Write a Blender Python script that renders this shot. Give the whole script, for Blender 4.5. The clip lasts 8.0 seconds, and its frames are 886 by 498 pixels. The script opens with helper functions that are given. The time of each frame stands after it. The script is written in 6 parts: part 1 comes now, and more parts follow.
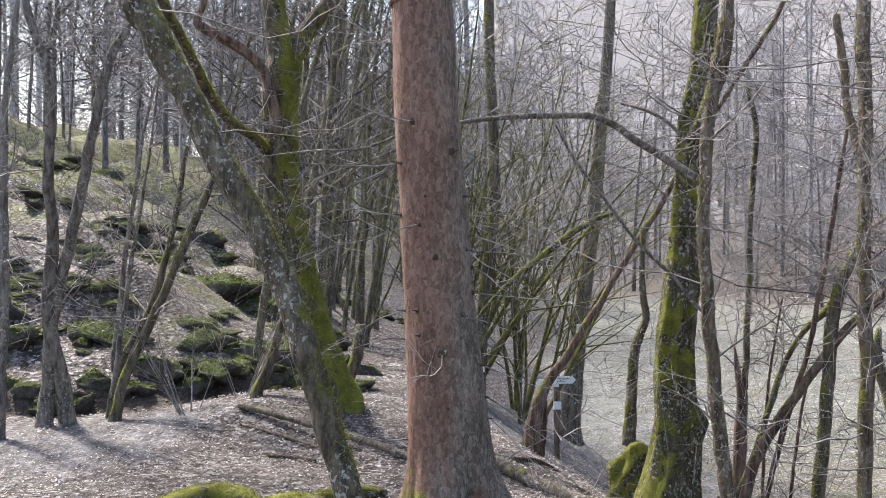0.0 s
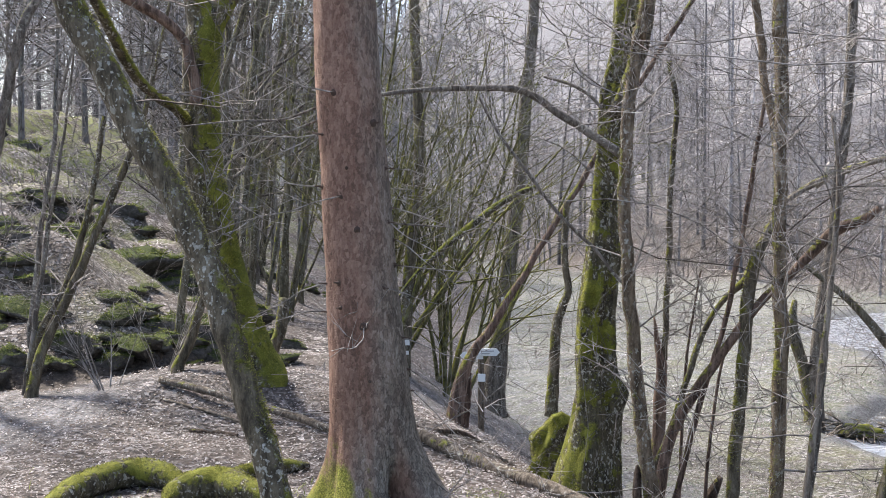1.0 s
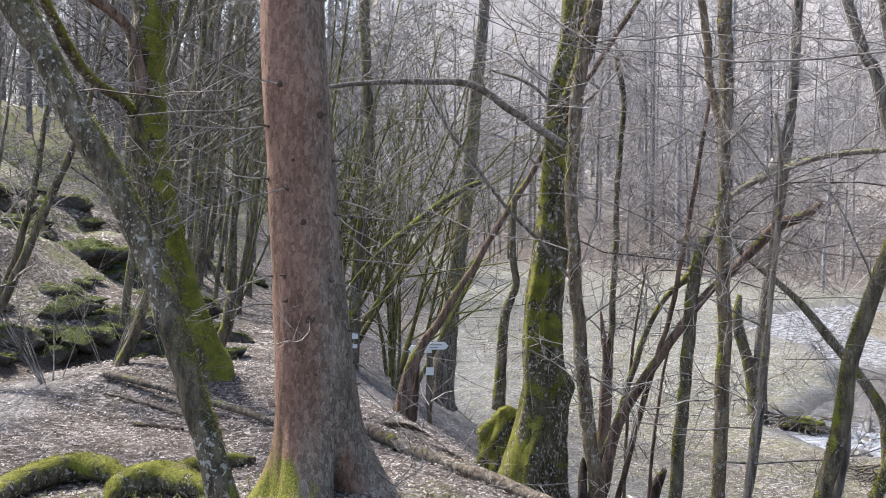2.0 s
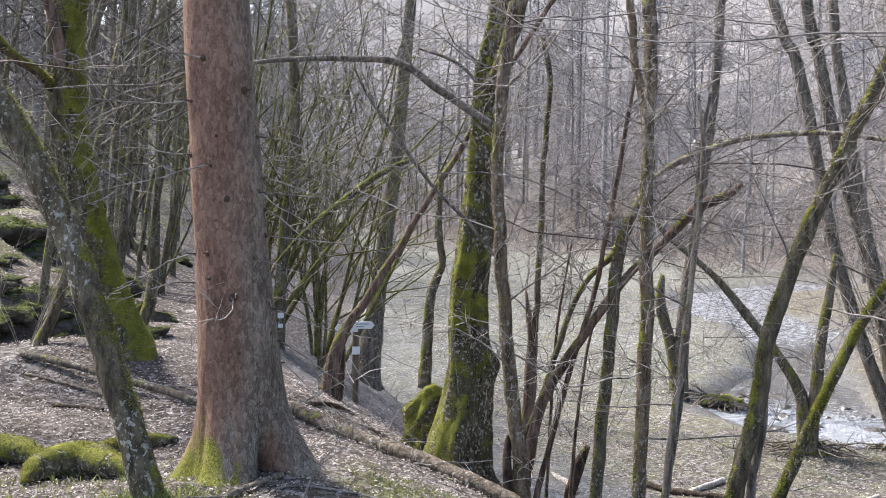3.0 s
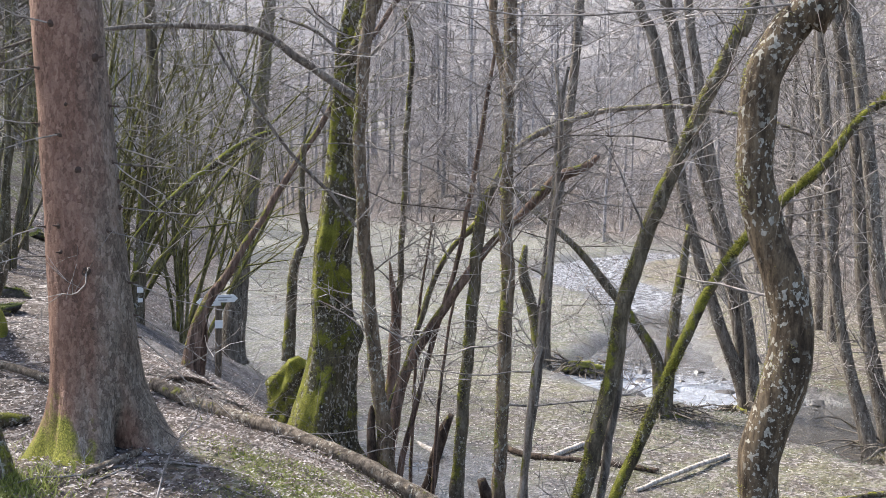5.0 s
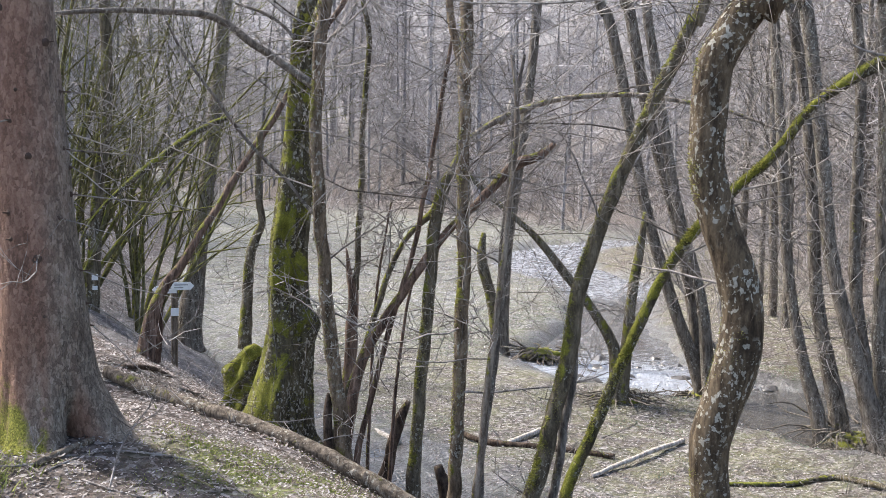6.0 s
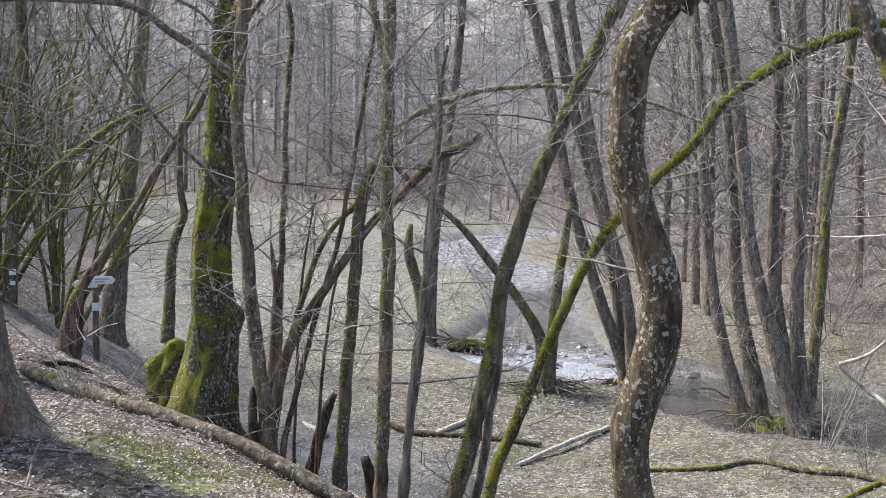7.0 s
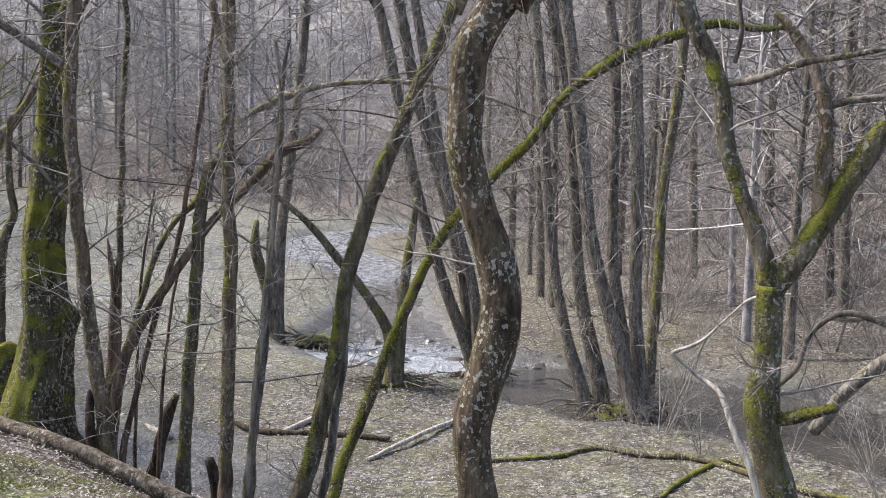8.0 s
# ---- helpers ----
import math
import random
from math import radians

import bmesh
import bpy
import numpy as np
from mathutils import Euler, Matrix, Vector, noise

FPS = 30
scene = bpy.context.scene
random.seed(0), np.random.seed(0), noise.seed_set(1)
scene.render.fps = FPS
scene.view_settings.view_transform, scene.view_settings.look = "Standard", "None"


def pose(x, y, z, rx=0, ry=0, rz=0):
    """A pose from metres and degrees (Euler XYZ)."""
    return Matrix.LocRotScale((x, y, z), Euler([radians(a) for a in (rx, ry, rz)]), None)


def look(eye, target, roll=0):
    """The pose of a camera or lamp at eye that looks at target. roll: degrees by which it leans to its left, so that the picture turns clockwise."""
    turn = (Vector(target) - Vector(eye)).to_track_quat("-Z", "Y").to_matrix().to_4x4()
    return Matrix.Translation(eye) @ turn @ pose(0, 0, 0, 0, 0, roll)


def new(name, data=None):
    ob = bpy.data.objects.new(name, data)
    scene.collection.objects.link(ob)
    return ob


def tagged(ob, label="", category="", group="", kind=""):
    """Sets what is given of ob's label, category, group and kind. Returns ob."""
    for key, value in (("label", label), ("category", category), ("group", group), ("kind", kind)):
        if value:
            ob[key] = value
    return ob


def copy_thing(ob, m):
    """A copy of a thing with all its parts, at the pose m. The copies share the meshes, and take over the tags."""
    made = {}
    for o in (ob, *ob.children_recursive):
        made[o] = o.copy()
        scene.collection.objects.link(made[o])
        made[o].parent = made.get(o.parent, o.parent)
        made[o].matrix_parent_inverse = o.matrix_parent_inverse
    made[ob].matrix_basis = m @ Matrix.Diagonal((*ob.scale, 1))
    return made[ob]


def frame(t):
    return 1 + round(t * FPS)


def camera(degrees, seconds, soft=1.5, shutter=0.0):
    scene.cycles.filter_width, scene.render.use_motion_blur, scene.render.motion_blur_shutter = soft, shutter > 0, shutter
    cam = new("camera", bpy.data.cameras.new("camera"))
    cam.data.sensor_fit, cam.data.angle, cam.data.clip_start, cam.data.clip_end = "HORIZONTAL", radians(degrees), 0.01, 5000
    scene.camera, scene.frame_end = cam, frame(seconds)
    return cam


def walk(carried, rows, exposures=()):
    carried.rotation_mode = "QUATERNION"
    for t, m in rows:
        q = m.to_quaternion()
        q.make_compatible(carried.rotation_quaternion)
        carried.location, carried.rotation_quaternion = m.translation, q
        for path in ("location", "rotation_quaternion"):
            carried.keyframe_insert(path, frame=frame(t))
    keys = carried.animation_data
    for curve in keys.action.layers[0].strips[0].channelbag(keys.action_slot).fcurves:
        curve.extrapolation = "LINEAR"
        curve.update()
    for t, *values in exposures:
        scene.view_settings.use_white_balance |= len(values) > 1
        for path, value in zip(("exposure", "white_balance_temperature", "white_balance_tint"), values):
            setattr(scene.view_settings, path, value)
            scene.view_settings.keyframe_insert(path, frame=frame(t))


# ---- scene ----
cam = camera(44.05, 8.0, soft=0.5)
PATH = [
    (0, pose(0.000, -0.000, 1.600, 90.00, -0.00, -0.00)),
    (0.5, pose(0.012, 0.005, 1.595, 89.27, -0.09, -1.90)),
    (1, pose(0.026, 0.016, 1.592, 88.63, -0.04, -3.82)),
    (1.2, pose(0.033, 0.013, 1.592, 88.65, -0.18, -4.54)),
    (2.3, pose(0.047, 0.022, 1.586, 87.99, -0.39, -7.39)),
    (2.5, pose(0.049, 0.026, 1.584, 87.72, -0.44, -8.30)),
    (3, pose(0.055, 0.026, 1.578, 87.32, -0.76, -10.18)),
    (3.5, pose(0.061, 0.022, 1.581, 87.12, -0.83, -11.42)),
    (4, pose(0.063, 0.017, 1.581, 86.91, -0.82, -13.10)),
    (4.5, pose(0.075, 0.009, 1.581, 86.62, -0.97, -15.00)),
    (5, pose(0.083, 0.010, 1.575, 85.94, -0.79, -17.13)),
    (5.2, pose(0.088, 0.005, 1.573, 85.80, -0.90, -17.87)),
    (6.3, pose(0.109, -0.003, 1.578, 85.16, -0.89, -19.66)),
    (6.5, pose(0.115, -0.000, 1.576, 85.09, -0.84, -20.17)),
    (7, pose(0.126, -0.013, 1.576, 84.91, -0.84, -22.99)),
    (7.5, pose(0.145, -0.014, 1.576, 84.76, -0.74, -26.59)),
    (8, pose(0.161, -0.029, 1.577, 84.79, -0.93, -30.85)),
]
walk(cam, PATH, [(0.0, 1.68, 6780, 10), (5.2, 1.68, 6780, 10), (6.5, 1.6, 6780, 10), (8.0, 1.32, 6780, 10)])

# ---- light ----
world = bpy.data.worlds.new("world")
scene.world = world
world.use_nodes = True
wn, wl = world.node_tree.nodes, world.node_tree.links
SUN_AZ, SUN_EL = radians(-42), radians(52)  # azimuth from +y towards +x
sky = wn.new("ShaderNodeTexSky")
sky.sky_type, sky.sun_disc = "NISHITA", False
sky.sun_elevation, sky.sun_rotation = SUN_EL, SUN_AZ
sky.air_density, sky.dust_density, sky.ozone_density = 1.0, 3.0, 1.6
wl.new(sky.outputs[0], wn["Background"].inputs[0])
wn["Background"].inputs[1].default_value = 0.14
sun = new("sun", bpy.data.lights.new("sun", "SUN"))
sun.data.energy, sun.data.angle, sun.data.color = 3.2, radians(5), (1.0, 0.96, 0.905)
sun.matrix_world = look(Vector((math.sin(SUN_AZ) * math.cos(SUN_EL), math.cos(SUN_AZ) * math.cos(SUN_EL), math.sin(SUN_EL))) * 60, (0, 0, 0))


# ---- materials ----
class Mat:
    """A small wrapper that adds nodes to one material."""

    def __init__(self, name):
        self.m = bpy.data.materials.new(name)
        self.m.use_nodes = True
        self.t = self.m.node_tree
        self.bsdf = self.t.nodes["Principled BSDF"]
        self.geo = self.t.nodes.new("ShaderNodeNewGeometry")

    def add(self, kind, **sets):
        n = self.t.nodes.new(kind)
        for key, value in sets.items():
            if hasattr(value, "is_linked"):
                self.t.links.new(value, n.inputs[key.replace("_", " ")])
            else:
                n.inputs[key.replace("_", " ")].default_value = value
        return n

    def pos(self, sx=1, sy=1, sz=1):
        n = self.t.nodes.new("ShaderNodeMapping")
        n.inputs["Scale"].default_value = (sx, sy, sz)
        self.t.links.new(self.geo.outputs["Position"], n.inputs["Vector"])
        return n.outputs[0]

    def noise(self, vec, scale, detail=4.0, rough=0.6):
        return self.add("ShaderNodeTexNoise", Vector=vec, Scale=scale, Detail=detail, Roughness=rough).outputs["Fac"]

    def ramp(self, fac, *stops):
        n = self.t.nodes.new("ShaderNodeValToRGB")
        e = n.color_ramp.elements
        while len(e) < len(stops):
            e.new(0.5)
        for el, (p, c) in zip(e, stops):
            el.position = p
            el.color = (*c, 1) if isinstance(c, tuple) else (c, c, c, 1)
        self.t.links.new(fac, n.inputs[0])
        return n.outputs[0]

    def mix(self, fac, a, b, mode="MIX"):
        n = self.t.nodes.new("ShaderNodeMix")
        n.data_type, n.blend_type = "RGBA", mode
        for sock, v in ((n.inputs[0], fac), (n.inputs[6], a), (n.inputs[7], b)):
            if hasattr(v, "is_linked"):
                self.t.links.new(v, sock)
            elif isinstance(v, tuple):
                sock.default_value = (*v, 1)
            else:
                sock.default_value = v
        return n.outputs[2]

    def math(self, op, a, b=0.0, clamp=False):
        n = self.t.nodes.new("ShaderNodeMath")
        n.operation, n.use_clamp = op, clamp
        for sock, v in zip(n.inputs, (a, b)):
            if hasattr(v, "is_linked"):
                self.t.links.new(v, sock)
            else:
                sock.default_value = v
        return n.outputs[0]

    def facing(self, x, y, z):
        n = self.t.nodes.new("ShaderNodeVectorMath")
        n.operation = "DOT_PRODUCT"
        self.t.links.new(self.geo.outputs["Normal"], n.inputs[0])
        n.inputs[1].default_value = Vector((x, y, z)).normalized()
        return n.outputs["Value"]

    def attr(self, name):
        n = self.t.nodes.new("ShaderNodeAttribute")
        n.attribute_name = name
        return n.outputs["Fac"]

    def bump(self, height, strength=0.5, distance=0.02):
        n = self.add("ShaderNodeBump", Height=height, Strength=strength, Distance=distance)
        self.t.links.new(n.outputs[0], self.bsdf.inputs["Normal"])

    def done(self, color, rough=0.85, spec=0.3):
        for key, v in (("Base Color", color), ("Roughness", rough), ("Specular IOR Level", spec)):
            if hasattr(v, "is_linked"):
                self.t.links.new(v, self.bsdf.inputs[key])
            else:
                self.bsdf.inputs[key].default_value = (*v, 1) if isinstance(v, tuple) else v
        return self.m


MOSS_DARK, MOSS_MID, MOSS_LIT = (0.032, 0.036, 0.008), (0.15, 0.155, 0.026), (0.39, 0.38, 0.075)


def bark(name, dark, mid, light, moss=0.0, lichen=0.0, stretch=0.25, grain=22, relief=0.7, weather=(-0.75, -0.1, 0.45), vary=None, sided=0.42, patchy=1.9):
    """Bark with vertical grain; moss (0 to 1) gathers on the upper and weather sides, lichen makes pale blots."""
    m = Mat(name)
    p = m.pos(1, 1, stretch)
    q = m.pos()
    fine = m.noise(p, grain, 6, 0.65)
    broad = m.noise(q, 3.0, 3)
    deep = tuple(v * 0.45 for v in dark)
    col = m.ramp(m.math("ADD", m.math("MULTIPLY", fine, 0.7), m.math("MULTIPLY", m.noise(m.pos(1, 1, 0.5), grain * 4, 4, 0.7), 0.3)), (0.34, deep), (0.44, dark), (0.54, mid), (0.70, light))
    col = m.mix(m.math("MULTIPLY", broad, 0.55), col, m.mix(1.0, col, (0.62, 0.60, 0.58), "MULTIPLY"))
    crack = m.add("ShaderNodeTexVoronoi", Vector=p, Scale=grain * 1.1).outputs["Distance"]
    high = m.math("ADD", fine, m.math("MULTIPLY", crack, 0.5))
    if vary:
        col = m.mix(1.0, col, m.ramp(m.geo.outputs["Random Per Island"], *vary), "MULTIPLY")
    if lichen:
        blot = m.ramp(m.noise(m.pos(1, 1, 0.8), 42, 3, 0.45), (0.605 - 0.03 * lichen, 0.0), (0.625 - 0.03 * lichen, 1.0))
        speck = m.ramp(m.noise(q, 62, 2, 0.5), (0.63, 0.0), (0.66, 1.0))
        mask = m.math("MAXIMUM", blot, m.math("MULTIPLY", speck, 0.8))
        rare = m.ramp(m.noise(q, 2.6, 3), (0.48 - 0.1 * lichen, 0.0), (0.58 - 0.1 * lichen, 1.0))
        pale = m.ramp(m.noise(q, 60, 3), (0.3, (0.2, 0.195, 0.165)), (0.7, (0.44, 0.43, 0.385)))
        col = m.mix(m.math("MULTIPLY", m.math("MULTIPLY", mask, rare), 0.85), col, pale)
    if moss:
        side = m.math("ADD", m.math("MULTIPLY", m.facing(*weather), sided), m.math("MULTIPLY", m.facing(0, 0, 1), 0.25))
        patch = m.math("ADD", m.math("MULTIPLY", m.math("SUBTRACT", m.noise(q, 5.0, 5, 0.75), 0.5), patchy), m.math("MULTIPLY", m.noise(q, 38, 3), 0.4))
        mm = m.ramp(m.math("ADD", m.math("MULTIPLY", side, min(1.0, 0.4 + moss * 2)), m.math("ADD", patch, moss - 0.2)), (0.40, 0.0), (0.58, 1.0))
        tuft = m.noise(q, 120, 4, 0.7)
        green = m.ramp(m.math("ADD", m.math("MULTIPLY", tuft, 0.6), m.math("MULTIPLY", m.noise(q, 9, 3), 0.4)), (0.3, MOSS_DARK), (0.52, MOSS_MID), (0.78, MOSS_LIT))
        col = m.mix(mm, col, green)
        high = m.math("ADD", high, m.math("MULTIPLY", mm, m.math("ADD", tuft, 0.5)))
    m.bump(high, relief, 0.02)
    return m.done(col, 0.9, 0.2)


BARK_LICHEN = bark("lichen_bark", (0.088, 0.066, 0.046), (0.189, 0.146, 0.105), (0.338, 0.277, 0.209), 0.12, 0.6)
BARK_MOSSY = bark("mossy_bark", (0.068, 0.057, 0.041), (0.135, 0.116, 0.084), (0.257, 0.223, 0.169), 0.17, 0.3)
BARK_HEAVY = bark("heavy_moss_bark", (0.05, 0.043, 0.029), (0.10, 0.088, 0.058), (0.20, 0.176, 0.125), 0.30, 0.95, weather=(-0.6, -0.4, 0.45), sided=0.22, patchy=2.3)
BARK_LEAN = bark("leaning_bark", (0.066, 0.055, 0.039), (0.138, 0.116, 0.083), (0.253, 0.220, 0.165), 0.10, 0.7, weather=(1.5, -0.1, 0.4))
BARK_TWIN = bark("twin_tree_bark", (0.05, 0.043, 0.029), (0.11, 0.094, 0.062), (0.20, 0.175, 0.12), 0.30, 0.4, weather=(1.2, -0.3, 0.3))
BARK_BENT = bark("bent_tree_bark", (0.05, 0.037, 0.025), (0.11, 0.084, 0.056), (0.20, 0.158, 0.11), -0.02, 0.7, weather=(-1.2, 0.15, 0.2), sided=0.75, patchy=1.2)
BARK_HOOK = bark("bleached_branch_bark", (0.13, 0.105, 0.085), (0.26, 0.225, 0.19), (0.45, 0.41, 0.36), 0.14, 0.0, 0.15, 26)
BARK_OLIVE = bark("olive_sapling_bark", (0.072, 0.065, 0.044), (0.150, 0.134, 0.098), (0.264, 0.240, 0.186), 0.16, 0.3)
BARK_GREY = bark("grey_bark", (0.095, 0.082, 0.072), (0.196, 0.176, 0.157), (0.338, 0.311, 0.284), 0.02, 0.3)
BARK_ALDER = bark("alder_bark", (0.082, 0.069, 0.057), (0.172, 0.15, 0.128), (0.31, 0.277, 0.243), 0.02, 0.2)
BARK_RED = bark("red_dead_wood", (0.078, 0.053, 0.042), (0.182, 0.127, 0.101), (0.325, 0.244, 0.205), 0.10, 0.0, 0.12, 26)
BARK_PALE = bark("pale_dead_wood", (0.3, 0.27, 0.235), (0.5, 0.465, 0.42), (0.68, 0.65, 0.60), 0.0, 0.0, 0.12, 26)
BARK_LOG = bark("log_bark", (0.07, 0.056, 0.044), (0.15, 0.125, 0.10), (0.27, 0.235, 0.195), 0.02, 0.2, 0.6, 26)
TWIG = bark("twig_bark", (0.19, 0.172, 0.16), (0.34, 0.315, 0.30), (0.52, 0.49, 0.475), 0.0, 0.0, 0.6, 14, 0.2, vary=((0.0, 0.4), (0.55, 0.8), (1.0, 1.5)))
TWIG_MID = bark("branch_bark", (0.10, 0.088, 0.076), (0.20, 0.178, 0.158), (0.33, 0.30, 0.275), 0.0, 0.0, 0.6, 14, 0.2, vary=((0.0, 0.35), (0.6, 0.8), (1.0, 1.7)))
TWIG_GREEN = bark("green_twig_bark", (0.08, 0.075, 0.035), (0.18, 0.17, 0.09), (0.3, 0.28, 0.18), 0.2, 0.0, 0.6, 14, 0.2, vary=((0.0, 0.4), (0.6, 0.85), (1.0, 1.5)))
# grey twig bark with distance haze put in as a paler, bluish colour
TWIG_HAZE = bark("hazed_twig_bark", (0.22, 0.212, 0.222), (0.37, 0.357, 0.372), (0.53, 0.513, 0.532), 0.0, 0.0, 0.6, 8, 0.1, vary=((0.0, 0.38), (0.45, 0.85), (0.8, 1.25), (1.0, 1.8)))
STUMP_RED = bark("red_rotten_wood", (0.05, 0.03, 0.022), (0.115, 0.072, 0.054), (0.21, 0.15, 0.118), 0.04, 0.0, 0.25, 24, 1.0)
STUMP_WOOD = bark("rotten_wood", (0.035, 0.025, 0.019), (0.085, 0.062, 0.048), (0.17, 0.13, 0.105), 0.04, 0.0, 0.4, 24, 1.0)


def spruce_bark():
    """Scaly red-brown bark that turns grey and cracked on one side and towards the foot."""
    m = Mat("spruce_bark")
    z = m.add("ShaderNodeSeparateXYZ", Vector=m.geo.outputs["Position"]).outputs["Z"]
    p = m.mix(0.03, m.pos(1, 1, 0.42), m.add("ShaderNodeTexNoise", Vector=m.pos(), Scale=30.0).outputs["Color"])
    cells = m.add("ShaderNodeTexVoronoi", Vector=p, Scale=70.0)
    edge = m.t.nodes.new("ShaderNodeTexVoronoi")
    edge.feature = "DISTANCE_TO_EDGE"
    m.t.links.new(p, edge.inputs["Vector"])
    edge.inputs["Scale"].default_value = 70.0
    rim = m.ramp(edge.outputs["Distance"], (0.0, 0.0), (0.16, 1.0))
    tone = m.add("ShaderNodeSeparateXYZ", Vector=cells.outputs["Color"]).outputs["X"]
    broad = m.noise(m.pos(1, 1, 0.4), 7, 4, 0.65)
    fine = m.noise(m.pos(1, 1, 0.75), 110, 5, 0.75)
    mixed = m.math("ADD", m.math("MULTIPLY", fine, 0.45), m.math("ADD", m.math("MULTIPLY", broad, 0.35), m.math("MULTIPLY", tone, 0.2)))
    red = m.ramp(mixed, (0.28, (0.075, 0.044, 0.033)), (0.46, (0.19, 0.11, 0.081)), (0.68, (0.33, 0.21, 0.162)))
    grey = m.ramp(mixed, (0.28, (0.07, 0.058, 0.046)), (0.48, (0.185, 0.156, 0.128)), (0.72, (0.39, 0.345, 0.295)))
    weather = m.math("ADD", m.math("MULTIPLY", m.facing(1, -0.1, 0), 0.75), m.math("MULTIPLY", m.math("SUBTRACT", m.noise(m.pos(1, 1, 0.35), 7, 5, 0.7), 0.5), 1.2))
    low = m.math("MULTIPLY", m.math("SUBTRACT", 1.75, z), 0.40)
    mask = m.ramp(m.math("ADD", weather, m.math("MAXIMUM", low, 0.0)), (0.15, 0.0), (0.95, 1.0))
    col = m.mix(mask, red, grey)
    gap = m.math("MULTIPLY", m.math("SUBTRACT", 1.0, rim), m.math("MULTIPLY", m.ramp(m.noise(m.pos(1, 1, 0.5), 12, 4, 0.7), (0.4, 0.0), (0.62, 1.0)), m.math("ADD", 0.22, m.math("MULTIPLY", mask, 0.4))))
    col = m.mix(gap, col, (0.034, 0.024, 0.019))
    long = m.math("ABSOLUTE", m.math("SUBTRACT", m.noise(m.pos(1, 1, 0.16), 26, 3, 0.6), 0.5))
    crack = m.ramp(m.math("ADD", long, m.math("MULTIPLY", m.math("SUBTRACT", 1.0, mask), 0.03)), (0.0, 1.0), (0.022, 0.0))
    col = m.mix(m.math("MULTIPLY", crack, 0.8), col, (0.028, 0.021, 0.017))
    foot = m.math("ADD", m.math("MULTIPLY", m.math("SUBTRACT", 0.50, z), 1.6), m.math("MULTIPLY", m.math("SUBTRACT", m.noise(m.pos(), 7, 5, 0.75), 0.5), 1.3))
    foot = m.math("ADD", foot, m.math("SUBTRACT", m.math("MULTIPLY", m.facing(-0.75, -0.6, 0.15), 0.95), 0.75))
    east = m.add("ShaderNodeSeparateXYZ", Vector=m.geo.outputs["Position"]).outputs["X"]
    foot = m.math("SUBTRACT", foot, m.ramp(m.math("ADD", east, m.math("MULTIPLY", m.noise(m.pos(), 9, 3), 0.08)), (0.12, 0.0), (0.19, 1.0)))
    mm = m.ramp(foot, (0.25, 0.0), (0.5, 1.0))
    tuft = m.noise(m.pos(), 110, 4, 0.7)
    col = m.mix(mm, col, m.ramp(tuft, (0.3, MOSS_DARK), (0.5, MOSS_MID), (0.75, MOSS_LIT)))
    relief = m.math("SUBTRACT", m.math("MULTIPLY", rim, 0.6), m.math("MULTIPLY", crack, 0.9))
    m.bump(m.math("ADD", m.math("ADD", relief, m.math("MULTIPLY", tone, 0.3)), m.math("ADD", m.math("MULTIPLY", fine, 0.6), m.math("MULTIPLY", mm, tuft))), 0.7, 0.008)
    return m.done(col, 0.88, 0.25)


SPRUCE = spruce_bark()


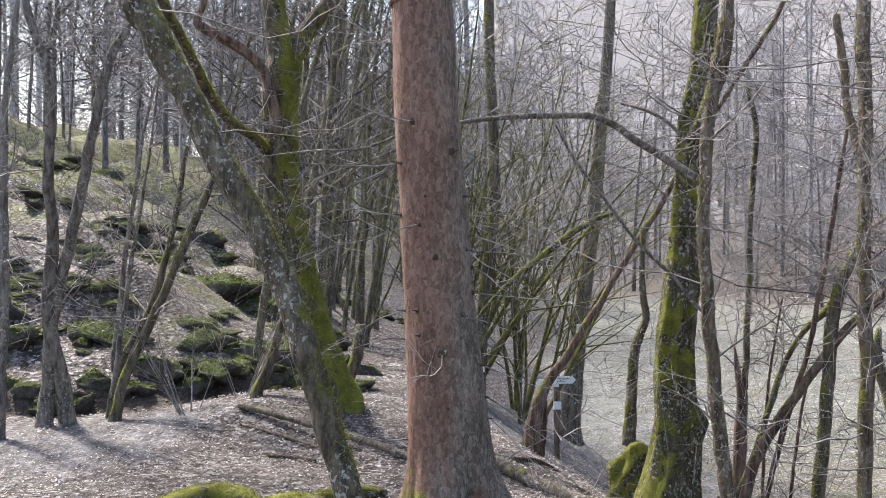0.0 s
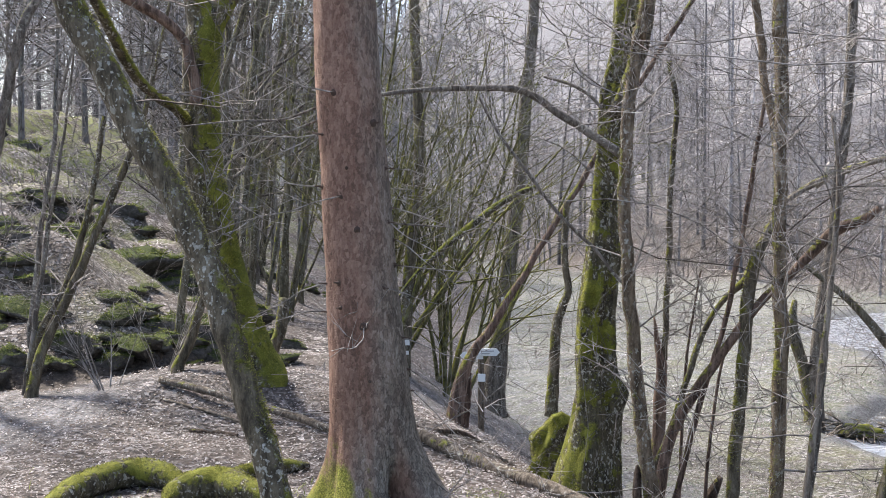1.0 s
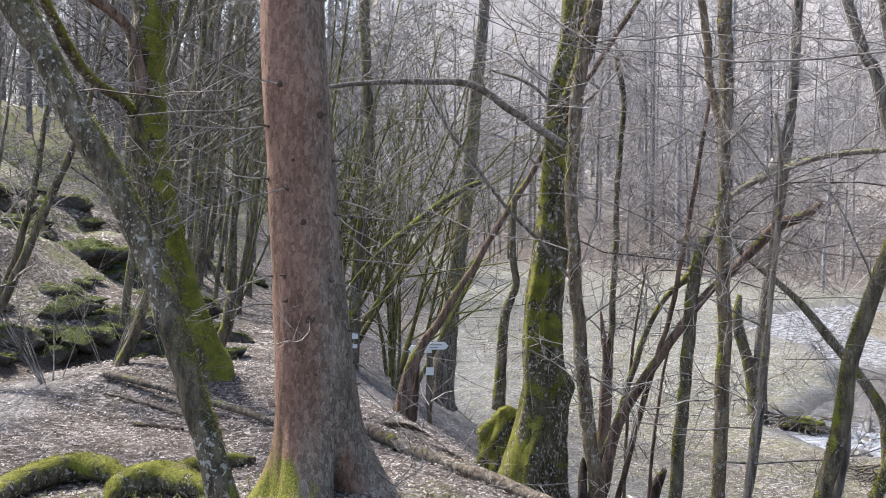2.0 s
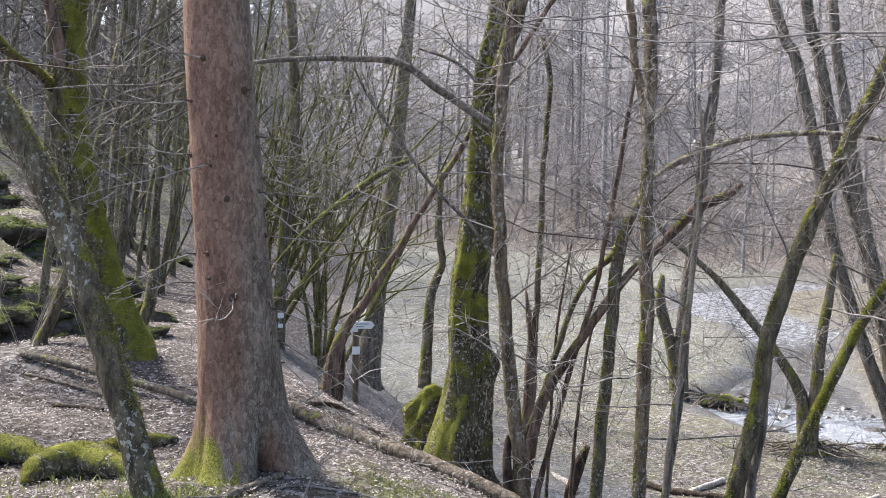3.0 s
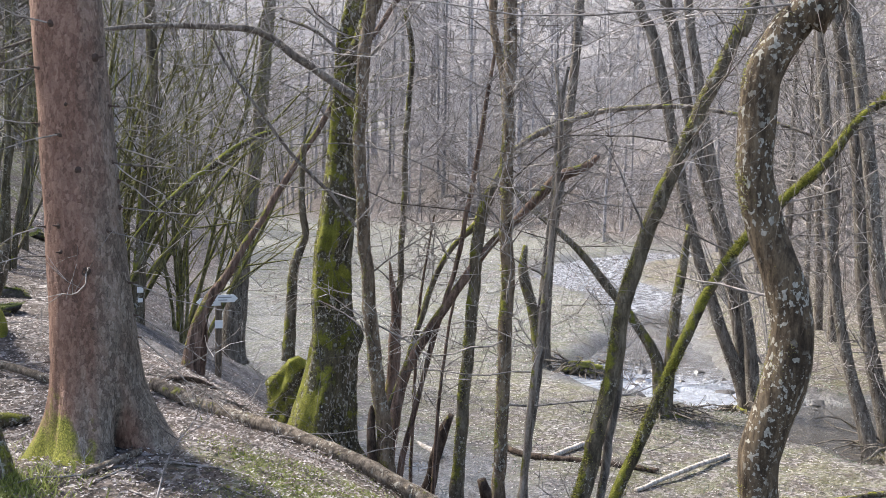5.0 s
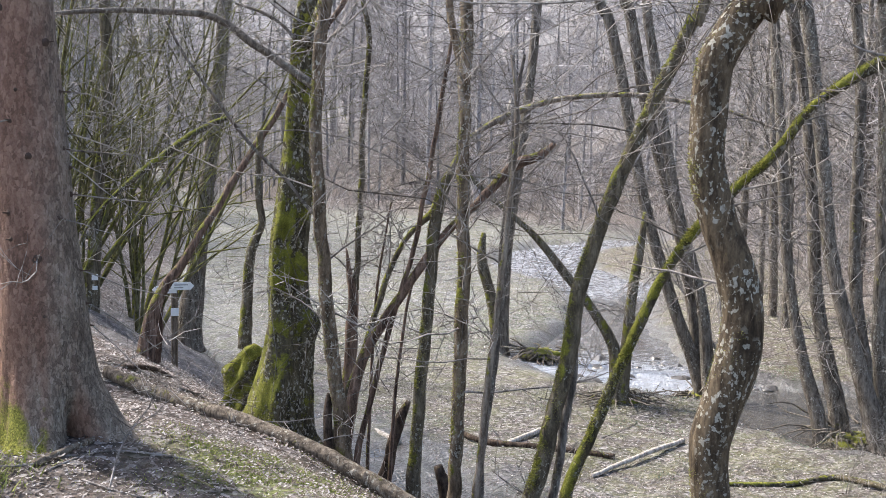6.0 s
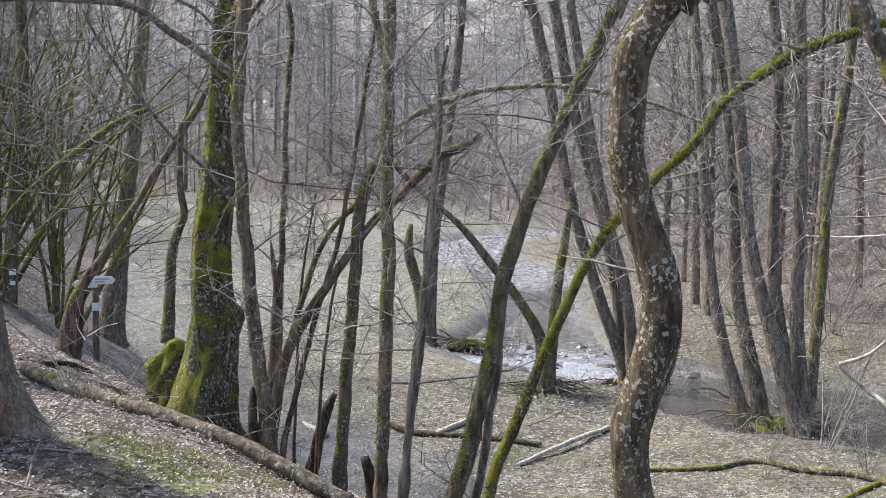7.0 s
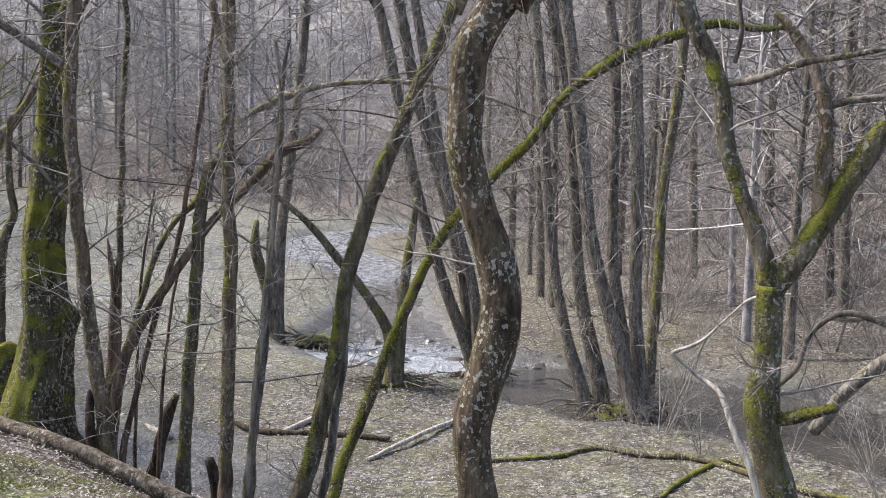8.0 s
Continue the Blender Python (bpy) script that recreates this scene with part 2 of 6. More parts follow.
def ground_material():
    m = Mat("forest_ground")
    q = m.pos()
    cells = m.add("ShaderNodeTexVoronoi", Vector=m.mix(0.06, q, m.add("ShaderNodeTexNoise", Vector=q, Scale=14.0).outputs["Color"]), Scale=27.0)
    tone = m.add("ShaderNodeSeparateXYZ", Vector=cells.outputs["Color"]).outputs["X"]
    litter = m.ramp(tone, (0.0, (0.016, 0.013, 0.012)), (0.4, (0.05, 0.042, 0.039)), (0.72, (0.145, 0.127, 0.123)), (1.0, (0.36, 0.34, 0.338)))
    broad = m.noise(q, 1.3, 5, 0.65)
    soil = m.ramp(m.noise(q, 40, 5), (0.3, (0.035, 0.026, 0.02)), (0.7, (0.11, 0.085, 0.068)))
    col = m.mix(m.ramp(broad, (0.38, 0.0), (0.60, 0.55)), litter, soil)
    grit = m.noise(q, 70, 5, 0.75)
    gravel = m.ramp(m.math("ADD", m.math("MULTIPLY", m.noise(q, 24, 6, 0.85), 0.65), m.math("MULTIPLY", m.noise(q, 3, 6, 0.8), 0.35)), (0.4, (0.05, 0.048, 0.05)), (0.5, (0.145, 0.14, 0.145)), (0.62, (0.31, 0.305, 0.32)))
    rut = m.ramp(m.noise(m.pos(3.0, 0.5, 1), 3.2, 5, 0.7), (0.40, 0.3), (0.56, 1.0))
    gravel = m.mix(0.85, gravel, rut, "MULTIPLY")
    col = m.mix(m.math("MULTIPLY", m.attr("path"), m.ramp(m.noise(q, 2.5, 4), (0.3, 0.45), (0.6, 1.0))), col, gravel)
    straw = m.ramp(m.math("ADD", m.math("MULTIPLY", m.noise(m.pos(1, 1, 1), 18, 6, 0.85), 0.65), m.math("MULTIPLY", m.noise(q, 2.2, 6, 0.8), 0.35)), (0.41, (0.02, 0.02, 0.021)), (0.5, (0.11, 0.111, 0.115)), (0.60, (0.34, 0.345, 0.357)))
    straw = m.mix(0.8, straw, m.ramp(tone, (0.0, 0.3), (0.5, 0.8), (1.0, 1.7)), "MULTIPLY")
    col = m.mix(m.math("MULTIPLY", m.attr("meadow"), m.ramp(m.noise(q, 0.9, 4), (0.3, 0.5), (0.55, 1.0))), col, straw)
    green = m.ramp(m.noise(q, 60, 5, 0.7), (0.3, (0.07, 0.09, 0.026)), (0.55, (0.19, 0.21, 0.065)), (0.75, (0.36, 0.365, 0.15)))
    col = m.mix(m.math("MULTIPLY", m.attr("grass"), m.ramp(m.noise(q, 3.5, 5, 0.7), (0.42, 0.0), (0.6, 0.9))), col, green)
    # brush carpet of the far slope, in the same haze-tinted grey as its woods
    brush = m.ramp(m.noise(q, 7, 6, 0.85), (0.38, (0.085, 0.083, 0.087)), (0.5, (0.19, 0.186, 0.195)), (0.62, (0.33, 0.325, 0.34)))
    col = m.mix(m.math("MULTIPLY", m.attr("thicket"), 0.8), col, brush)
    col = m.mix(m.attr("bank"), col, m.ramp(m.noise(q, 26, 5, 0.75), (0.3, (0.022, 0.018, 0.015)), (0.55, (0.06, 0.048, 0.04)), (0.75, (0.12, 0.10, 0.086))))
    wet = m.attr("wet")
    mud = m.ramp(m.noise(q, 9, 6, 0.8), (0.38, (0.03, 0.03, 0.032)), (0.52, (0.085, 0.087, 0.093)), (0.68, (0.22, 0.225, 0.24)))
    col = m.mix(m.math("MULTIPLY", wet, 0.75), col, m.mix(0.85, mud, rut, "MULTIPLY"))
    m.bump(m.math("ADD", m.math("MULTIPLY", cells.outputs["Distance"], 1.2), m.math("MULTIPLY", grit, 0.4)), 0.7, 0.03)
    return m.done(col, m.math("SUBTRACT", 0.92, m.math("MULTIPLY", wet, 0.55)), 0.4)


GROUND = ground_material()


def leaf_material(name, *stops):
    m = Mat(name)
    rnd = m.geo.outputs["Random Per Island"]
    col = m.ramp(rnd, *stops)
    col = m.mix(m.math("MULTIPLY", m.noise(m.pos(), 60, 3), 0.6), col, m.mix(1.0, col, (0.55, 0.5, 0.46), "MULTIPLY"))
    m.done(col, 0.6, 0.4)
    thin = m.add("ShaderNodeBsdfTranslucent", Color=col)
    both = m.add("ShaderNodeMixShader", Fac=0.4)
    m.t.links.new(m.bsdf.outputs[0], both.inputs[1])
    m.t.links.new(thin.outputs[0], both.inputs[2])
    m.t.links.new(both.outputs[0], m.t.nodes["Material Output"].inputs["Surface"])
    return m.m


LEAF = leaf_material("dead_leaf", (0.0, (0.06, 0.042, 0.032)), (0.35, (0.13, 0.098, 0.083)), (0.55, (0.2, 0.17, 0.16)), (0.8, (0.42, 0.392, 0.388)), (1.0, (0.66, 0.64, 0.645)))
STRAW = leaf_material("dry_grass", (0.0, (0.1, 0.096, 0.086)), (0.5, (0.23, 0.222, 0.208)), (1.0, (0.43, 0.42, 0.4)))
GRASS = leaf_material("green_grass", (0.0, (0.085, 0.115, 0.026)), (0.5, (0.19, 0.235, 0.06)), (1.0, (0.36, 0.39, 0.14)))


def rock_material():
    m = Mat("mossy_rock")
    q = m.pos()
    col = m.ramp(m.noise(q, 14, 6, 0.7), (0.3, (0.028, 0.026, 0.024)), (0.55, (0.085, 0.078, 0.072)), (0.8, (0.19, 0.178, 0.168)))
    mm = m.ramp(m.math("ADD", m.math("MULTIPLY", m.facing(-0.2, -0.1, 1), 0.55), m.math("MULTIPLY", m.noise(q, 3.2, 4, 0.7), 0.9)), (0.70, 0.0), (0.86, 1.0))
    tuft = m.noise(q, 55, 5, 0.75)
    col = m.mix(mm, col, m.ramp(m.math("ADD", m.math("MULTIPLY", tuft, 0.65), m.math("MULTIPLY", m.noise(q, 5, 3), 0.35)), (0.36, (0.014, 0.021, 0.006)), (0.5, (0.05, 0.068, 0.016)), (0.7, (0.15, 0.175, 0.042))))
    m.bump(m.math("ADD", m.noise(q, 20, 6), m.math("MULTIPLY", mm, tuft)), 0.9, 0.05)
    return m.done(col, 0.92, 0.2)


ROCK = rock_material()


def wet_stone_material():
    m = Mat("wet_stone")
    return m.done(m.ramp(m.noise(m.pos(), 16, 5, 0.7), (0.3, (0.03, 0.028, 0.026)), (0.6, (0.09, 0.084, 0.078)), (0.8, (0.18, 0.17, 0.16))), 0.3, 0.5)


WET_STONE = wet_stone_material()


def water_material():
    m = Mat("stream_water")
    q = m.pos(1, 1, 1)
    wave = m.math("ADD", m.noise(q, 5, 4, 0.6), m.math("MULTIPLY", m.noise(q, 22, 3, 0.6), 0.35))
    # white froth of the rapids, plus sky reflection painted as pale blue base colour
    froth_sheen = m.ramp(m.math("ADD", m.math("MULTIPLY", m.attr("froth_sheen"), 0.42), m.noise(m.pos(0.8, 1.6, 1), 6, 7, 0.8)), (0.62, 0.0), (1.05, 1.0))
    col = m.mix(froth_sheen, (0.05, 0.046, 0.04), (0.46, 0.5, 0.58))
    m.bump(m.math("MULTIPLY", wave, m.math("ADD", 0.12, m.math("MULTIPLY", m.attr("froth_sheen"), 1.7))), 1.0, 0.25)
    return m.done(col, m.math("ADD", 0.06, m.math("MULTIPLY", froth_sheen, 0.5)), 0.55)


WATER = water_material()


def plain(name, color, rough=0.6, var=0.25):
    m = Mat(name)
    n = m.noise(m.pos(), 25, 4)
    return m.done(m.mix(m.math("MULTIPLY", n, var * 2), color, tuple(c * 0.6 for c in color)), rough)


SIGN_WHITE = plain("weathered_white_board", (0.72, 0.74, 0.74))
SIGN_DARK = plain("faded_print", (0.3, 0.31, 0.32))
POST_WOOD = bark("post_wood", (0.09, 0.07, 0.05), (0.19, 0.15, 0.115), (0.3, 0.25, 0.2), 0.05, 0.0, 0.1, 30)


# ---- terrain ----
def seg_side(x, y, line):
    """Signed distance from a polyline (positive on its left), vectorised."""
    best = np.full(x.shape, 1e9)
    side = np.zeros(x.shape)
    for (ax, ay), (bx, by) in zip(line[:-1], line[1:]):
        dx, dy = bx - ax, by - ay
        k = np.clip(((x - ax) * dx + (y - ay) * dy) / (dx * dx + dy * dy), 0, 1)
        d = np.hypot(x - ax - k * dx, y - ay - k * dy)
        s = np.sign(dx * (y - ay) - dy * (x - ax))
        near = d < best
        best = np.where(near, d, best)
        side = np.where(near, s, side)
    return best * np.where(side == 0, 1, side)


def inside(x, y, poly):
    """Whether points lie within a polygon, vectorised."""
    hit = np.zeros(x.shape, bool)
    for (ax, ay), (bx, by) in zip(poly, poly[1:] + poly[:1]):
        if ay != by:
            hit ^= ((ay > y) != (by > y)) & (x < (bx - ax) * (y - ay) / (by - ay) + ax)
    return hit


def smooth(a, b, v):
    k = np.clip((v - a) / (b - a), 0, 1)
    return k * k * (3 - 2 * k)


FLOOR_Z, WATER_Z = -1.85, -2.03
HILL_LINE = [(-40, 6), (-12, 9.3), (-6, 10.0), (-3, 10.4), (-1.6, 11.6), (-1.0, 14), (-0.6, 20), (0.4, 32), (3, 50), (8, 70), (10, 110)]
FAR_LINE = [(10, 110), (12, 74), (22, 60), (25, 46), (24, 34), (19, 25), (16, 19), (15.3, 13), (16.5, 5), (24, -8), (30, -40)]
HILL_AREA = HILL_LINE + [(10, 900), (-900, 900), (-900, 6)]
FAR_AREA = FAR_LINE + [(900, -40), (900, 900), (10, 900)]
STREAM = [(12.0, 3), (11.4, 7.5), (11.6, 9.5), (11.2, 11.3), (10.5, 12.8), (10.0, 13.9), (9.35, 15.2), (9.0, 16.2), (9.3, 17.6), (11.3, 20.8), (13.2, 24.6), (15.3, 28.8), (15.2, 32.5), (16.8, 37), (20, 41), (25, 44)]
STREAM_HALF = [1.05, 1.0, 1.35, 1.55, 1.5, 1.15, 1.0, 1.25, 1.35, 0.6, 0.65, 1.25, 1.4, 1.3, 1.2, 1.2]
TRACK = [(-30, 7.3), (-8, 8.3), (-3.4, 8.7), (-1.2, 10.0), (0.4, 12.4), (1.5, 16), (2.6, 20.5), (3.6, 28), (6, 42), (9, 60)]
WET_TRACK = [(3.75, 10.6), (3.55, 12.8), (3.15, 14.8), (2.95, 17.5), (2.9, 21), (3.9, 30)]


def stream_edge(x, y):
    """Distance outside the stream's edge (negative in the water)."""
    x, y = np.asarray(x, float), np.asarray(y, float)
    best = np.full(x.shape, 1e9)
    for (ax, ay), (bx, by), ha, hb in zip(STREAM[:-1], STREAM[1:], STREAM_HALF[:-1], STREAM_HALF[1:]):
        dx, dy = bx - ax, by - ay
        k = np.clip(((x - ax) * dx + (y - ay) * dy) / (dx * dx + dy * dy), 0, 1)
        best = np.minimum(best, np.hypot(x - ax - k * dx, y - ay - k * dy) - ha - (hb - ha) * k)
    return best


def hill_side(x, y):
    d = np.abs(seg_side(x, y, HILL_LINE))
    return np.where(inside(x, y, HILL_AREA), d, -d)


def far_side(x, y):
    d = np.abs(seg_side(x, y, FAR_LINE))
    return np.where(inside(x, y, FAR_AREA), d, -d)


CREST = ((-30, -5, 2, 5.5, 9, 13, 20, 30, 60), (9, 5.5, 3.0, 0.75, 0.25, -0.4, -0.8, -0.6, 4))
FOOT = ((-30, -5, 2, 6, 9.5, 12, 16, 20, 30, 60), (13, 9.0, 7.2, 5.2, 3.7, 3.3, 2.9, 2.6, 3.0, 7.5))


def wob(x, y, f, s=0.0):
    return (np.sin(x * f + 1.3 * np.sin(y * f * 0.7 + s)) + np.sin(y * f * 1.13 + 1.7 * np.sin(x * f * 0.6 + s * 2 + 1))) * 0.5


def gz(x, y):
    """Height of the ground."""
    x, y = np.asarray(x, float), np.asarray(y, float)
    k = np.clip((x - np.interp(y, *CREST)) / (np.interp(y, *FOOT) - np.interp(y, *CREST)), 0, 1)
    z = FLOOR_Z * (0.5 * k + 0.5 * k * k * (3 - 2 * k))
    left = hill_side(x, y)
    z = z + np.where(left > 0, np.where(left < 14, 0.40 * left, 5.6 + (0.05 + 0.18 * smooth(-0.24, -0.08, x / np.maximum(np.abs(y), 1))) * (left - 14)), 0) * smooth(-0.2, 1.2, left) + 0.06 * smooth(-2.0, 0, left)
    z = z + (0.13 + 0.08 * wob(x, y, 2.7, 4)) * smooth(0.0, 0.22, left + 0.12 * wob(x, y, 4.1, 2)) * smooth(16, 13, y)
    z = z + smooth(0.5, 3, left) * (0.30 * wob(x, y, 1.5) + 0.22 * wob(x, y, 3.3, 2))
    right = far_side(x, y)
    z = z + np.where(right > 0, 0.12 * right + 0.42 * np.maximum(right - 3, 0), 0)
    z = np.minimum(z, 60 + 2 * wob(x, y, 0.05))
    z = z + 0.15 * np.exp(-((x - 0.1) ** 2 + (y - 5.5) ** 2) / 1.1)
    z = z + 0.27 * np.exp(-((x + 1.2) / 1.0) ** 2 - ((y - 10.0) / 0.9) ** 2)
    z = z + smooth(2, 8, right) * 0.5 * wob(x, y, 0.6, 3)
    z = z + 0.035 * wob(x, y, 2.1, 1) + 0.018 * wob(x, y, 5.3, 4) + 0.010 * wob(x, y, 11.0, 7)
    flat = smooth(0.6, 1.0, k) * (1 - smooth(-1, 2, right))
    z = z + flat * 0.09 * wob(x, y, 0.8, 5)
    s = stream_edge(x, y) + 0.18 * wob(x, y, 1.7, 2) + 0.1 * wob(x, y, 4.3, 5)
    cut = smooth(0.5, -0.3, s)
    z = z * (1 - cut) + np.minimum(z, WATER_Z - 0.28) * cut
    w = np.abs(seg_side(x, y, WET_TRACK)) + 0.25 * wob(x, y, 2.3, 9)
    return z - (0.11 + 0.05 * wob(x, y, 3.1, 6) + 0.035 * wob(x, y, 7.3, 3)) * smooth(0.75, 0.2, w)


def height(x, y):
    return float(gz(np.array([x]), np.array([y]))[0])


def warped(n, near, far, centre):
    u = np.linspace(-1, 1, n)
    return centre + near * u + (far - near) * np.sign(u) * np.abs(u) ** 4.5


def mesh_object(name, verts, faces, material, parent=None, label="", flat=False):
    me = bpy.data.meshes.new(name)
    me.from_pydata(verts, [], faces)
    me.materials.append(material)
    if not flat:
        me.shade_smooth()
    ob = new(name, me)
    if parent is not None:
        ob.parent = parent
    if label:
        ob["label"] = label
    return ob


def fast_mesh(name, verts, quads, material):
    """An object from arrays of corners and four-cornered faces."""
    me = bpy.data.meshes.new(name)
    me.vertices.add(len(verts))
    me.vertices.foreach_set("co", np.ascontiguousarray(verts, np.float32).ravel())
    me.loops.add(len(quads) * 4)
    me.loops.foreach_set("vertex_index", np.ascontiguousarray(quads, np.int32).ravel())
    me.polygons.add(len(quads))
    me.polygons.foreach_set("loop_start", np.arange(len(quads), dtype=np.int32) * 4)
    me.update(calc_edges=True)
    me.materials.append(material)
    me.shade_smooth()
    return new(name, me)


def build_ground():
    n = 390
    gx, gy = np.meshgrid(warped(n, 15, 420, 2.5), warped(n, 16, 420, 10))
    z = gz(gx, gy)
    verts = np.stack([gx.ravel(), gy.ravel(), z.ravel()], 1)
    i = np.arange((n - 1) * n).reshape(n - 1, n)[:, :-1].ravel()
    faces = np.stack([i, i + 1, i + n + 1, i + n], 1)
    ob = mesh_object("ground", verts.tolist(), faces.tolist(), GROUND)
    x, y = verts[:, 0], verts[:, 1]
    jag = 0.25 * wob(x, y, 3.1, 3)
    k = np.clip((x - np.interp(y, *CREST)) / (np.interp(y, *FOOT) - np.interp(y, *CREST)), 0, 1)
    right = far_side(x, y)
    track = smooth(1.5, 0.7, np.abs(seg_side(x, y, TRACK)) + jag) * (1 - 0.8 * smooth(-2.4, -1.8, x) * smooth(0.5, -0.1, x)) * (0.7 + 0.3 * smooth(12, 10, y))
    wet = smooth(1.5, 0.5, np.abs(seg_side(x, y, WET_TRACK)) + jag)
    shore = smooth(0.8, 0.2, stream_edge(x, y) + jag)
    left = hill_side(x, y)
    lawn = smooth(0.9, 0.3, np.hypot((x - 1.25) / 1.1, (y - 5.3) / 1.0)) + 1.6 * smooth(5.5, 8.5, left) * smooth(-1.5, -4, x) * smooth(26, 18, left)
    lawn = lawn + 0.55 * smooth(0.3, 1.5, left) * smooth(10, 6, left) * smooth(-0.2, 0.5, wob(x, y, 1.9, 8)) + 0.3 * smooth(0.8, 1.0, k) * smooth(2, -1, right)
    field = smooth(-2, 1, seg_side(x, y, STREAM)) * smooth(0.85, 1.0, k) * smooth(3, -1, right) * (0.3 + 0.7 * smooth(14, 24, y))
    for key, val in (("path", np.maximum(track, 0.45 * wet)), ("wet", np.maximum(wet * (0.35 + 0.65 * smooth(14, 12, y)), shore)), ("meadow", field), ("thicket", smooth(7, 18, right)), ("bank", smooth(-0.08, 0.02, left + 0.12 * wob(x, y, 4.1, 2)) * smooth(0.34, 0.22, left + 0.12 * wob(x, y, 4.1, 2)) * smooth(15, 13, y)), ("grass", np.clip(lawn, 0, 1))):
        ob.data.attributes.new(key, "FLOAT", "POINT").data.foreach_set("value", np.clip(val, 0, 1).astype(np.float32))
    return tagged(ob, "leaf-strewn forest ground with path, bank and pale meadow", "ground", kind="structure")


build_ground()


def ribbon(name, line, half, z, material, label, froth_sheen=None):
    """A water sheet along a line."""
    pts = [Vector((*p, 0)) for p in line]
    dense = []
    for a, b in zip(pts[:-1], pts[1:]):
        steps = max(2, int((b - a).length / 0.25))
        dense += [a.lerp(b, i / steps) for i in range(steps)]
    verts, faces, cols = [], [], 14
    for i, p in enumerate(dense):
        d = (dense[min(i + 1, len(dense) - 1)] - dense[max(i - 1, 0)]).normalized()
        side = Vector((-d.y, d.x, 0))
        for j in range(cols + 1):
            q = p + side * half * (2 * j / cols - 1)
            lift = froth_sheen(q.x, q.y) * 0.05 * noise.noise(q * 3.0) if froth_sheen else 0
            verts.append((q.x, q.y, z + lift))
    for i in range(len(dense) - 1):
        for j in range(cols):
            a = i * (cols + 1) + j
            faces.append((a, a + 1, a + cols + 2, a + cols + 1))
    ob = mesh_object(name, verts, faces, material)
    vals = [froth_sheen(v[0], v[1]) if froth_sheen else 0.0 for v in verts]
    ob.data.attributes.new("froth_sheen", "FLOAT", "POINT").data.foreach_set("value", vals)
    return tagged(ob, label, "water", kind="structure")


def rapids(x, y):
    r = math.exp(-(((x - 9.6) / 1.0) ** 2 + ((y - 15.5) / 1.0) ** 2)) * 1.0
    # these spread the pale blue past the rapids, standing in for reflected sky
    r += 0.75 * math.exp(-(((x - 8.3) / 1.6) ** 2 + ((y - 17.0) / 1.6) ** 2)) + 0.34 * max(0.0, min(1.0, (y - 24.5) / 2))
    return min(1.0, r + 0.3 * max(0.0, min(1.0, (y - 14) / 1.5)))


ribbon("stream_water", STREAM, 2.3, WATER_Z, WATER, "shallow brown stream with white rapids over stones", rapids)
ribbon("puddle_water", [(3.8, 9.9), (3.7, 11.2), (3.58, 12.3), (3.36, 13.6), (3.15, 15.0)], 0.5, FLOOR_Z - 0.115, WATER, "still puddle water on the muddy track")


# ---- tubes and trees ----
def spline(ctrl, step):
    """Catmull-Rom through control points (x, y, z, r)."""
    c = np.array(ctrl, float)
    c = np.vstack([2 * c[0] - c[1], c, 2 * c[-1] - c[-2]])
    out = []
    for i in range(1, len(c) - 2):
        n = max(2, int(np.linalg.norm(c[i + 1, :3] - c[i, :3]) / step))
        for k in range(n):
            t = k / n
            p = 0.5 * (2 * c[i] + (c[i + 1] - c[i - 1]) * t + (2 * c[i - 1] - 5 * c[i] + 4 * c[i + 1] - c[i + 2]) * t * t + (3 * c[i] - c[i - 1] - 3 * c[i + 1] + c[i + 2]) * t ** 3)
            out.append(p)
    out.append(c[-2])
    out = np.array(out)
    out[:, 3] = np.maximum(out[:, 3], 0.0015)
    return out


def add_tube(verts, faces, pts, sides, rough=0.0, freq=8.0, lobes=None, cap=True):
    """A tube round the points (x, y, z, r), appended to verts and faces."""
    p = np.asarray(pts, float)
    d = np.gradient(p[:, :3], axis=0)
    d /= np.maximum(np.linalg.norm(d, axis=1), 1e-9)[:, None]
    ref = np.array([1.0, 0, 0]) if abs(d[0][0]) < 0.8 else np.array([0, 1.0, 0])
    base = len(verts)
    ang = np.arange(sides) * 2 * math.pi / sides
    ca, sa = np.cos(ang)[:, None], np.sin(ang)[:, None]
    u = None
    for i in range(len(p)):
        u = ref if u is None else u
        u = u - d[i] * np.dot(u, d[i])
        u /= np.linalg.norm(u)
        v = np.cross(d[i], u)
        ring = ca * u + sa * v
        r = np.full(sides, p[i, 3])
        if lobes is not None:
            r = r * lobes(p[i], ring)
        if rough:
            q = p[i, :3] + ring * p[i, 3]
            r = r * (1 + rough * np.array([noise.noise(Vector((a[0] * freq, a[1] * freq, a[2] * freq * 0.45))) + 0.35 * noise.noise(Vector((a[0] * freq * 4, a[1] * freq * 4, a[2] * freq * 2))) for a in q]))
        verts.extend((p[i, :3] + ring * r[:, None]).tolist())
    for i in range(len(p) - 1):
        a = base + i * sides
        for j in range(sides):
            k = (j + 1) % sides
            faces.append((a + j, a + k, a + sides + k, a + sides + j))
    if cap:
        faces.append(tuple(base + j for j in reversed(range(sides))))
        faces.append(tuple(base + (len(p) - 1) * sides + j for j in range(sides)))


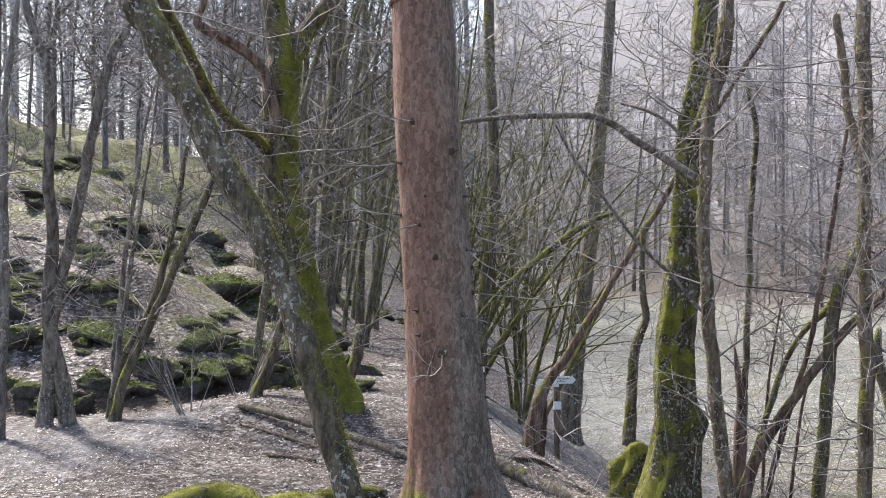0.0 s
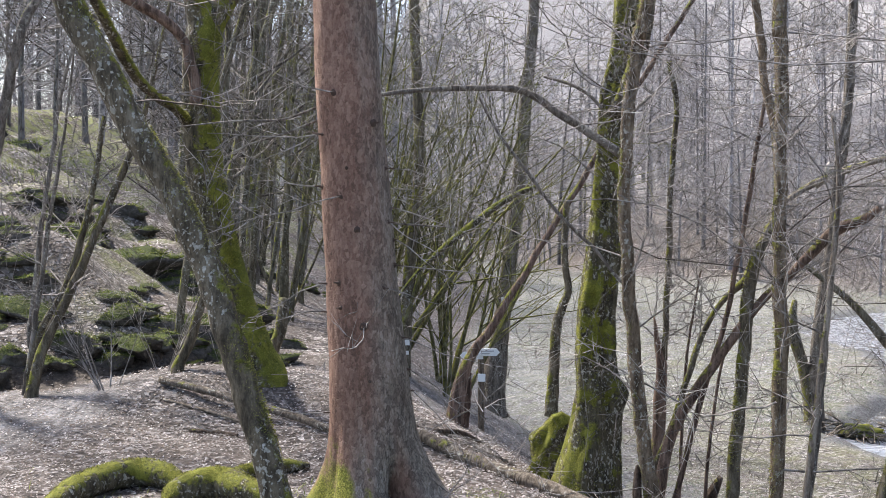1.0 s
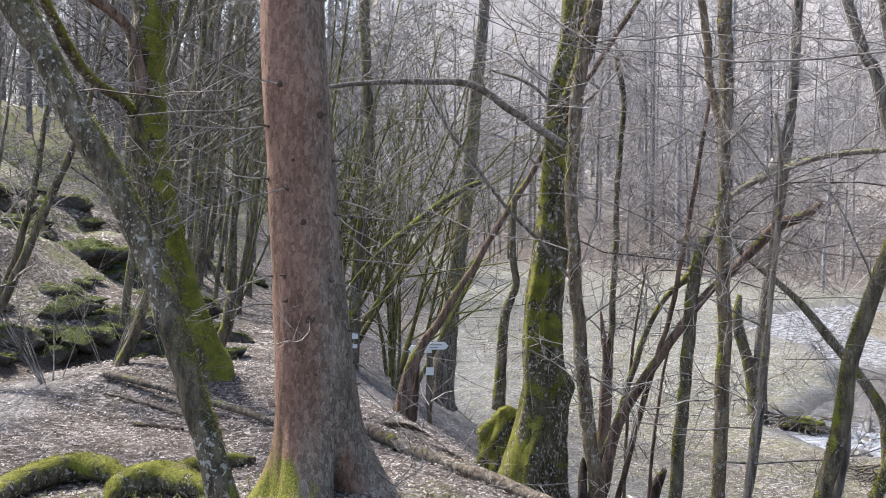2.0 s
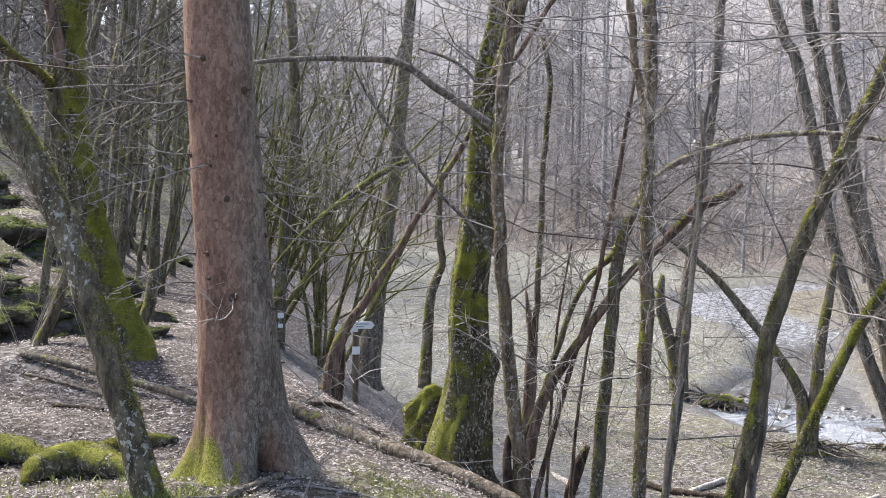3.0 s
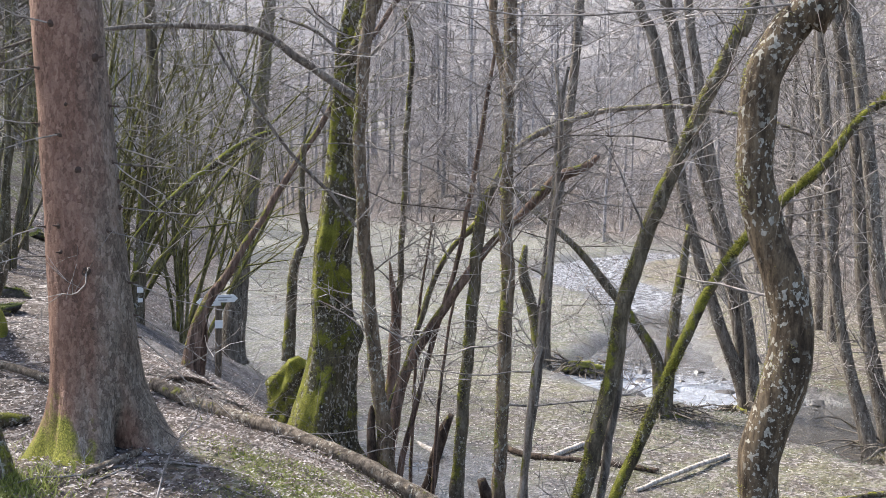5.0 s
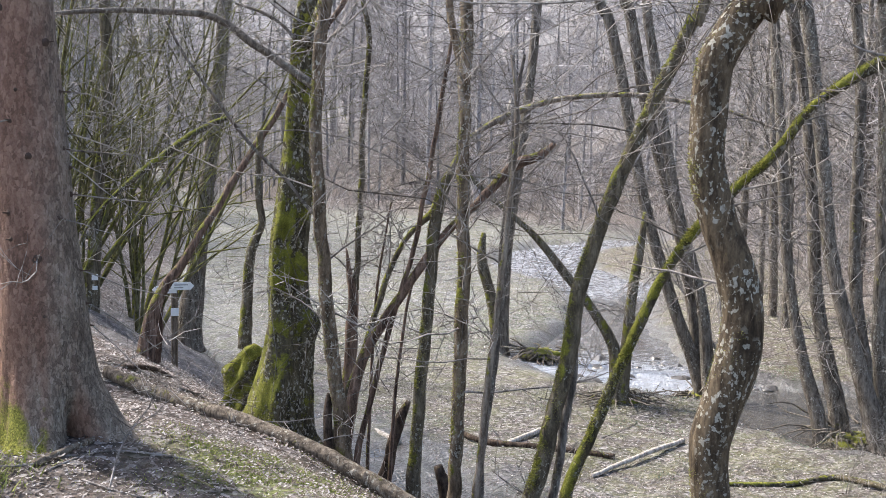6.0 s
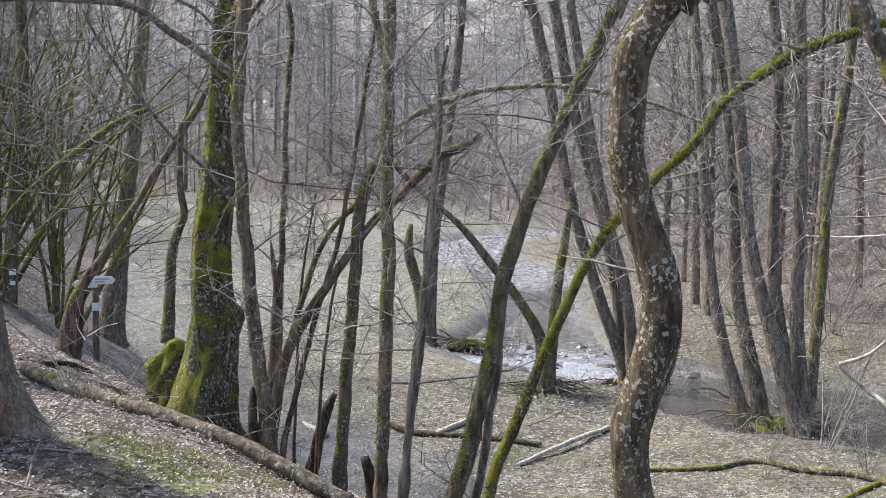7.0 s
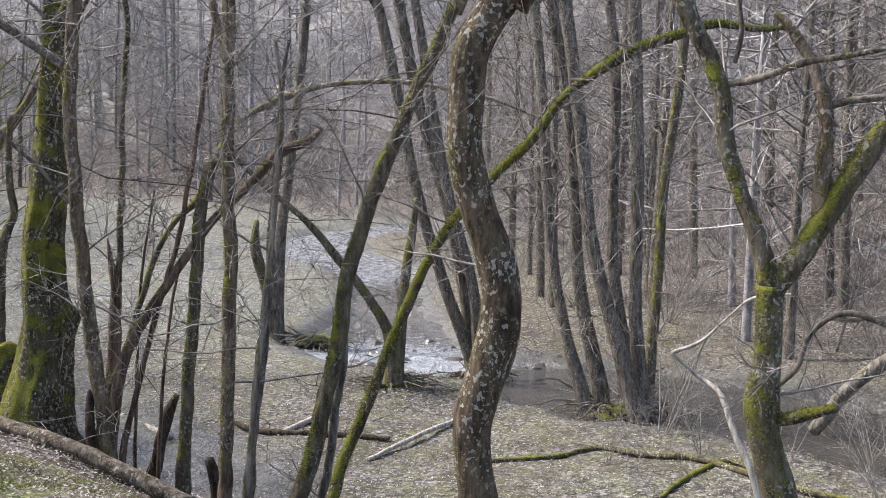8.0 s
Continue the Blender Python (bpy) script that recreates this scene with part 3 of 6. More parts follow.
def tube_part(name, ctrl, material, parent, sides=12, rough=0.10, freq=9.0, label="", step=None, lobes=None):
    r = max(c[3] for c in ctrl)
    pts = spline(ctrl, step or max(0.02, min(0.12, r * 0.7)))
    if r < 0.12:
        for p in pts:
            q = Vector(p[:3])
            amp = min(0.016, p[3] * 0.45)
            p[0] += amp * (noise.noise(q * 3.1) + 0.6 * noise.noise(q * 8.7))
            p[1] += amp * (noise.noise(q * 3.3 + Vector((9, 4, 2))) + 0.6 * noise.noise(q * 9.1 + Vector((3, 1, 7))))
    verts, faces = [], []
    add_tube(verts, faces, pts, sides, rough, freq, lobes)
    o = parent.location
    verts = [(x - o.x, y - o.y, z - o.z) for x, y, z in verts]
    return mesh_object(name, verts, faces, material, parent, label)


def empty(name, x, y, z, label, category, group=""):
    ob = new(name)
    ob.location = (x, y, z)
    ob.empty_display_size = 0.2
    return tagged(ob, label, category, group)


def grow(rng, start, way, length, r, depth, out, bend=0.25, up=0.12, kids=(5, 5, 4), spread=0.9, taper=0.35, least=0.0028, segs=(6, 4, 3)):
    """Random branches; appends polylines of (x, y, z, r)."""
    n = segs[min(depth, 2)]
    p, d = Vector(start), Vector(way).normalized()
    pts = []
    for i in range(n):
        k = i / (n - 1)
        pts.append((p.x, p.y, p.z, r * (1 - (1 - taper) * k)))
        d = (d + Vector((rng.uniform(-1, 1), rng.uniform(-1, 1), rng.uniform(-1, 1))) * bend + Vector((0, 0, up))).normalized()
        p = p + d * length / (n - 1)
    out.append((depth, pts))
    if depth >= len(kids):
        return
    for i in range(kids[depth]):
        k = rng.uniform(0.2, 1.0) * (n - 1)
        j = min(int(k), n - 2)
        a, b = Vector(pts[j][:3]), Vector(pts[j + 1][:3])
        q = a.lerp(b, k - j)
        axis = (b - a).normalized()
        side = axis.cross(Vector((rng.uniform(-1, 1), rng.uniform(-1, 1), rng.uniform(-1, 1)))).normalized()
        w = (axis * (1 - spread * 0.45) + side * spread).normalized()
        grow(rng, q, w, length * rng.uniform(0.35, 0.6), max(least, r * (1 - (1 - taper) * k / (n - 1)) * 0.5), depth + 1, out, bend, up, kids, spread, taper, least, segs)


def twig_mesh(name, lines, material, parent):
    verts, faces = [], []
    o = parent.location
    for depth, pts in lines:
        q = np.array(pts)
        q[:, :3] -= (o.x, o.y, o.z)
        add_tube(verts, faces, q, 5 if q[0, 3] > 0.012 else 3, cap=False)
    return mesh_object(name, verts, faces, material, parent)


def branch_parts(name, bundles, material, parent):
    """Each main branch as a part of its own, and all their fine twigs as one."""
    fine = []
    for lines in bundles:
        twig_mesh(name, lines[:1], material, parent)
        fine += lines[1:]
    if fine:
        tagged(twig_mesh("twig_spray", fine, material, parent), "fine bare twigs", kind="stuff")


def rooted(ctrl, deep=0.12, flare=1.25):
    """Carry the foot of a stem (its last point) down into the ground."""
    c = [tuple(p) for p in ctrl]
    (x0, y0, z0, r0), (x1, y1, z1, r1) = c[-2], c[-1]
    g = height(x1, y1)
    if z1 > g + 0.02:
        k = min(2.0, (z1 - g) / max(0.05, z0 - z1))
        x, y = x1 + (x1 - x0) * k * 0.6, y1 + (y1 - y0) * k * 0.6
        g = height(x, y)
        if z1 - g > 0.5:
            c.append(((x1 + x) / 2, (y1 + y) / 2, (z1 + g) / 2, r1 * 1.05))
        c.append((x, y, g, r1 * flare))
        c.append((x, y, g - deep, r1 * flare * 1.2))
    else:
        c.append((x1, y1, min(z1, g) - deep, r1 * 1.1))
    return c


def stem_tree(name, label, material, trunk, limbs=(), sides=16, rough=0.10, twigs=0, seed=1, twig_len=0.8, twig_mat=None, category="tree", up=0.0, group="", flare=1.25, lobes=None, step=None):
    """A tree from a trunk's control points (top first), limbs (name, material, points) and random twigs."""
    trunk = [tuple(p) for p in trunk]
    if up:
        (x0, y0, z0, r0), (x1, y1, z1, r1) = trunk[0], trunk[1]
        d = (Vector((x0, y0, z0)) - Vector((x1, y1, z1))).normalized()
        d = (d + Vector((0, 0, 0.5))).normalized()
        trunk = [(x0 + d.x * up, y0 + d.y * up, z0 + d.z * up, r0 * 0.55)] + trunk
    trunk = rooted(trunk, flare=flare)
    foot = trunk[-2]
    ob = empty(name, foot[0], foot[1], foot[2], label, category, group)
    tube_part("trunk", trunk, material, ob, sides, rough, lobes=lobes, step=step)
    for part_name, part_mat, ctrl in limbs:
        tube_part(part_name, ctrl, part_mat or material, ob, 10, 0.12)
    if twigs:
        rng = random.Random(seed)
        pts = spline(trunk, 0.1)
        pts = [p for p in pts if p[2] > foot[2] + 0.9]
        carriers = [(p, 0) for p in pts]
        for _, _, ctrl in limbs:
            carriers += [(p, 1) for p in spline(ctrl, 0.1)[4:]]
        bundles = []
        for i in range(twigs):
            p, kind = rng.choice(carriers)
            w = Vector((rng.uniform(-1, 1), rng.uniform(-1, 1), rng.uniform(-0.2, 0.9)))
            lines = []
            grow(rng, p[:3], w, twig_len * rng.uniform(0.5, 1.4), max(0.005, min(0.009, p[3] * 0.3)), 0, lines, 0.2, 0.02, (6, 3), least=0.0020 + 0.00018 * math.hypot(foot[0], foot[1]))
            bundles.append(lines)
        branch_parts("branch", bundles, twig_mat or TWIG, ob)
    return ob


FUZZ = leaf_material("moss_tuft", (0.0, (0.045, 0.05, 0.012)), (0.4, (0.145, 0.153, 0.03)), (0.75, (0.31, 0.315, 0.07)), (1.0, (0.44, 0.43, 0.14)))
ROCK_MOSS = leaf_material("rock_moss_tuft", (0.0, (0.02, 0.03, 0.007)), (0.5, (0.09, 0.12, 0.022)), (1.0, (0.27, 0.3, 0.07)))


def lumps(q, f):
    """Cheap smooth noise of places, about -1 to 1."""
    x, y, z = q[:, 0] * f, q[:, 1] * f, q[:, 2] * f
    return (np.sin(x + 1.7 * np.sin(y * 0.9 + 0.5)) + np.sin(y * 1.1 + 1.9 * np.sin(z * 0.8 + 1.1)) + np.sin(z * 1.2 + 1.6 * np.sin(x * 1.05 + 2.3))) / 3


def moss_fuzz(parent, ctrl, count, amount, seed, tall=0.014, side=(-0.75, -0.1, 0.45), lobes=None, top=3.6):
    """Short tufts of moss over the weather side of a stem, thick in patches."""
    pts = spline(ctrl, 0.03)
    pts = pts[(pts[:, 2] < top)]
    d = np.gradient(pts[:, :3], axis=0)
    d /= np.linalg.norm(d, axis=1)[:, None]
    rng = np.random.default_rng(seed)
    m = count * 5
    i = rng.integers(0, len(pts) - 1, m)
    mid = pts[i] + (pts[i + 1] - pts[i]) * rng.random(m)[:, None]
    n = rng.normal(size=(m, 3))
    n -= d[i] * np.sum(n * d[i], axis=1)[:, None]
    n /= np.linalg.norm(n, axis=1)[:, None]
    r = mid[:, 3].copy()
    if lobes is not None:
        for k in range(len(pts)):
            at = i == k
            if at.any():
                r[at] *= lobes(pts[k], n[at])
    q = mid[:, :3] + n * r[:, None]
    want = 0.5 * lumps(q, 11.0) + 0.25 * lumps(q, 37.0) + (n @ np.array(Vector(side).normalized())) * 0.5 + amount
    keep = np.nonzero(want > rng.random(m) * 0.5)[0][:count]
    q, n = q[keep], n[keep]
    t = rng.normal(size=q.shape) * 0.6
    h = (tall * rng.uniform(0.5, 1.5, len(q)) * (0.5 + 0.6 * np.clip(want[keep], 0, 1)))[:, None]
    w = np.cross(n, t)
    w = w / np.linalg.norm(w, axis=1)[:, None] * h * 0.3
    o = np.array(parent.location)
    root = q - n * 0.004 - o
    tip = q + (n * 0.8 + t * 0.9 + np.array((0, 0, 0.2))) * h - o
    verts = np.stack([root - w, root + w, tip], 1).reshape(-1, 3)
    faces = np.arange(len(verts)).reshape(-1, 3)
    ob = mesh_object("moss", verts.tolist(), faces.tolist(), FUZZ, parent, "green moss tufts", flat=True)
    return tagged(ob, kind="stuff")


# ---- hero trees ----
def spruce_lobes(p, ring):
    """Buttress roots that spread at the spruce's foot."""
    h = max(0.0, 0.66 - p[2]) / 0.58
    a = np.arctan2(ring[:, 1], ring[:, 0])
    ridge = 0.06 + 0.95 * np.maximum(0, np.cos(a + 0.42)) ** 6 + 0.75 * np.maximum(0, np.cos(a - 2.95)) ** 10 + 0.72 * np.maximum(0, np.cos(a + 1.95)) ** 5 + 0.4 * np.maximum(0, np.cos(a - 1.5)) ** 6
    cave = 0.95 * np.maximum(0, np.cos(a + 1.12)) ** 60 * max(0.0, 0.42 - p[2]) / 0.3
    rib = 0.05 * np.cos(9 * a + 0.8) + 0.035 * np.cos(17 * a + 2.0)
    return 1 + h ** 2.0 * ridge * 0.95 - cave + min(1.0, 0.12 + h) * rib * 0.6


spruce_ctrl = [(-0.55, 5.70, 13.5, 0.06), (-0.38, 5.70, 9.0, 0.115), (-0.22, 5.70, 5.5, 0.142)] + [(-0.13, 5.70, 3.07, 0.156), (-0.11, 5.70, 2.90, 0.157), (-0.09, 5.70, 2.37, 0.166), (-0.06, 5.70, 1.93, 0.172), (-0.03, 5.70, 1.49, 0.182), (0.00, 5.70, 1.07, 0.194), (0.02, 5.70, 0.78, 0.208)] + [(0.045, 5.72, 0.45, 0.222), (0.06, 5.74, 0.2, 0.235), (0.065, 5.74, 0.08, 0.25)]
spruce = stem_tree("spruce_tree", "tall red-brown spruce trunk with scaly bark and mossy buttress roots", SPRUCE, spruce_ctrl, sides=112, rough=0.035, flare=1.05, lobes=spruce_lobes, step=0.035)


KNOT = plain("dark_knot", (0.082, 0.055, 0.043), 0.9, 0.45)


def spruce_twigs():
    """Dead branch knots with collars, and thin dry twigs round the trunk."""
    rng = random.Random(5)
    line = spline(spruce_ctrl, 0.05)
    spots12 = [(2.25, -0.43), (2.07, 0.70), (2.04, -0.85), (1.86, -0.19), (1.72, -0.41), (1.56, -0.07), (1.59, 0.86), (1.26, -0.62), (1.29, 0.58), (1.16, -0.60), (1.04, -0.03), (0.77, 0.03)]
    spots12 += [(0.6 + 0.13 * k, rng.choice((1.0, -1.0)) * rng.uniform(0.93, 1.0)) for k in range(12)]
    bundles = []
    for i, (z, off) in enumerate(spots12):
        p = line[np.argmin(np.abs(line[:, 2] - z))]
        a = -math.pi / 2 + math.asin(off)
        d = Vector((math.cos(a), math.sin(a), rng.uniform(-0.05, 0.1)))
        s = Vector(p[:3]) + d * p[3] * 0.97
        big = rng.uniform(0.5, 1.0)
        tube_part("knot", [(*(s - d * 0.025), 0.027 * big), (*(s + d * 0.002), 0.021 * big), (*(s + d * 0.007), 0.009), (*(s + d * 0.014), 0.0045), (*(s + d * rng.uniform(0.03, 0.06)), 0.0025)], KNOT, spruce, 11, 0.6, 60)
        if i % 2 == 0 or i > 11:
            lines = []
            droop = Vector((d.x + rng.uniform(-0.5, 0.5), d.y * 0.5, rng.uniform(-0.45, 0.15)))
            grow(rng, s + d * 0.02, droop, rng.uniform(0.25, 0.8), 0.0045, 0, lines, 0.25, -0.03, (4, 2), 0.8, least=0.0018)
            bundles.append(lines)
    branch_parts("dry_twig", bundles, TWIG, spruce)
    for ctrl in ([(-0.23, 5.75, 2.20, 0.007), (-0.42, 5.68, 2.12, 0.006), (-0.64, 5.56, 2.10, 0.005), (-0.89, 5.43, 2.06, 0.003)], [(-0.23, 5.75, 2.13, 0.007), (-0.42, 5.63, 2.04, 0.006), (-0.59, 5.57, 1.98, 0.004), (-0.69, 5.56, 1.92, 0.003)], [(0.14, 5.70, 1.59, 0.006), (0.28, 5.59, 1.58, 0.005), (0.43, 5.53, 1.57, 0.003)]):
        tube_part("dry_branch", ctrl, BARK_GREY, spruce, 7, 0.1)


spruce_twigs()
leaning = stem_tree("leaning_tree", "leaning tree with lichen-blotched grey bark and moss on its upper side", BARK_LEAN, [(-1.63, 5.57, 3.01, 0.075), (-1.55, 5.54, 2.86, 0.074), (-1.29, 5.50, 2.37, 0.072), (-1.09, 5.49, 2.00, 0.071), (-0.92, 5.47, 1.70, 0.070), (-0.76, 5.45, 1.34, 0.071), (-0.63, 5.36, 0.98, 0.067), (-0.53, 5.32, 0.67, 0.067), (-0.44, 5.28, 0.40, 0.069)], sides=28, rough=0.08, up=3.0, twigs=8, seed=11, flare=1.15, step=0.03)
twin = stem_tree("twin_tree", "old mossy tree forking into two upright stems", BARK_TWIN, [(-1.39, 9.70, 3.46, 0.086), (-1.41, 9.70, 3.23, 0.156), (-1.44, 9.69, 2.81, 0.157), (-1.42, 9.70, 2.16, 0.161), (-1.32, 9.71, 1.61, 0.148), (-1.17, 9.73, 1.00, 0.146), (-1.00, 9.75, 0.45, 0.180), (-0.93, 9.76, 0.24, 0.214)], [
    ("limb", None, [(-1.42, 9.70, 3.06, 0.101), (-1.44, 9.69, 3.31, 0.116), (-1.47, 9.69, 3.60, 0.113), (-1.51, 9.68, 3.90, 0.105), (-1.57, 9.67, 4.40, 0.090)]), ("limb", None, [(-1.41, 9.70, 3.03, 0.099), (-1.35, 9.71, 3.31, 0.113), (-1.22, 9.72, 3.51, 0.085), (-0.98, 9.75, 3.82, 0.071), (-0.63, 9.78, 4.28, 0.060)]), ("limb", BARK_TWIN, [(-1.53, 9.58, 2.45, 0.049), (-1.59, 9.37, 2.54, 0.041), (-1.71, 8.84, 2.63, 0.039), (-1.80, 8.41, 2.80, 0.042), (-1.87, 7.98, 3.07, 0.038), (-1.97, 7.65, 3.34, 0.036), (-2.03, 7.43, 3.52, 0.032)]), ("dead_limb", BARK_RED, [(-1.45, 9.49, 2.61, 0.049), (-1.47, 9.44, 2.87, 0.048), (-1.54, 9.37, 3.14, 0.041), (-1.74, 9.24, 3.31, 0.049), (-1.95, 9.09, 3.42, 0.043), (-2.04, 9.07, 3.48, 0.033), (-1.98, 9.09, 3.67, 0.028), (-1.92, 9.10, 3.91, 0.021)])], sides=26, rough=0.12, twigs=16, seed=12, flare=1.12, step=0.05)


def big_lobes(p, ring):
    h = max(0.0, 0.35 - p[2]) / 0.9
    a = np.arctan2(ring[:, 1], ring[:, 0])
    root = 0.25 * np.cos(3 * a + 0.4) + 0.55 * np.maximum(0, np.cos(a - 2.95)) ** 5 + 0.3 * np.maximum(0, np.cos(a + 1.0)) ** 6
    knob = 0.42 * np.maximum(0, np.cos(a + 0.25)) ** 9 * math.exp(-((p[2] - 0.30) / 0.11) ** 2)
    fold = 0.10 * np.maximum(0, np.cos(a + 0.95 + 0.25 * math.sin(p[2] * 1.7))) ** 30 + 0.07 * np.maximum(0, np.cos(a + 2.0 - 0.2 * math.sin(p[2] * 2.3))) ** 40
    return 1 - fold + 0.10 * np.cos(3 * a + p[2] * 1.2) + 0.06 * np.cos(7 * a - p[2] * 2.0) + h ** 1.5 * root + knob


mossy = stem_tree("mossy_tree", "thick tree trunk wrapped in green moss with spreading roots", BARK_HEAVY, [(1.94, 8.11, 3.16, 0.088), (1.91, 8.11, 2.87, 0.091), (1.84, 8.13, 2.45, 0.099), (1.83, 8.13, 2.11, 0.100), (1.80, 8.14, 1.77, 0.104), (1.77, 8.15, 1.34, 0.123), (1.72, 8.15, 0.91, 0.142), (1.72, 8.15, 0.48, 0.150), (1.72, 8.15, 0.13, 0.169), (1.68, 8.16, -0.22, 0.198), (1.64, 8.17, -0.53, 0.229)], [
    ("limb", BARK_MOSSY, [(1.83, 8.03, 2.40, 0.058), (1.90, 7.96, 2.58, 0.054), (1.97, 7.94, 2.79, 0.060), (2.02, 7.93, 3.01, 0.062), (2.07, 7.97, 3.27, 0.058)]), ("limb", BARK_GREY, [(1.89, 7.98, 2.09, 0.036), (1.68, 8.03, 2.23, 0.032), (1.43, 8.02, 2.39, 0.029), (1.15, 8.02, 2.56, 0.027), (0.80, 7.96, 2.57, 0.023), (0.47, 7.89, 2.55, 0.020), (0.12, 7.80, 2.50, 0.016), (-0.17, 7.70, 2.42, 0.012)]), ("limb", BARK_GREY, [(1.74, 8.05, 2.44, 0.015), (1.65, 8.07, 2.54, 0.012), (1.51, 8.09, 2.62, 0.013), (1.32, 8.12, 2.68, 0.008)])], sides=72, rough=0.12, up=3.5, twigs=14, seed=13, flare=1.2, lobes=big_lobes, step=0.04)
lichen = stem_tree("lichen_tree", "slender tree with white lichen blots beside the mossy trunk", BARK_LICHEN, [(1.91, 7.40, 3.15, 0.041), (1.86, 7.41, 2.92, 0.044), (1.81, 7.42, 2.57, 0.046), (1.78, 7.42, 2.18, 0.045), (1.77, 7.43, 1.75, 0.043), (1.79, 7.42, 1.25, 0.045), (1.83, 7.41, 0.73, 0.046), (1.89, 7.40, 0.18, 0.051), (1.96, 7.38, -0.34, 0.055), (1.98, 7.38, -0.62, 0.062)], [
    ("limb", BARK_GREY, [(1.89, 7.67, 1.12, 0.020), (1.77, 7.70, 1.21, 0.013), (1.63, 7.73, 1.40, 0.012), (1.37, 7.68, 1.64, 0.012), (1.09, 7.62, 1.99, 0.011), (0.89, 7.65, 2.27, 0.010), (0.79, 7.66, 2.47, 0.007)])], sides=20, rough=0.10, up=3.5, twigs=12, seed=14, step=0.035)
def stump_lobes(p, ring):
    a = np.arctan2(ring[:, 1], ring[:, 0])
    return 1 + 0.16 * np.cos(3 * a + 9 * p[2]) + 0.10 * np.cos(5 * a - 17 * p[2]) + 0.06 * np.cos(9 * a + 31 * p[2])


mossy_stump = stem_tree("mossy_stump", "small mossy stump with a thin live stem", BARK_HEAVY, [(1.66, 8.98, 0.0, 0.05), (1.63, 8.98, -0.05, 0.10), (1.55, 9.00, -0.18, 0.125), (1.50, 9.01, -0.42, 0.135)], [("stem", BARK_MOSSY, [(1.67, 9.08, 1.78, 0.024), (1.65, 9.08, 1.31, 0.028), (1.68, 9.08, 1.02, 0.033), (1.59, 9.09, 0.74, 0.042), (1.57, 9.10, 0.35, 0.047), (1.54, 9.10, -0.03, 0.061)])], sides=30, rough=0.4, category="stump", step=0.025, lobes=stump_lobes)
stem_tree("leaning_dead_tree", "reddish dead tree leaning over from a rotten base", BARK_RED, [(3.32, 10.53, 4.07, 0.023), (3.01, 10.62, 3.51, 0.025), (2.64, 10.72, 2.90, 0.026), (2.24, 10.81, 2.19, 0.030), (1.77, 10.89, 1.42, 0.033), (1.33, 10.95, 0.68, 0.039), (1.03, 10.98, 0.22, 0.054), (0.92, 10.99, -0.12, 0.079), (0.87, 10.99, -0.49, 0.099)], sides=18, rough=0.14, twigs=10, seed=15, twig_mat=TWIG, up=1.5, flare=1.3)
stem_tree("rotten_stump", "reddish rotten stump at the dead tree's foot", STUMP_RED, [(1.02, 11.08, 0.08, 0.05), (0.97, 11.07, -0.05, 0.095), (0.93, 11.05, -0.28, 0.11), (0.88, 11.04, -0.5, 0.13)], sides=18, rough=0.3, category="stump", step=0.03)
stem_tree("brown_snag", "broken brown snag with a splintered top", BARK_RED, [(2.27, 8.54, 0.85, 0.006), (2.29, 8.54, 0.67, 0.024), (2.32, 8.53, 0.47, 0.045), (2.31, 8.53, 0.05, 0.049), (2.29, 8.53, -0.32, 0.053), (2.27, 8.54, -0.73, 0.061)], [("stem", BARK_MOSSY, [(2.37, 8.51, 2.86, 0.020), (2.43, 8.50, 2.46, 0.023), (2.39, 8.51, 1.79, 0.023), (2.38, 8.51, 1.33, 0.025), (2.36, 8.52, 0.88, 0.025), (2.34, 8.52, 0.51, 0.027)])], sides=16, rough=0.2, category="snag", twigs=6, seed=16)
stem_tree("mossy_sapling", "thin leaning stem with moss on its upper side", BARK_MOSSY, [(2.87, 7.73, 1.49, 0.033), (2.77, 7.76, 1.23, 0.030), (2.57, 7.83, 1.00, 0.021), (2.42, 7.88, 0.68, 0.023), (2.27, 7.92, 0.16, 0.025), (2.13, 7.96, -0.23, 0.027)], sides=12, twigs=5, seed=17)
stem_tree("leaning_brown_tree", "leaning bare brown trunk with a broken tip", BARK_RED, [(3.45, 7.16, 1.70, 0.022), (3.34, 7.21, 1.61, 0.032), (3.18, 7.28, 1.53, 0.039), (2.93, 7.38, 1.25, 0.029), (2.71, 7.46, 1.01, 0.031), (2.49, 7.54, 0.67, 0.034), (2.26, 7.61, 0.30, 0.038), (2.13, 7.65, -0.04, 0.041), (2.07, 7.66, -0.37, 0.046)], sides=16, rough=0.12, twigs=5, seed=18)
broken = stem_tree("broken_stem", "upright mossy stem with a pale broken top", BARK_MOSSY, [(2.76, 7.45, 1.48, 0.026), (2.71, 7.46, 1.37, 0.041), (2.65, 7.48, 1.04, 0.046), (2.64, 7.49, 0.72, 0.043), (2.60, 7.50, 0.23, 0.045), (2.57, 7.51, -0.27, 0.046), (2.55, 7.52, -0.62, 0.050)], [("broken_limb", BARK_HOOK, [(2.74, 7.75, 1.20, 0.031), (3.06, 8.07, 1.65, 0.014), (3.33, 8.29, 1.83, 0.023), (3.61, 8.39, 1.95, 0.027), (4.03, 8.32, 2.09, 0.022), (4.53, 8.07, 2.13, 0.021), (4.90, 7.86, 2.08, 0.017), (5.22, 7.66, 2.00, 0.015), (5.57, 7.42, 1.84, 0.010)]), ("splinter", BARK_PALE, [(3.52, 8.43, 1.89, 0.033), (3.62, 8.39, 1.95, 0.026), (3.61, 8.39, 2.01, 0.028), (3.62, 8.39, 2.07, 0.014)])], sides=16, rough=0.14, twigs=8, seed=19, twig_len=0.7)
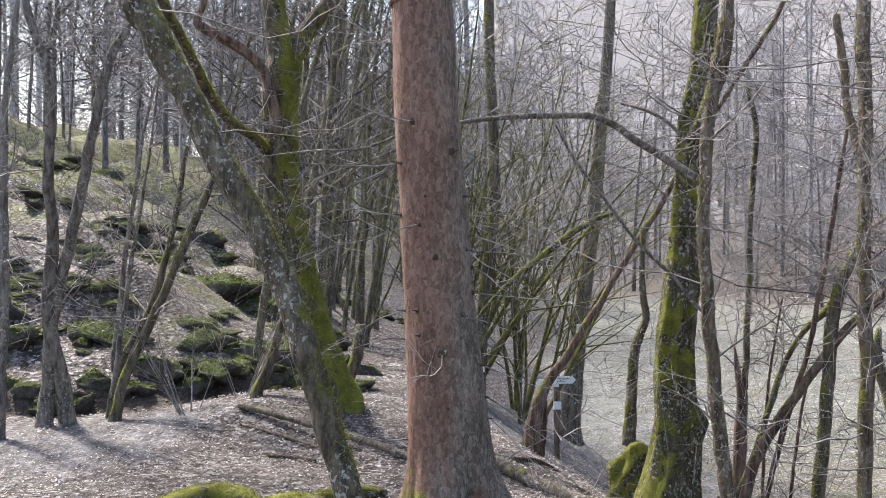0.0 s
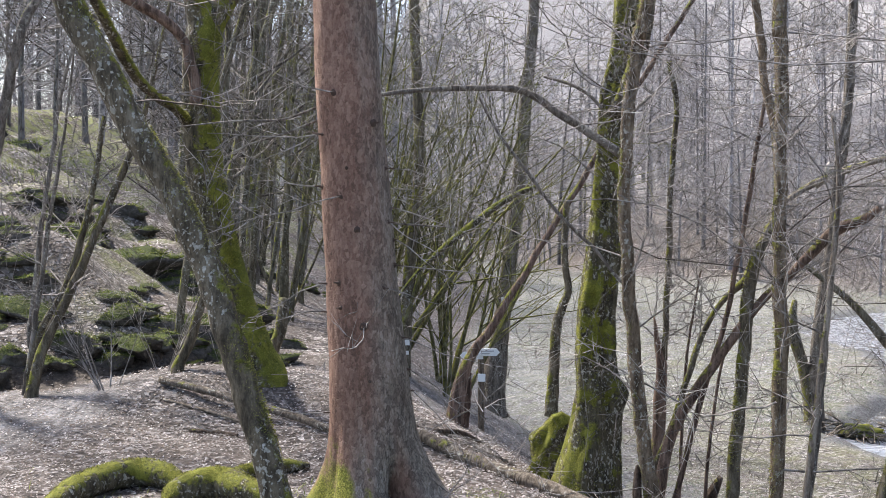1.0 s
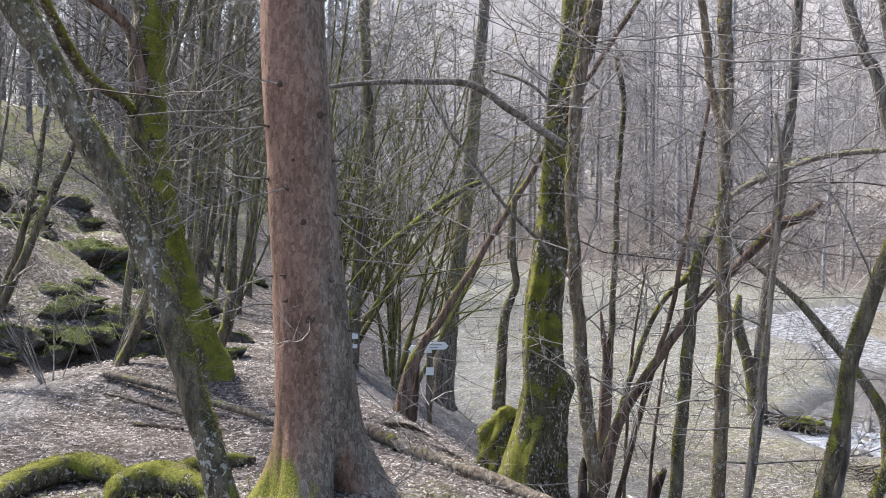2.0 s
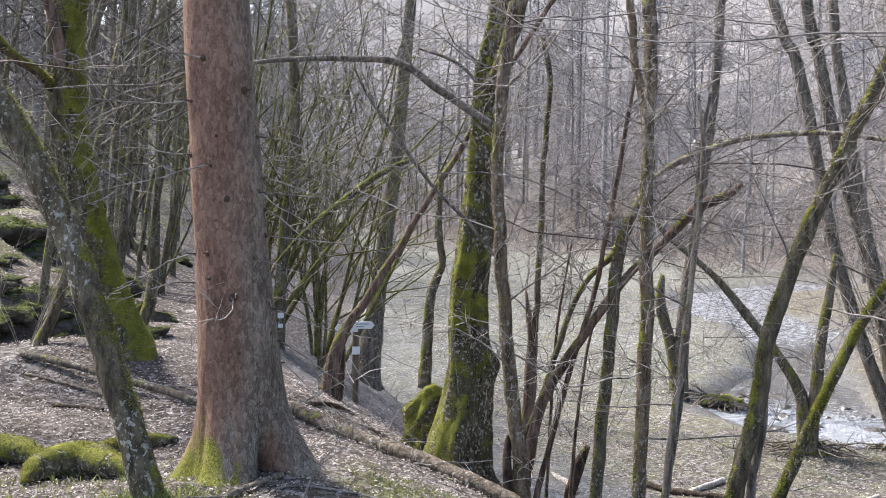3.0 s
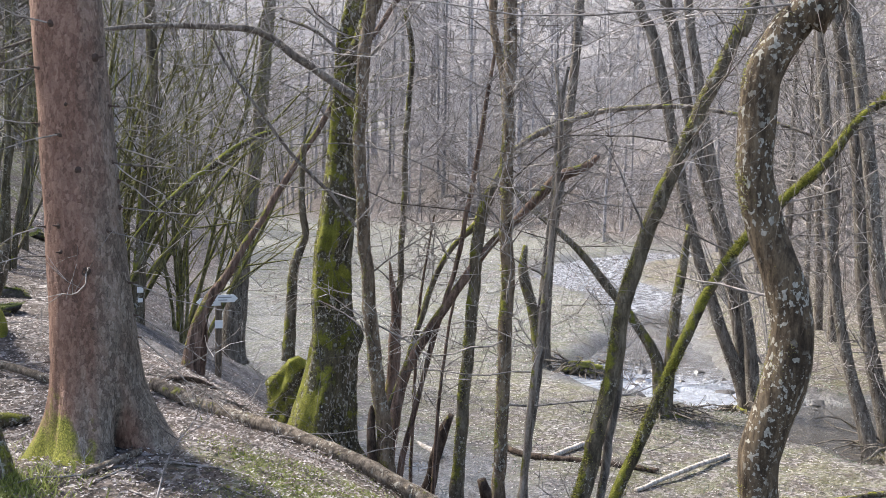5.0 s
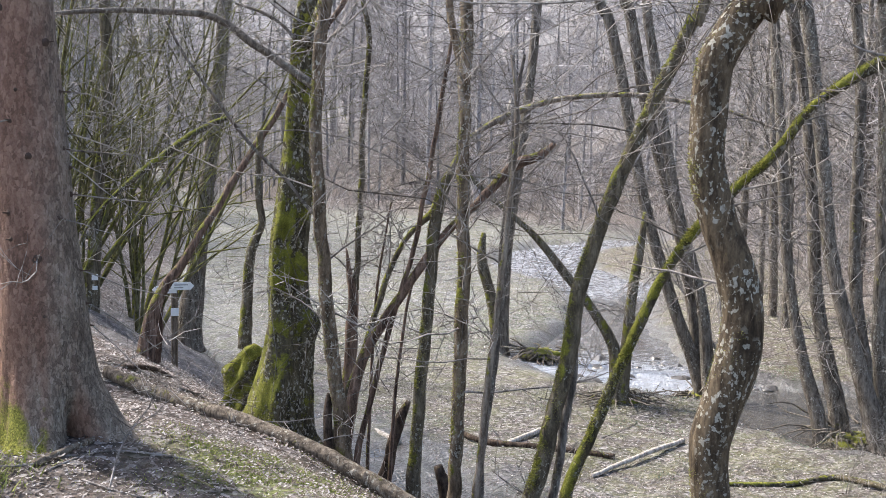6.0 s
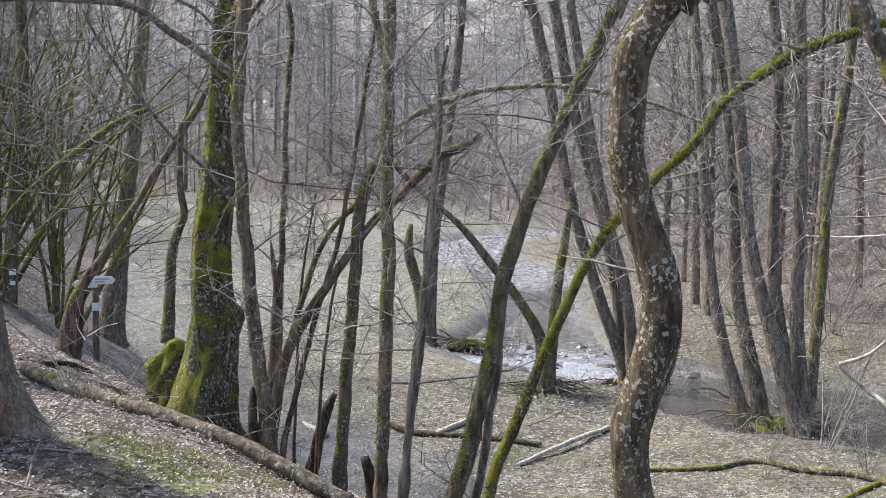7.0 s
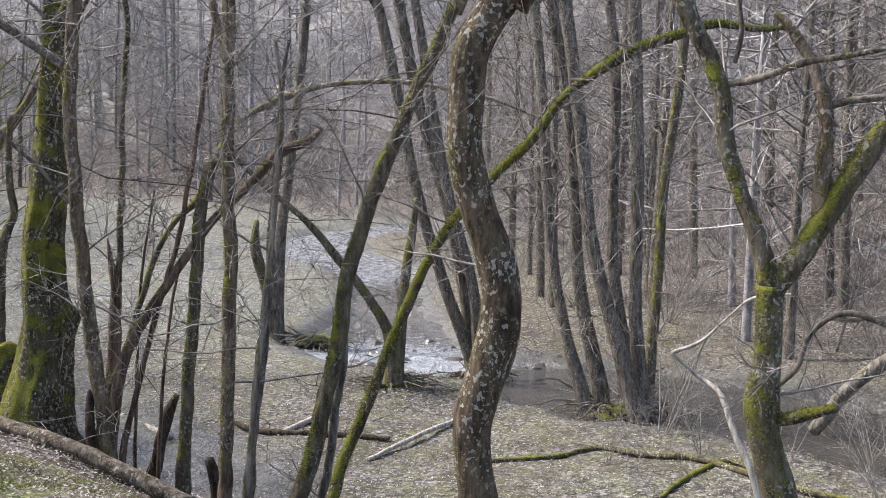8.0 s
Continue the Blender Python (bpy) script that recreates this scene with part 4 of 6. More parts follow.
lichen_pole = stem_tree("lichen_pole_tree", "straight slender tree with lichen and moss flecks", BARK_LICHEN, [(2.63, 6.86, 3.08, 0.043), (2.63, 6.85, 2.86, 0.043), (2.64, 6.85, 2.50, 0.043), (2.64, 6.85, 1.94, 0.041), (2.64, 6.85, 1.39, 0.043), (2.65, 6.85, 0.94, 0.045), (2.64, 6.85, 0.34, 0.045), (2.62, 6.86, -0.42, 0.046)], [("stem", None, [(2.55, 7.10, 3.12, 0.025), (2.58, 7.09, 2.86, 0.027), (2.60, 7.03, 2.51, 0.027), (2.64, 6.96, 2.19, 0.028), (2.65, 6.90, 1.98, 0.026)])], sides=20, rough=0.12, up=3.5, twigs=16, seed=20, step=0.035)
stem_tree("grey_dead_stem", "grey dead stem with a broken top", BARK_GREY, [(3.08, 6.89, 2.29, 0.010), (3.04, 6.90, 2.03, 0.015), (3.02, 6.91, 1.65, 0.028), (2.99, 6.92, 1.20, 0.028), (2.96, 6.94, 0.62, 0.028), (2.92, 6.96, 0.04, 0.028), (2.86, 6.98, -0.48, 0.029)], sides=14, rough=0.1, twigs=5, seed=21)
diagonal = stem_tree("diagonal_tree", "slanting tree with dark moss along its trunk", BARK_MOSSY, [(3.89, 5.90, 2.72, 0.038), (3.79, 5.96, 2.44, 0.039), (3.61, 6.06, 1.98, 0.044), (3.46, 6.15, 1.55, 0.047), (3.33, 6.21, 1.19, 0.048), (3.22, 6.27, 0.72, 0.051), (3.15, 6.30, 0.20, 0.053), (3.05, 6.35, -0.32, 0.056), (2.95, 6.39, -0.71, 0.058)], [("stem", BARK_GREY, rooted([(3.26, 6.36, 0.63, 0.022), (3.24, 6.37, 0.18, 0.029), (3.19, 6.39, -0.27, 0.029), (3.13, 6.42, -0.74, 0.033)]))], sides=22, rough=0.12, up=3.0, twigs=12, seed=22, step=0.035)
moss_pole = stem_tree("moss_covered_pole", "slanting thin trunk thickly covered in bright moss", BARK_HEAVY, [(5.23, 4.51, 2.32, 0.012), (5.03, 4.58, 2.30, 0.017), (4.79, 4.67, 2.32, 0.022), (4.57, 4.75, 2.25, 0.028), (4.27, 4.88, 2.12, 0.035), (3.96, 4.99, 1.89, 0.025), (3.80, 5.11, 1.62, 0.028), (3.63, 5.23, 1.42, 0.026), (3.44, 5.35, 1.15, 0.028), (3.28, 5.45, 0.81, 0.030), (3.11, 5.54, 0.34, 0.032), (2.94, 5.62, -0.16, 0.035), (2.84, 5.67, -0.48, 0.038)], sides=18, rough=0.2, twigs=8, seed=23, twig_len=0.7, step=0.03)
bent = stem_tree("bent_tree", "S-bent tree with lichen-blotched bark and moss on one edge", BARK_BENT, [(3.08, 4.03, 2.47, 0.073), (2.99, 4.09, 2.32, 0.074), (2.91, 4.15, 2.20, 0.080), (2.83, 4.20, 2.02, 0.082), (2.81, 4.21, 1.79, 0.079), (2.81, 4.21, 1.56, 0.081), (2.86, 4.18, 1.33, 0.081), (2.92, 4.14, 1.13, 0.087), (2.96, 4.11, 0.92, 0.095), (2.94, 4.12, 0.68, 0.100), (2.89, 4.16, 0.47, 0.094), (2.86, 4.18, 0.31, 0.090), (2.87, 4.18, 0.12, 0.090), (2.89, 4.16, -0.07, 0.092)], sides=36, rough=0.09, up=3.0, twigs=10, seed=24, step=0.03)
forked = stem_tree("forked_tree", "forked mossy tree with sawn-off limb and dark twigs", BARK_MOSSY, [(4.01, 3.47, 0.98, 0.066), (4.01, 3.47, 0.88, 0.062), (4.01, 3.47, 0.63, 0.062), (4.00, 3.48, 0.46, 0.082), (4.01, 3.47, 0.28, 0.074), (4.06, 3.41, -0.00, 0.080)], [
    ("limb", None, [(4.01, 3.47, 0.97, 0.054), (3.97, 3.51, 1.17, 0.044), (3.91, 3.57, 1.38, 0.040), (3.85, 3.64, 1.66, 0.045), (3.83, 3.66, 1.89, 0.040), (3.75, 3.74, 2.13, 0.043), (3.68, 3.80, 2.33, 0.043), (3.62, 3.85, 2.53, 0.039)]), ("sawn_limb", None, [(4.01, 3.47, 0.94, 0.048), (4.09, 3.38, 1.12, 0.053), (4.18, 3.27, 1.37, 0.054), (4.26, 3.17, 1.61, 0.051), (4.31, 3.11, 1.71, 0.045)]), ("limb", BARK_LICHEN, [(4.14, 3.32, 1.26, 0.034), (4.14, 3.32, 1.44, 0.039), (4.14, 3.31, 1.77, 0.034), (4.10, 3.36, 1.97, 0.028), (4.04, 3.43, 2.13, 0.025), (3.99, 3.49, 2.21, 0.013)]), ("branch", BARK_ALDER, [(3.85, 3.64, 1.89, 0.016), (3.87, 3.47, 1.91, 0.016), (3.92, 3.27, 1.97, 0.015), (3.96, 3.07, 1.99, 0.013), (4.09, 2.90, 2.03, 0.010)]), ("branch", BARK_ALDER, [(4.14, 3.32, 1.79, 0.017), (4.21, 3.23, 1.82, 0.017), (4.34, 3.07, 1.84, 0.015)]), ("mossy_stub", BARK_HEAVY, [(4.04, 3.44, 0.35, 0.028), (4.04, 3.28, 0.41, 0.027), (4.05, 3.11, 0.48, 0.019)]), ("branch", BARK_ALDER, [(4.11, 3.51, 0.48, 0.010), (4.17, 3.44, 0.59, 0.012), (4.21, 3.39, 0.76, 0.012), (4.30, 3.28, 0.86, 0.015), (4.42, 3.12, 0.81, 0.012)]), ("branch", BARK_ALDER, [(3.87, 3.61, 1.99, 0.012), (3.89, 3.60, 2.12, 0.012), (3.88, 3.61, 2.27, 0.011), (3.88, 3.60, 2.42, 0.009)])],
    sides=30, rough=0.12, twigs=14, seed=25, step=0.03, twig_len=0.6)
stem_tree("rotten_snag", "short rotten snag leaning over the puddle", STUMP_WOOD, [(2.73, 8.28, -0.37, 0.021), (2.68, 8.30, -0.49, 0.043), (2.61, 8.32, -0.78, 0.047), (2.52, 8.35, -1.12, 0.060)], sides=14, rough=0.25, category="snag")
stem_tree("stump", "small broken stump with a mossy foot", STUMP_WOOD, [(2.75, 7.54, -0.70, 0.036), (2.78, 7.53, -0.82, 0.048), (2.80, 7.52, -0.97, 0.057)], sides=14, rough=0.25, category="stump")
stem_tree("stream_tree", "bent mossy stem growing from a root islet in the stream", BARK_MOSSY, [(5.38, 14.56, 1.55, 0.029), (5.82, 14.40, 1.08, 0.037), (6.40, 14.16, 0.55, 0.048), (6.83, 13.96, -0.01, 0.063), (7.20, 13.78, -0.53, 0.067), (7.45, 13.65, -1.01, 0.083), (7.51, 13.62, -1.46, 0.108)], [("stem", BARK_MOSSY, rooted([(7.80, 13.46, 0.89, 0.032), (7.74, 13.49, 0.33, 0.063), (7.66, 13.54, -0.32, 0.072), (7.63, 13.55, -0.89, 0.080), (7.59, 13.57, -1.42, 0.095)]))], sides=14, rough=0.14, twigs=12, seed=27)
for key, ctrl in enumerate(([(7.75, 15.18, 4.33, 0.091), (7.95, 15.08, 3.83, 0.097), (8.15, 14.98, 2.98, 0.100), (8.52, 14.78, 1.00, 0.103), (8.91, 14.54, -0.49, 0.108), (9.23, 14.35, -1.47, 0.122), (9.34, 14.28, -1.92, 0.146)], [(8.23, 15.16, 4.37, 0.100), (8.35, 15.10, 3.86, 0.105), (8.64, 14.94, 2.31, 0.108), (9.12, 14.65, 0.38, 0.112), (9.41, 14.47, -1.41, 0.128), (9.46, 14.44, -1.96, 0.145)], [(8.34, 14.65, 4.32, 0.081), (8.46, 14.58, 3.31, 0.088), (8.83, 14.36, 1.01, 0.095), (9.18, 14.14, -0.46, 0.102), (9.31, 14.06, -1.70, 0.126)])):
    stem_tree("alder_tree", "slanting grey alder trunk on the stream bank", BARK_ALDER, [(x, y, z, 0.85 * r) for x, y, z, r in ctrl], sides=16, up=5, twigs=16, seed=30 + key, twig_len=1.3, group="alders by the rapids")
for key, ctrl in enumerate(([(8.78, 12.25, 4.04, 0.079), (8.85, 12.20, 3.60, 0.083), (8.98, 12.10, 2.09, 0.086), (9.08, 12.03, 0.56, 0.089), (9.24, 11.91, -0.68, 0.091), (9.48, 11.72, -1.77, 0.129)], [(9.08, 12.28, 4.08, 0.086), (9.15, 12.23, 3.62, 0.090), (9.33, 12.09, 2.48, 0.094), (9.44, 12.01, 1.33, 0.101), (9.54, 11.93, -0.23, 0.107), (9.80, 11.73, -1.73, 0.152)], [(8.97, 11.87, 4.01, 0.096), (9.06, 11.79, 3.57, 0.101), (9.28, 11.63, 1.72, 0.108), (9.40, 11.53, 0.43, 0.113), (9.66, 11.32, -0.78, 0.121), (9.91, 11.10, -1.89, 0.177)], [(9.95, 11.99, 4.12, 0.082), (9.97, 11.97, 3.66, 0.086), (10.06, 11.90, 2.51, 0.089), (10.08, 11.88, 0.15, 0.096), (10.28, 11.71, -1.53, 0.136)], [(9.90, 11.38, 4.04, 0.093), (9.91, 11.37, 3.59, 0.093), (9.99, 11.30, 1.35, 0.100), (10.01, 11.28, -0.64, 0.110), (10.14, 11.17, -2.00, 0.166)])):
    stem_tree("alder_tree", "grey alder trunk of a clump beside the stream pool", BARK_ALDER, [(x, y, z, 0.82 * r) for x, y, z, r in ctrl], sides=16, up=5, twigs=20, seed=40 + key, twig_len=1.4, group="alders by the pool")
stem_tree("crooked_tree", "crooked thin mossy tree on the far stream bank", BARK_MOSSY, [(11.70, 12.45, 4.19, 0.061), (11.76, 12.39, 3.36, 0.070), (11.71, 12.45, 2.35, 0.074), (11.60, 12.55, 1.07, 0.074), (11.57, 12.58, -0.23, 0.079), (11.51, 12.63, -1.63, 0.096)], sides=12, up=3, twigs=20, seed=48, twig_len=1.2)
stem_tree("bank_tree", "grey tree on the stream bank above a heap of driftwood", BARK_ALDER, [(8.23, 18.27, 4.78, 0.082), (8.15, 18.31, 3.19, 0.082), (7.94, 18.39, 1.17, 0.090), (7.80, 18.46, -0.06, 0.107), (7.74, 18.48, -1.30, 0.140)], [("stub", BARK_MOSSY, rooted([(7.41, 18.61, 0.25, 0.041), (7.38, 18.62, -0.26, 0.098), (7.54, 18.56, -0.88, 0.104), (7.67, 18.51, -1.50, 0.137)]))], sides=14, up=5, twigs=18, seed=49, twig_len=1.5)
stem_tree("tagged_tree", "straight mossy tree with two small white trail tags", BARK_MOSSY, [(0.59, 14.01, 4.53, 0.065), (0.60, 14.01, 3.97, 0.065), (0.65, 14.01, 2.92, 0.068), (0.64, 14.01, 2.00, 0.071), (0.54, 14.01, 1.14, 0.071), (0.47, 14.02, -0.00, 0.084), (0.45, 14.02, -0.58, 0.110)], sides=16, up=5, twigs=24, seed=50, twig_len=1.2)
stem_tree("path_tree", "dark tree beside the path with a white trail mark", BARK_ALDER, [(2.87, 18.81, 5.66, 0.091), (2.74, 18.83, 3.93, 0.108), (2.57, 18.86, 1.99, 0.124), (2.40, 18.88, 0.62, 0.136), (2.28, 18.89, -0.37, 0.157), (2.19, 18.90, -1.08, 0.206)], sides=16, up=6, twigs=24, seed=51, twig_len=1.6)
stem_tree("hill_sapling", "thin crooked tree at the foot of the rocky slope", BARK_GREY, [(-3.42, 8.86, 3.80, 0.033), (-3.21, 8.94, 2.94, 0.039), (-3.26, 9.03, 2.26, 0.045), (-3.28, 9.23, 1.70, 0.051), (-3.38, 9.41, 1.02, 0.062), (-3.31, 9.65, 0.14, 0.078)], sides=12, up=2.5, twigs=16, seed=52)
stem_tree("hill_sapling", "thin crooked tree at the foot of the rocky slope", BARK_GREY, [(-2.60, 9.14, 3.54, 0.026), (-2.78, 9.08, 3.15, 0.042), (-2.94, 9.14, 2.50, 0.041), (-3.15, 9.28, 1.70, 0.049), (-3.35, 9.42, 1.02, 0.051), (-3.48, 9.59, 0.20, 0.068)], sides=12, up=1.0, twigs=16, seed=53)
stem_tree("hill_sapling", "thin slanting sapling with a mossy foot", BARK_MOSSY, [(-2.35, 10.03, 2.54, 0.021), (-2.50, 9.99, 1.61, 0.031), (-2.74, 10.03, 0.93, 0.035), (-2.95, 9.97, 0.52, 0.041), (-3.00, 9.96, 0.09, 0.053)], sides=10, twigs=12, seed=54)
for key, ctrl in enumerate(([(2.77, 7.44, 2.56, 0.010), (2.69, 7.47, 2.00, 0.016), (2.60, 7.50, 1.43, 0.018), (2.51, 7.53, 0.90, 0.019), (2.37, 7.57, 0.40, 0.020), (2.24, 7.61, -0.14, 0.022), (2.16, 7.63, -0.48, 0.024)], [(2.62, 7.81, 0.74, 0.008), (2.56, 7.83, 0.40, 0.011), (2.50, 7.84, -0.03, 0.013), (2.47, 7.86, -0.55, 0.015)], [(2.56, 8.25, 1.24, 0.007), (2.46, 8.27, 0.61, 0.011), (2.43, 8.28, 0.07, 0.013)])):
    stem_tree("thin_dead_stem", "thin reddish dead stem standing among the poles", BARK_RED, ctrl, sides=9, rough=0.1, twigs=4, seed=90 + key, twig_len=0.5, category="stem", group="thin dead stems")
stem_tree("pale_sapling", "thin pale sapling leaning on the bank", BARK_HOOK, [(2.77, 6.37, 2.23, 0.010), (2.80, 6.35, 1.77, 0.017), (2.72, 6.39, 0.67, 0.020), (2.65, 6.41, -0.06, 0.023), (2.62, 6.43, -0.46, 0.025)], sides=12, rough=0.12, twigs=5, seed=95, twig_len=0.6)
stem_tree("rotten_snag", "short dark splintered snag beside the lichen tree", STUMP_WOOD, [(1.86, 7.40, -0.07, 0.008), (1.86, 7.40, -0.12, 0.024), (1.86, 7.40, -0.24, 0.030), (1.87, 7.40, -0.42, 0.034)], sides=14, rough=0.25, category="snag")
for key, (ctrl, mat) in enumerate((([(-2.69, 10.05, 2.49, 0.012), (-2.82, 10.01, 1.66, 0.020), (-2.94, 9.97, 0.78, 0.026), (-3.02, 9.95, 0.16, 0.034)], BARK_GREY), ([(-3.55, 9.13, 3.68, 0.020), (-3.63, 9.10, 2.92, 0.030), (-3.65, 9.09, 2.12, 0.036), (-3.64, 9.10, 1.23, 0.040), (-3.67, 9.09, 0.67, 0.045), (-3.68, 9.08, 0.39, 0.05)], BARK_GREY), ([(-1.98, 10.01, 2.59, 0.022), (-2.12, 9.98, 2.17, 0.032), (-2.33, 9.93, 1.66, 0.036), (-2.61, 9.86, 0.99, 0.042), (-2.83, 9.80, 0.49, 0.046), (-2.92, 9.77, 0.14, 0.055)], BARK_MOSSY), ([(-2.79, 11.16, 3.79, 0.012), (-2.99, 11.10, 2.98, 0.018), (-3.11, 11.07, 2.23, 0.022), (-3.22, 11.04, 1.38, 0.026), (-3.29, 11.02, 0.70, 0.03)], BARK_GREY))):
    stem_tree("hill_sapling", "thin crooked sapling on the leafy slope", mat, ctrl, sides=10, rough=0.12, up=1.0, twigs=12, seed=110 + key, twig_len=0.9)
stem_tree("hill_stump", "mossy leaning stump at the foot of the slope", BARK_MOSSY, [(-1.48, 10.09, 0.95, 0.036), (-1.58, 10.08, 0.57, 0.045), (-1.69, 10.06, 0.31, 0.053)], sides=12, category="stump")
stem_tree("hill_stump", "mossy leaning stump at the foot of the slope", BARK_MOSSY, [(-0.85, 11.47, 0.81, 0.053), (-0.90, 11.46, 0.48, 0.063), (-1.00, 11.46, 0.19, 0.067)], sides=12, category="stump")


def lying(name, label, material, ctrl, twigs=0, seed=1, category="log", sink=0.05, straight=False):
    """A log or branch that rests on the ground."""
    c = [(x, y, height(x, y) + r * (1 - sink), r) for x, y, z, r in ctrl]
    if straight:
        n = len(c) - 1
        c = [tuple(c[0][k] + (c[-1][k] - c[0][k]) * i / n + (0.02 if k == 2 and 0 < i < n else 0) for k in range(4)) for i in range(n + 1)]
    ob = empty(name, c[0][0], c[0][1], c[0][2], label, category)
    tube_part("wood", c, material, ob, 14, 0.16, step=0.05)
    if twigs:
        rng = random.Random(seed)
        bundles = []
        for i in range(twigs):
            lines = []
            p = rng.choice(c)
            grow(rng, p[:3], Vector((rng.uniform(-1, 1), rng.uniform(-1, 1), rng.uniform(0.0, 0.22))), rng.uniform(0.3, 0.8), 0.006, 0, lines, 0.25, 0.0, (4, 3))
            bundles.append(lines)
        branch_parts("branch", bundles, TWIG, ob)
    return ob


lying("fallen_pole", "bare fallen pole lying on the leaves", BARK_LOG, [(-1.80, 9.73, 0.28, 0.032), (-1.36, 9.30, 0.25, 0.033), (-0.99, 8.95, 0.18, 0.035), (-0.59, 8.58, 0.14, 0.033), (-0.18, 8.10, 0.12, 0.031)], 2, 60, straight=True)
lying("fallen_log", "fallen grey log down the leafy bank", BARK_LOG, [(0.40, 7.85, 0, 0.046), (0.69, 7.42, 0, 0.048), (0.97, 7.02, 0, 0.047), (1.22, 6.70, 0, 0.048), (1.50, 6.36, 0, 0.049), (1.80, 6.05, 0, 0.050), (2.05, 5.80, 0, 0.050)], 6, 61, sink=-0.15)
root_a = lying("mossy_root_log", "rotten log covered in bright moss", BARK_HEAVY, [(-1.72, 5.92, 0.08, 0.040), (-1.64, 6.38, 0.08, 0.078), (-1.42, 6.71, 0.08, 0.086), (-1.17, 6.59, 0.08, 0.072), (-1.04, 6.40, 0.08, 0.018)])
root_b = lying("mossy_root_log", "rotten log covered in bright moss", BARK_HEAVY, [(-1.09, 6.01, 0.08, 0.015), (-1.04, 6.20, 0.08, 0.080), (-0.82, 6.27, 0.08, 0.092), (-0.62, 6.10, 0.08, 0.070), (-0.50, 5.98, 0.08, 0.02)])
root_c = lying("mossy_root_log", "thin mossy root by the spruce", BARK_HEAVY, [(-0.91, 6.53, 0.08, 0.020), (-0.77, 6.85, 0.08, 0.046), (-0.54, 7.06, 0.08, 0.048), (-0.37, 7.15, 0.08, 0.018)])
lying("fallen_branch", "crooked branch with mossy patches lying on the valley floor", BARK_TWIN, [(6.85, 10.00, -1.70, 0.026), (7.66, 9.93, -1.70, 0.032), (8.26, 9.85, -1.70, 0.035), (8.43, 9.15, -1.70, 0.036), (8.65, 8.67, -1.70, 0.035), (8.65, 7.83, -1.70, 0.038)], 10, 62)
lying("fallen_branch", "crooked branch with mossy patches lying on the valley floor", BARK_TWIN, [(7.49, 7.93, -1.65, 0.020), (8.19, 8.27, -1.65, 0.029), (8.82, 8.33, -1.65, 0.031), (8.77, 7.87, -1.65, 0.034), (8.73, 7.17, -1.65, 0.037), (9.12, 6.62, -1.65, 0.037)], 10, 63)
lying("fallen_pole", "pale bare pole lying on the valley floor", BARK_PALE, [(5.65, 10.70, -1.72, 0.025), (6.34, 10.98, -1.72, 0.029), (7.33, 11.54, -1.72, 0.032)], 2, 64, straight=True)
lying("fallen_log", "dark rotten log on the valley floor", STUMP_WOOD, [(4.80, 12.78, -1.78, 0.028), (4.98, 12.25, -1.78, 0.038), (5.51, 11.79, -1.78, 0.038), (6.25, 11.29, -1.78, 0.032)], 4, 65)
lying("fallen_pole", "short pale pole on the valley floor", BARK_PALE, [(5.20, 12.09, -1.70, 0.031), (5.83, 12.48, -1.70, 0.036)])
lying("fallen_log", "pale log lying across the puddle", BARK_PALE, [(3.69, 13.99, -1.70, 0.037), (3.96, 12.54, -1.70, 0.041)])
pole = empty("leaning_pole", 0.6, 12.5, height(0.2, 12.5), "thin mossy pole leaning through the thicket", "pole")
tube_part("pole", rooted([(0.36, 12.52, 0.74, 0.015), (0.61, 12.51, 1.07, 0.023), (1.11, 12.48, 1.51, 0.042), (1.62, 12.42, 1.88, 0.035), (1.93, 12.38, 2.01, 0.023)][::-1]), BARK_HEAVY, pole, 10, 0.2)
dead = empty("dead_branch", 5.97, 5.3, height(5.97, 5.3), "pale bare dead branch sticking up from the bank", "branch")
tube_part("stem", rooted([(5.75, 5.97, 0.10, 0.013), (5.88, 5.85, -0.05, 0.015), (5.94, 5.65, -0.17, 0.021), (5.94, 5.50, -0.43, 0.023), (5.97, 5.32, -0.74, 0.023)]), BARK_PALE, dead, 10, 0.1)
tube_part("side_branch", [(5.75, 5.97, 0.10, 0.017), (5.90, 5.83, 0.20, 0.013), (6.04, 5.69, 0.40, 0.008), (6.15, 5.57, 0.54, 0.011), (6.32, 5.38, 0.58, 0.008)], BARK_PALE, dead, 8, 0.1)


# ---- moss ----
def on_ground(ctrl, sink=0.05):
    return [(x, y, height(x, y) + r * (1 - sink), r) for x, y, z, r in ctrl]


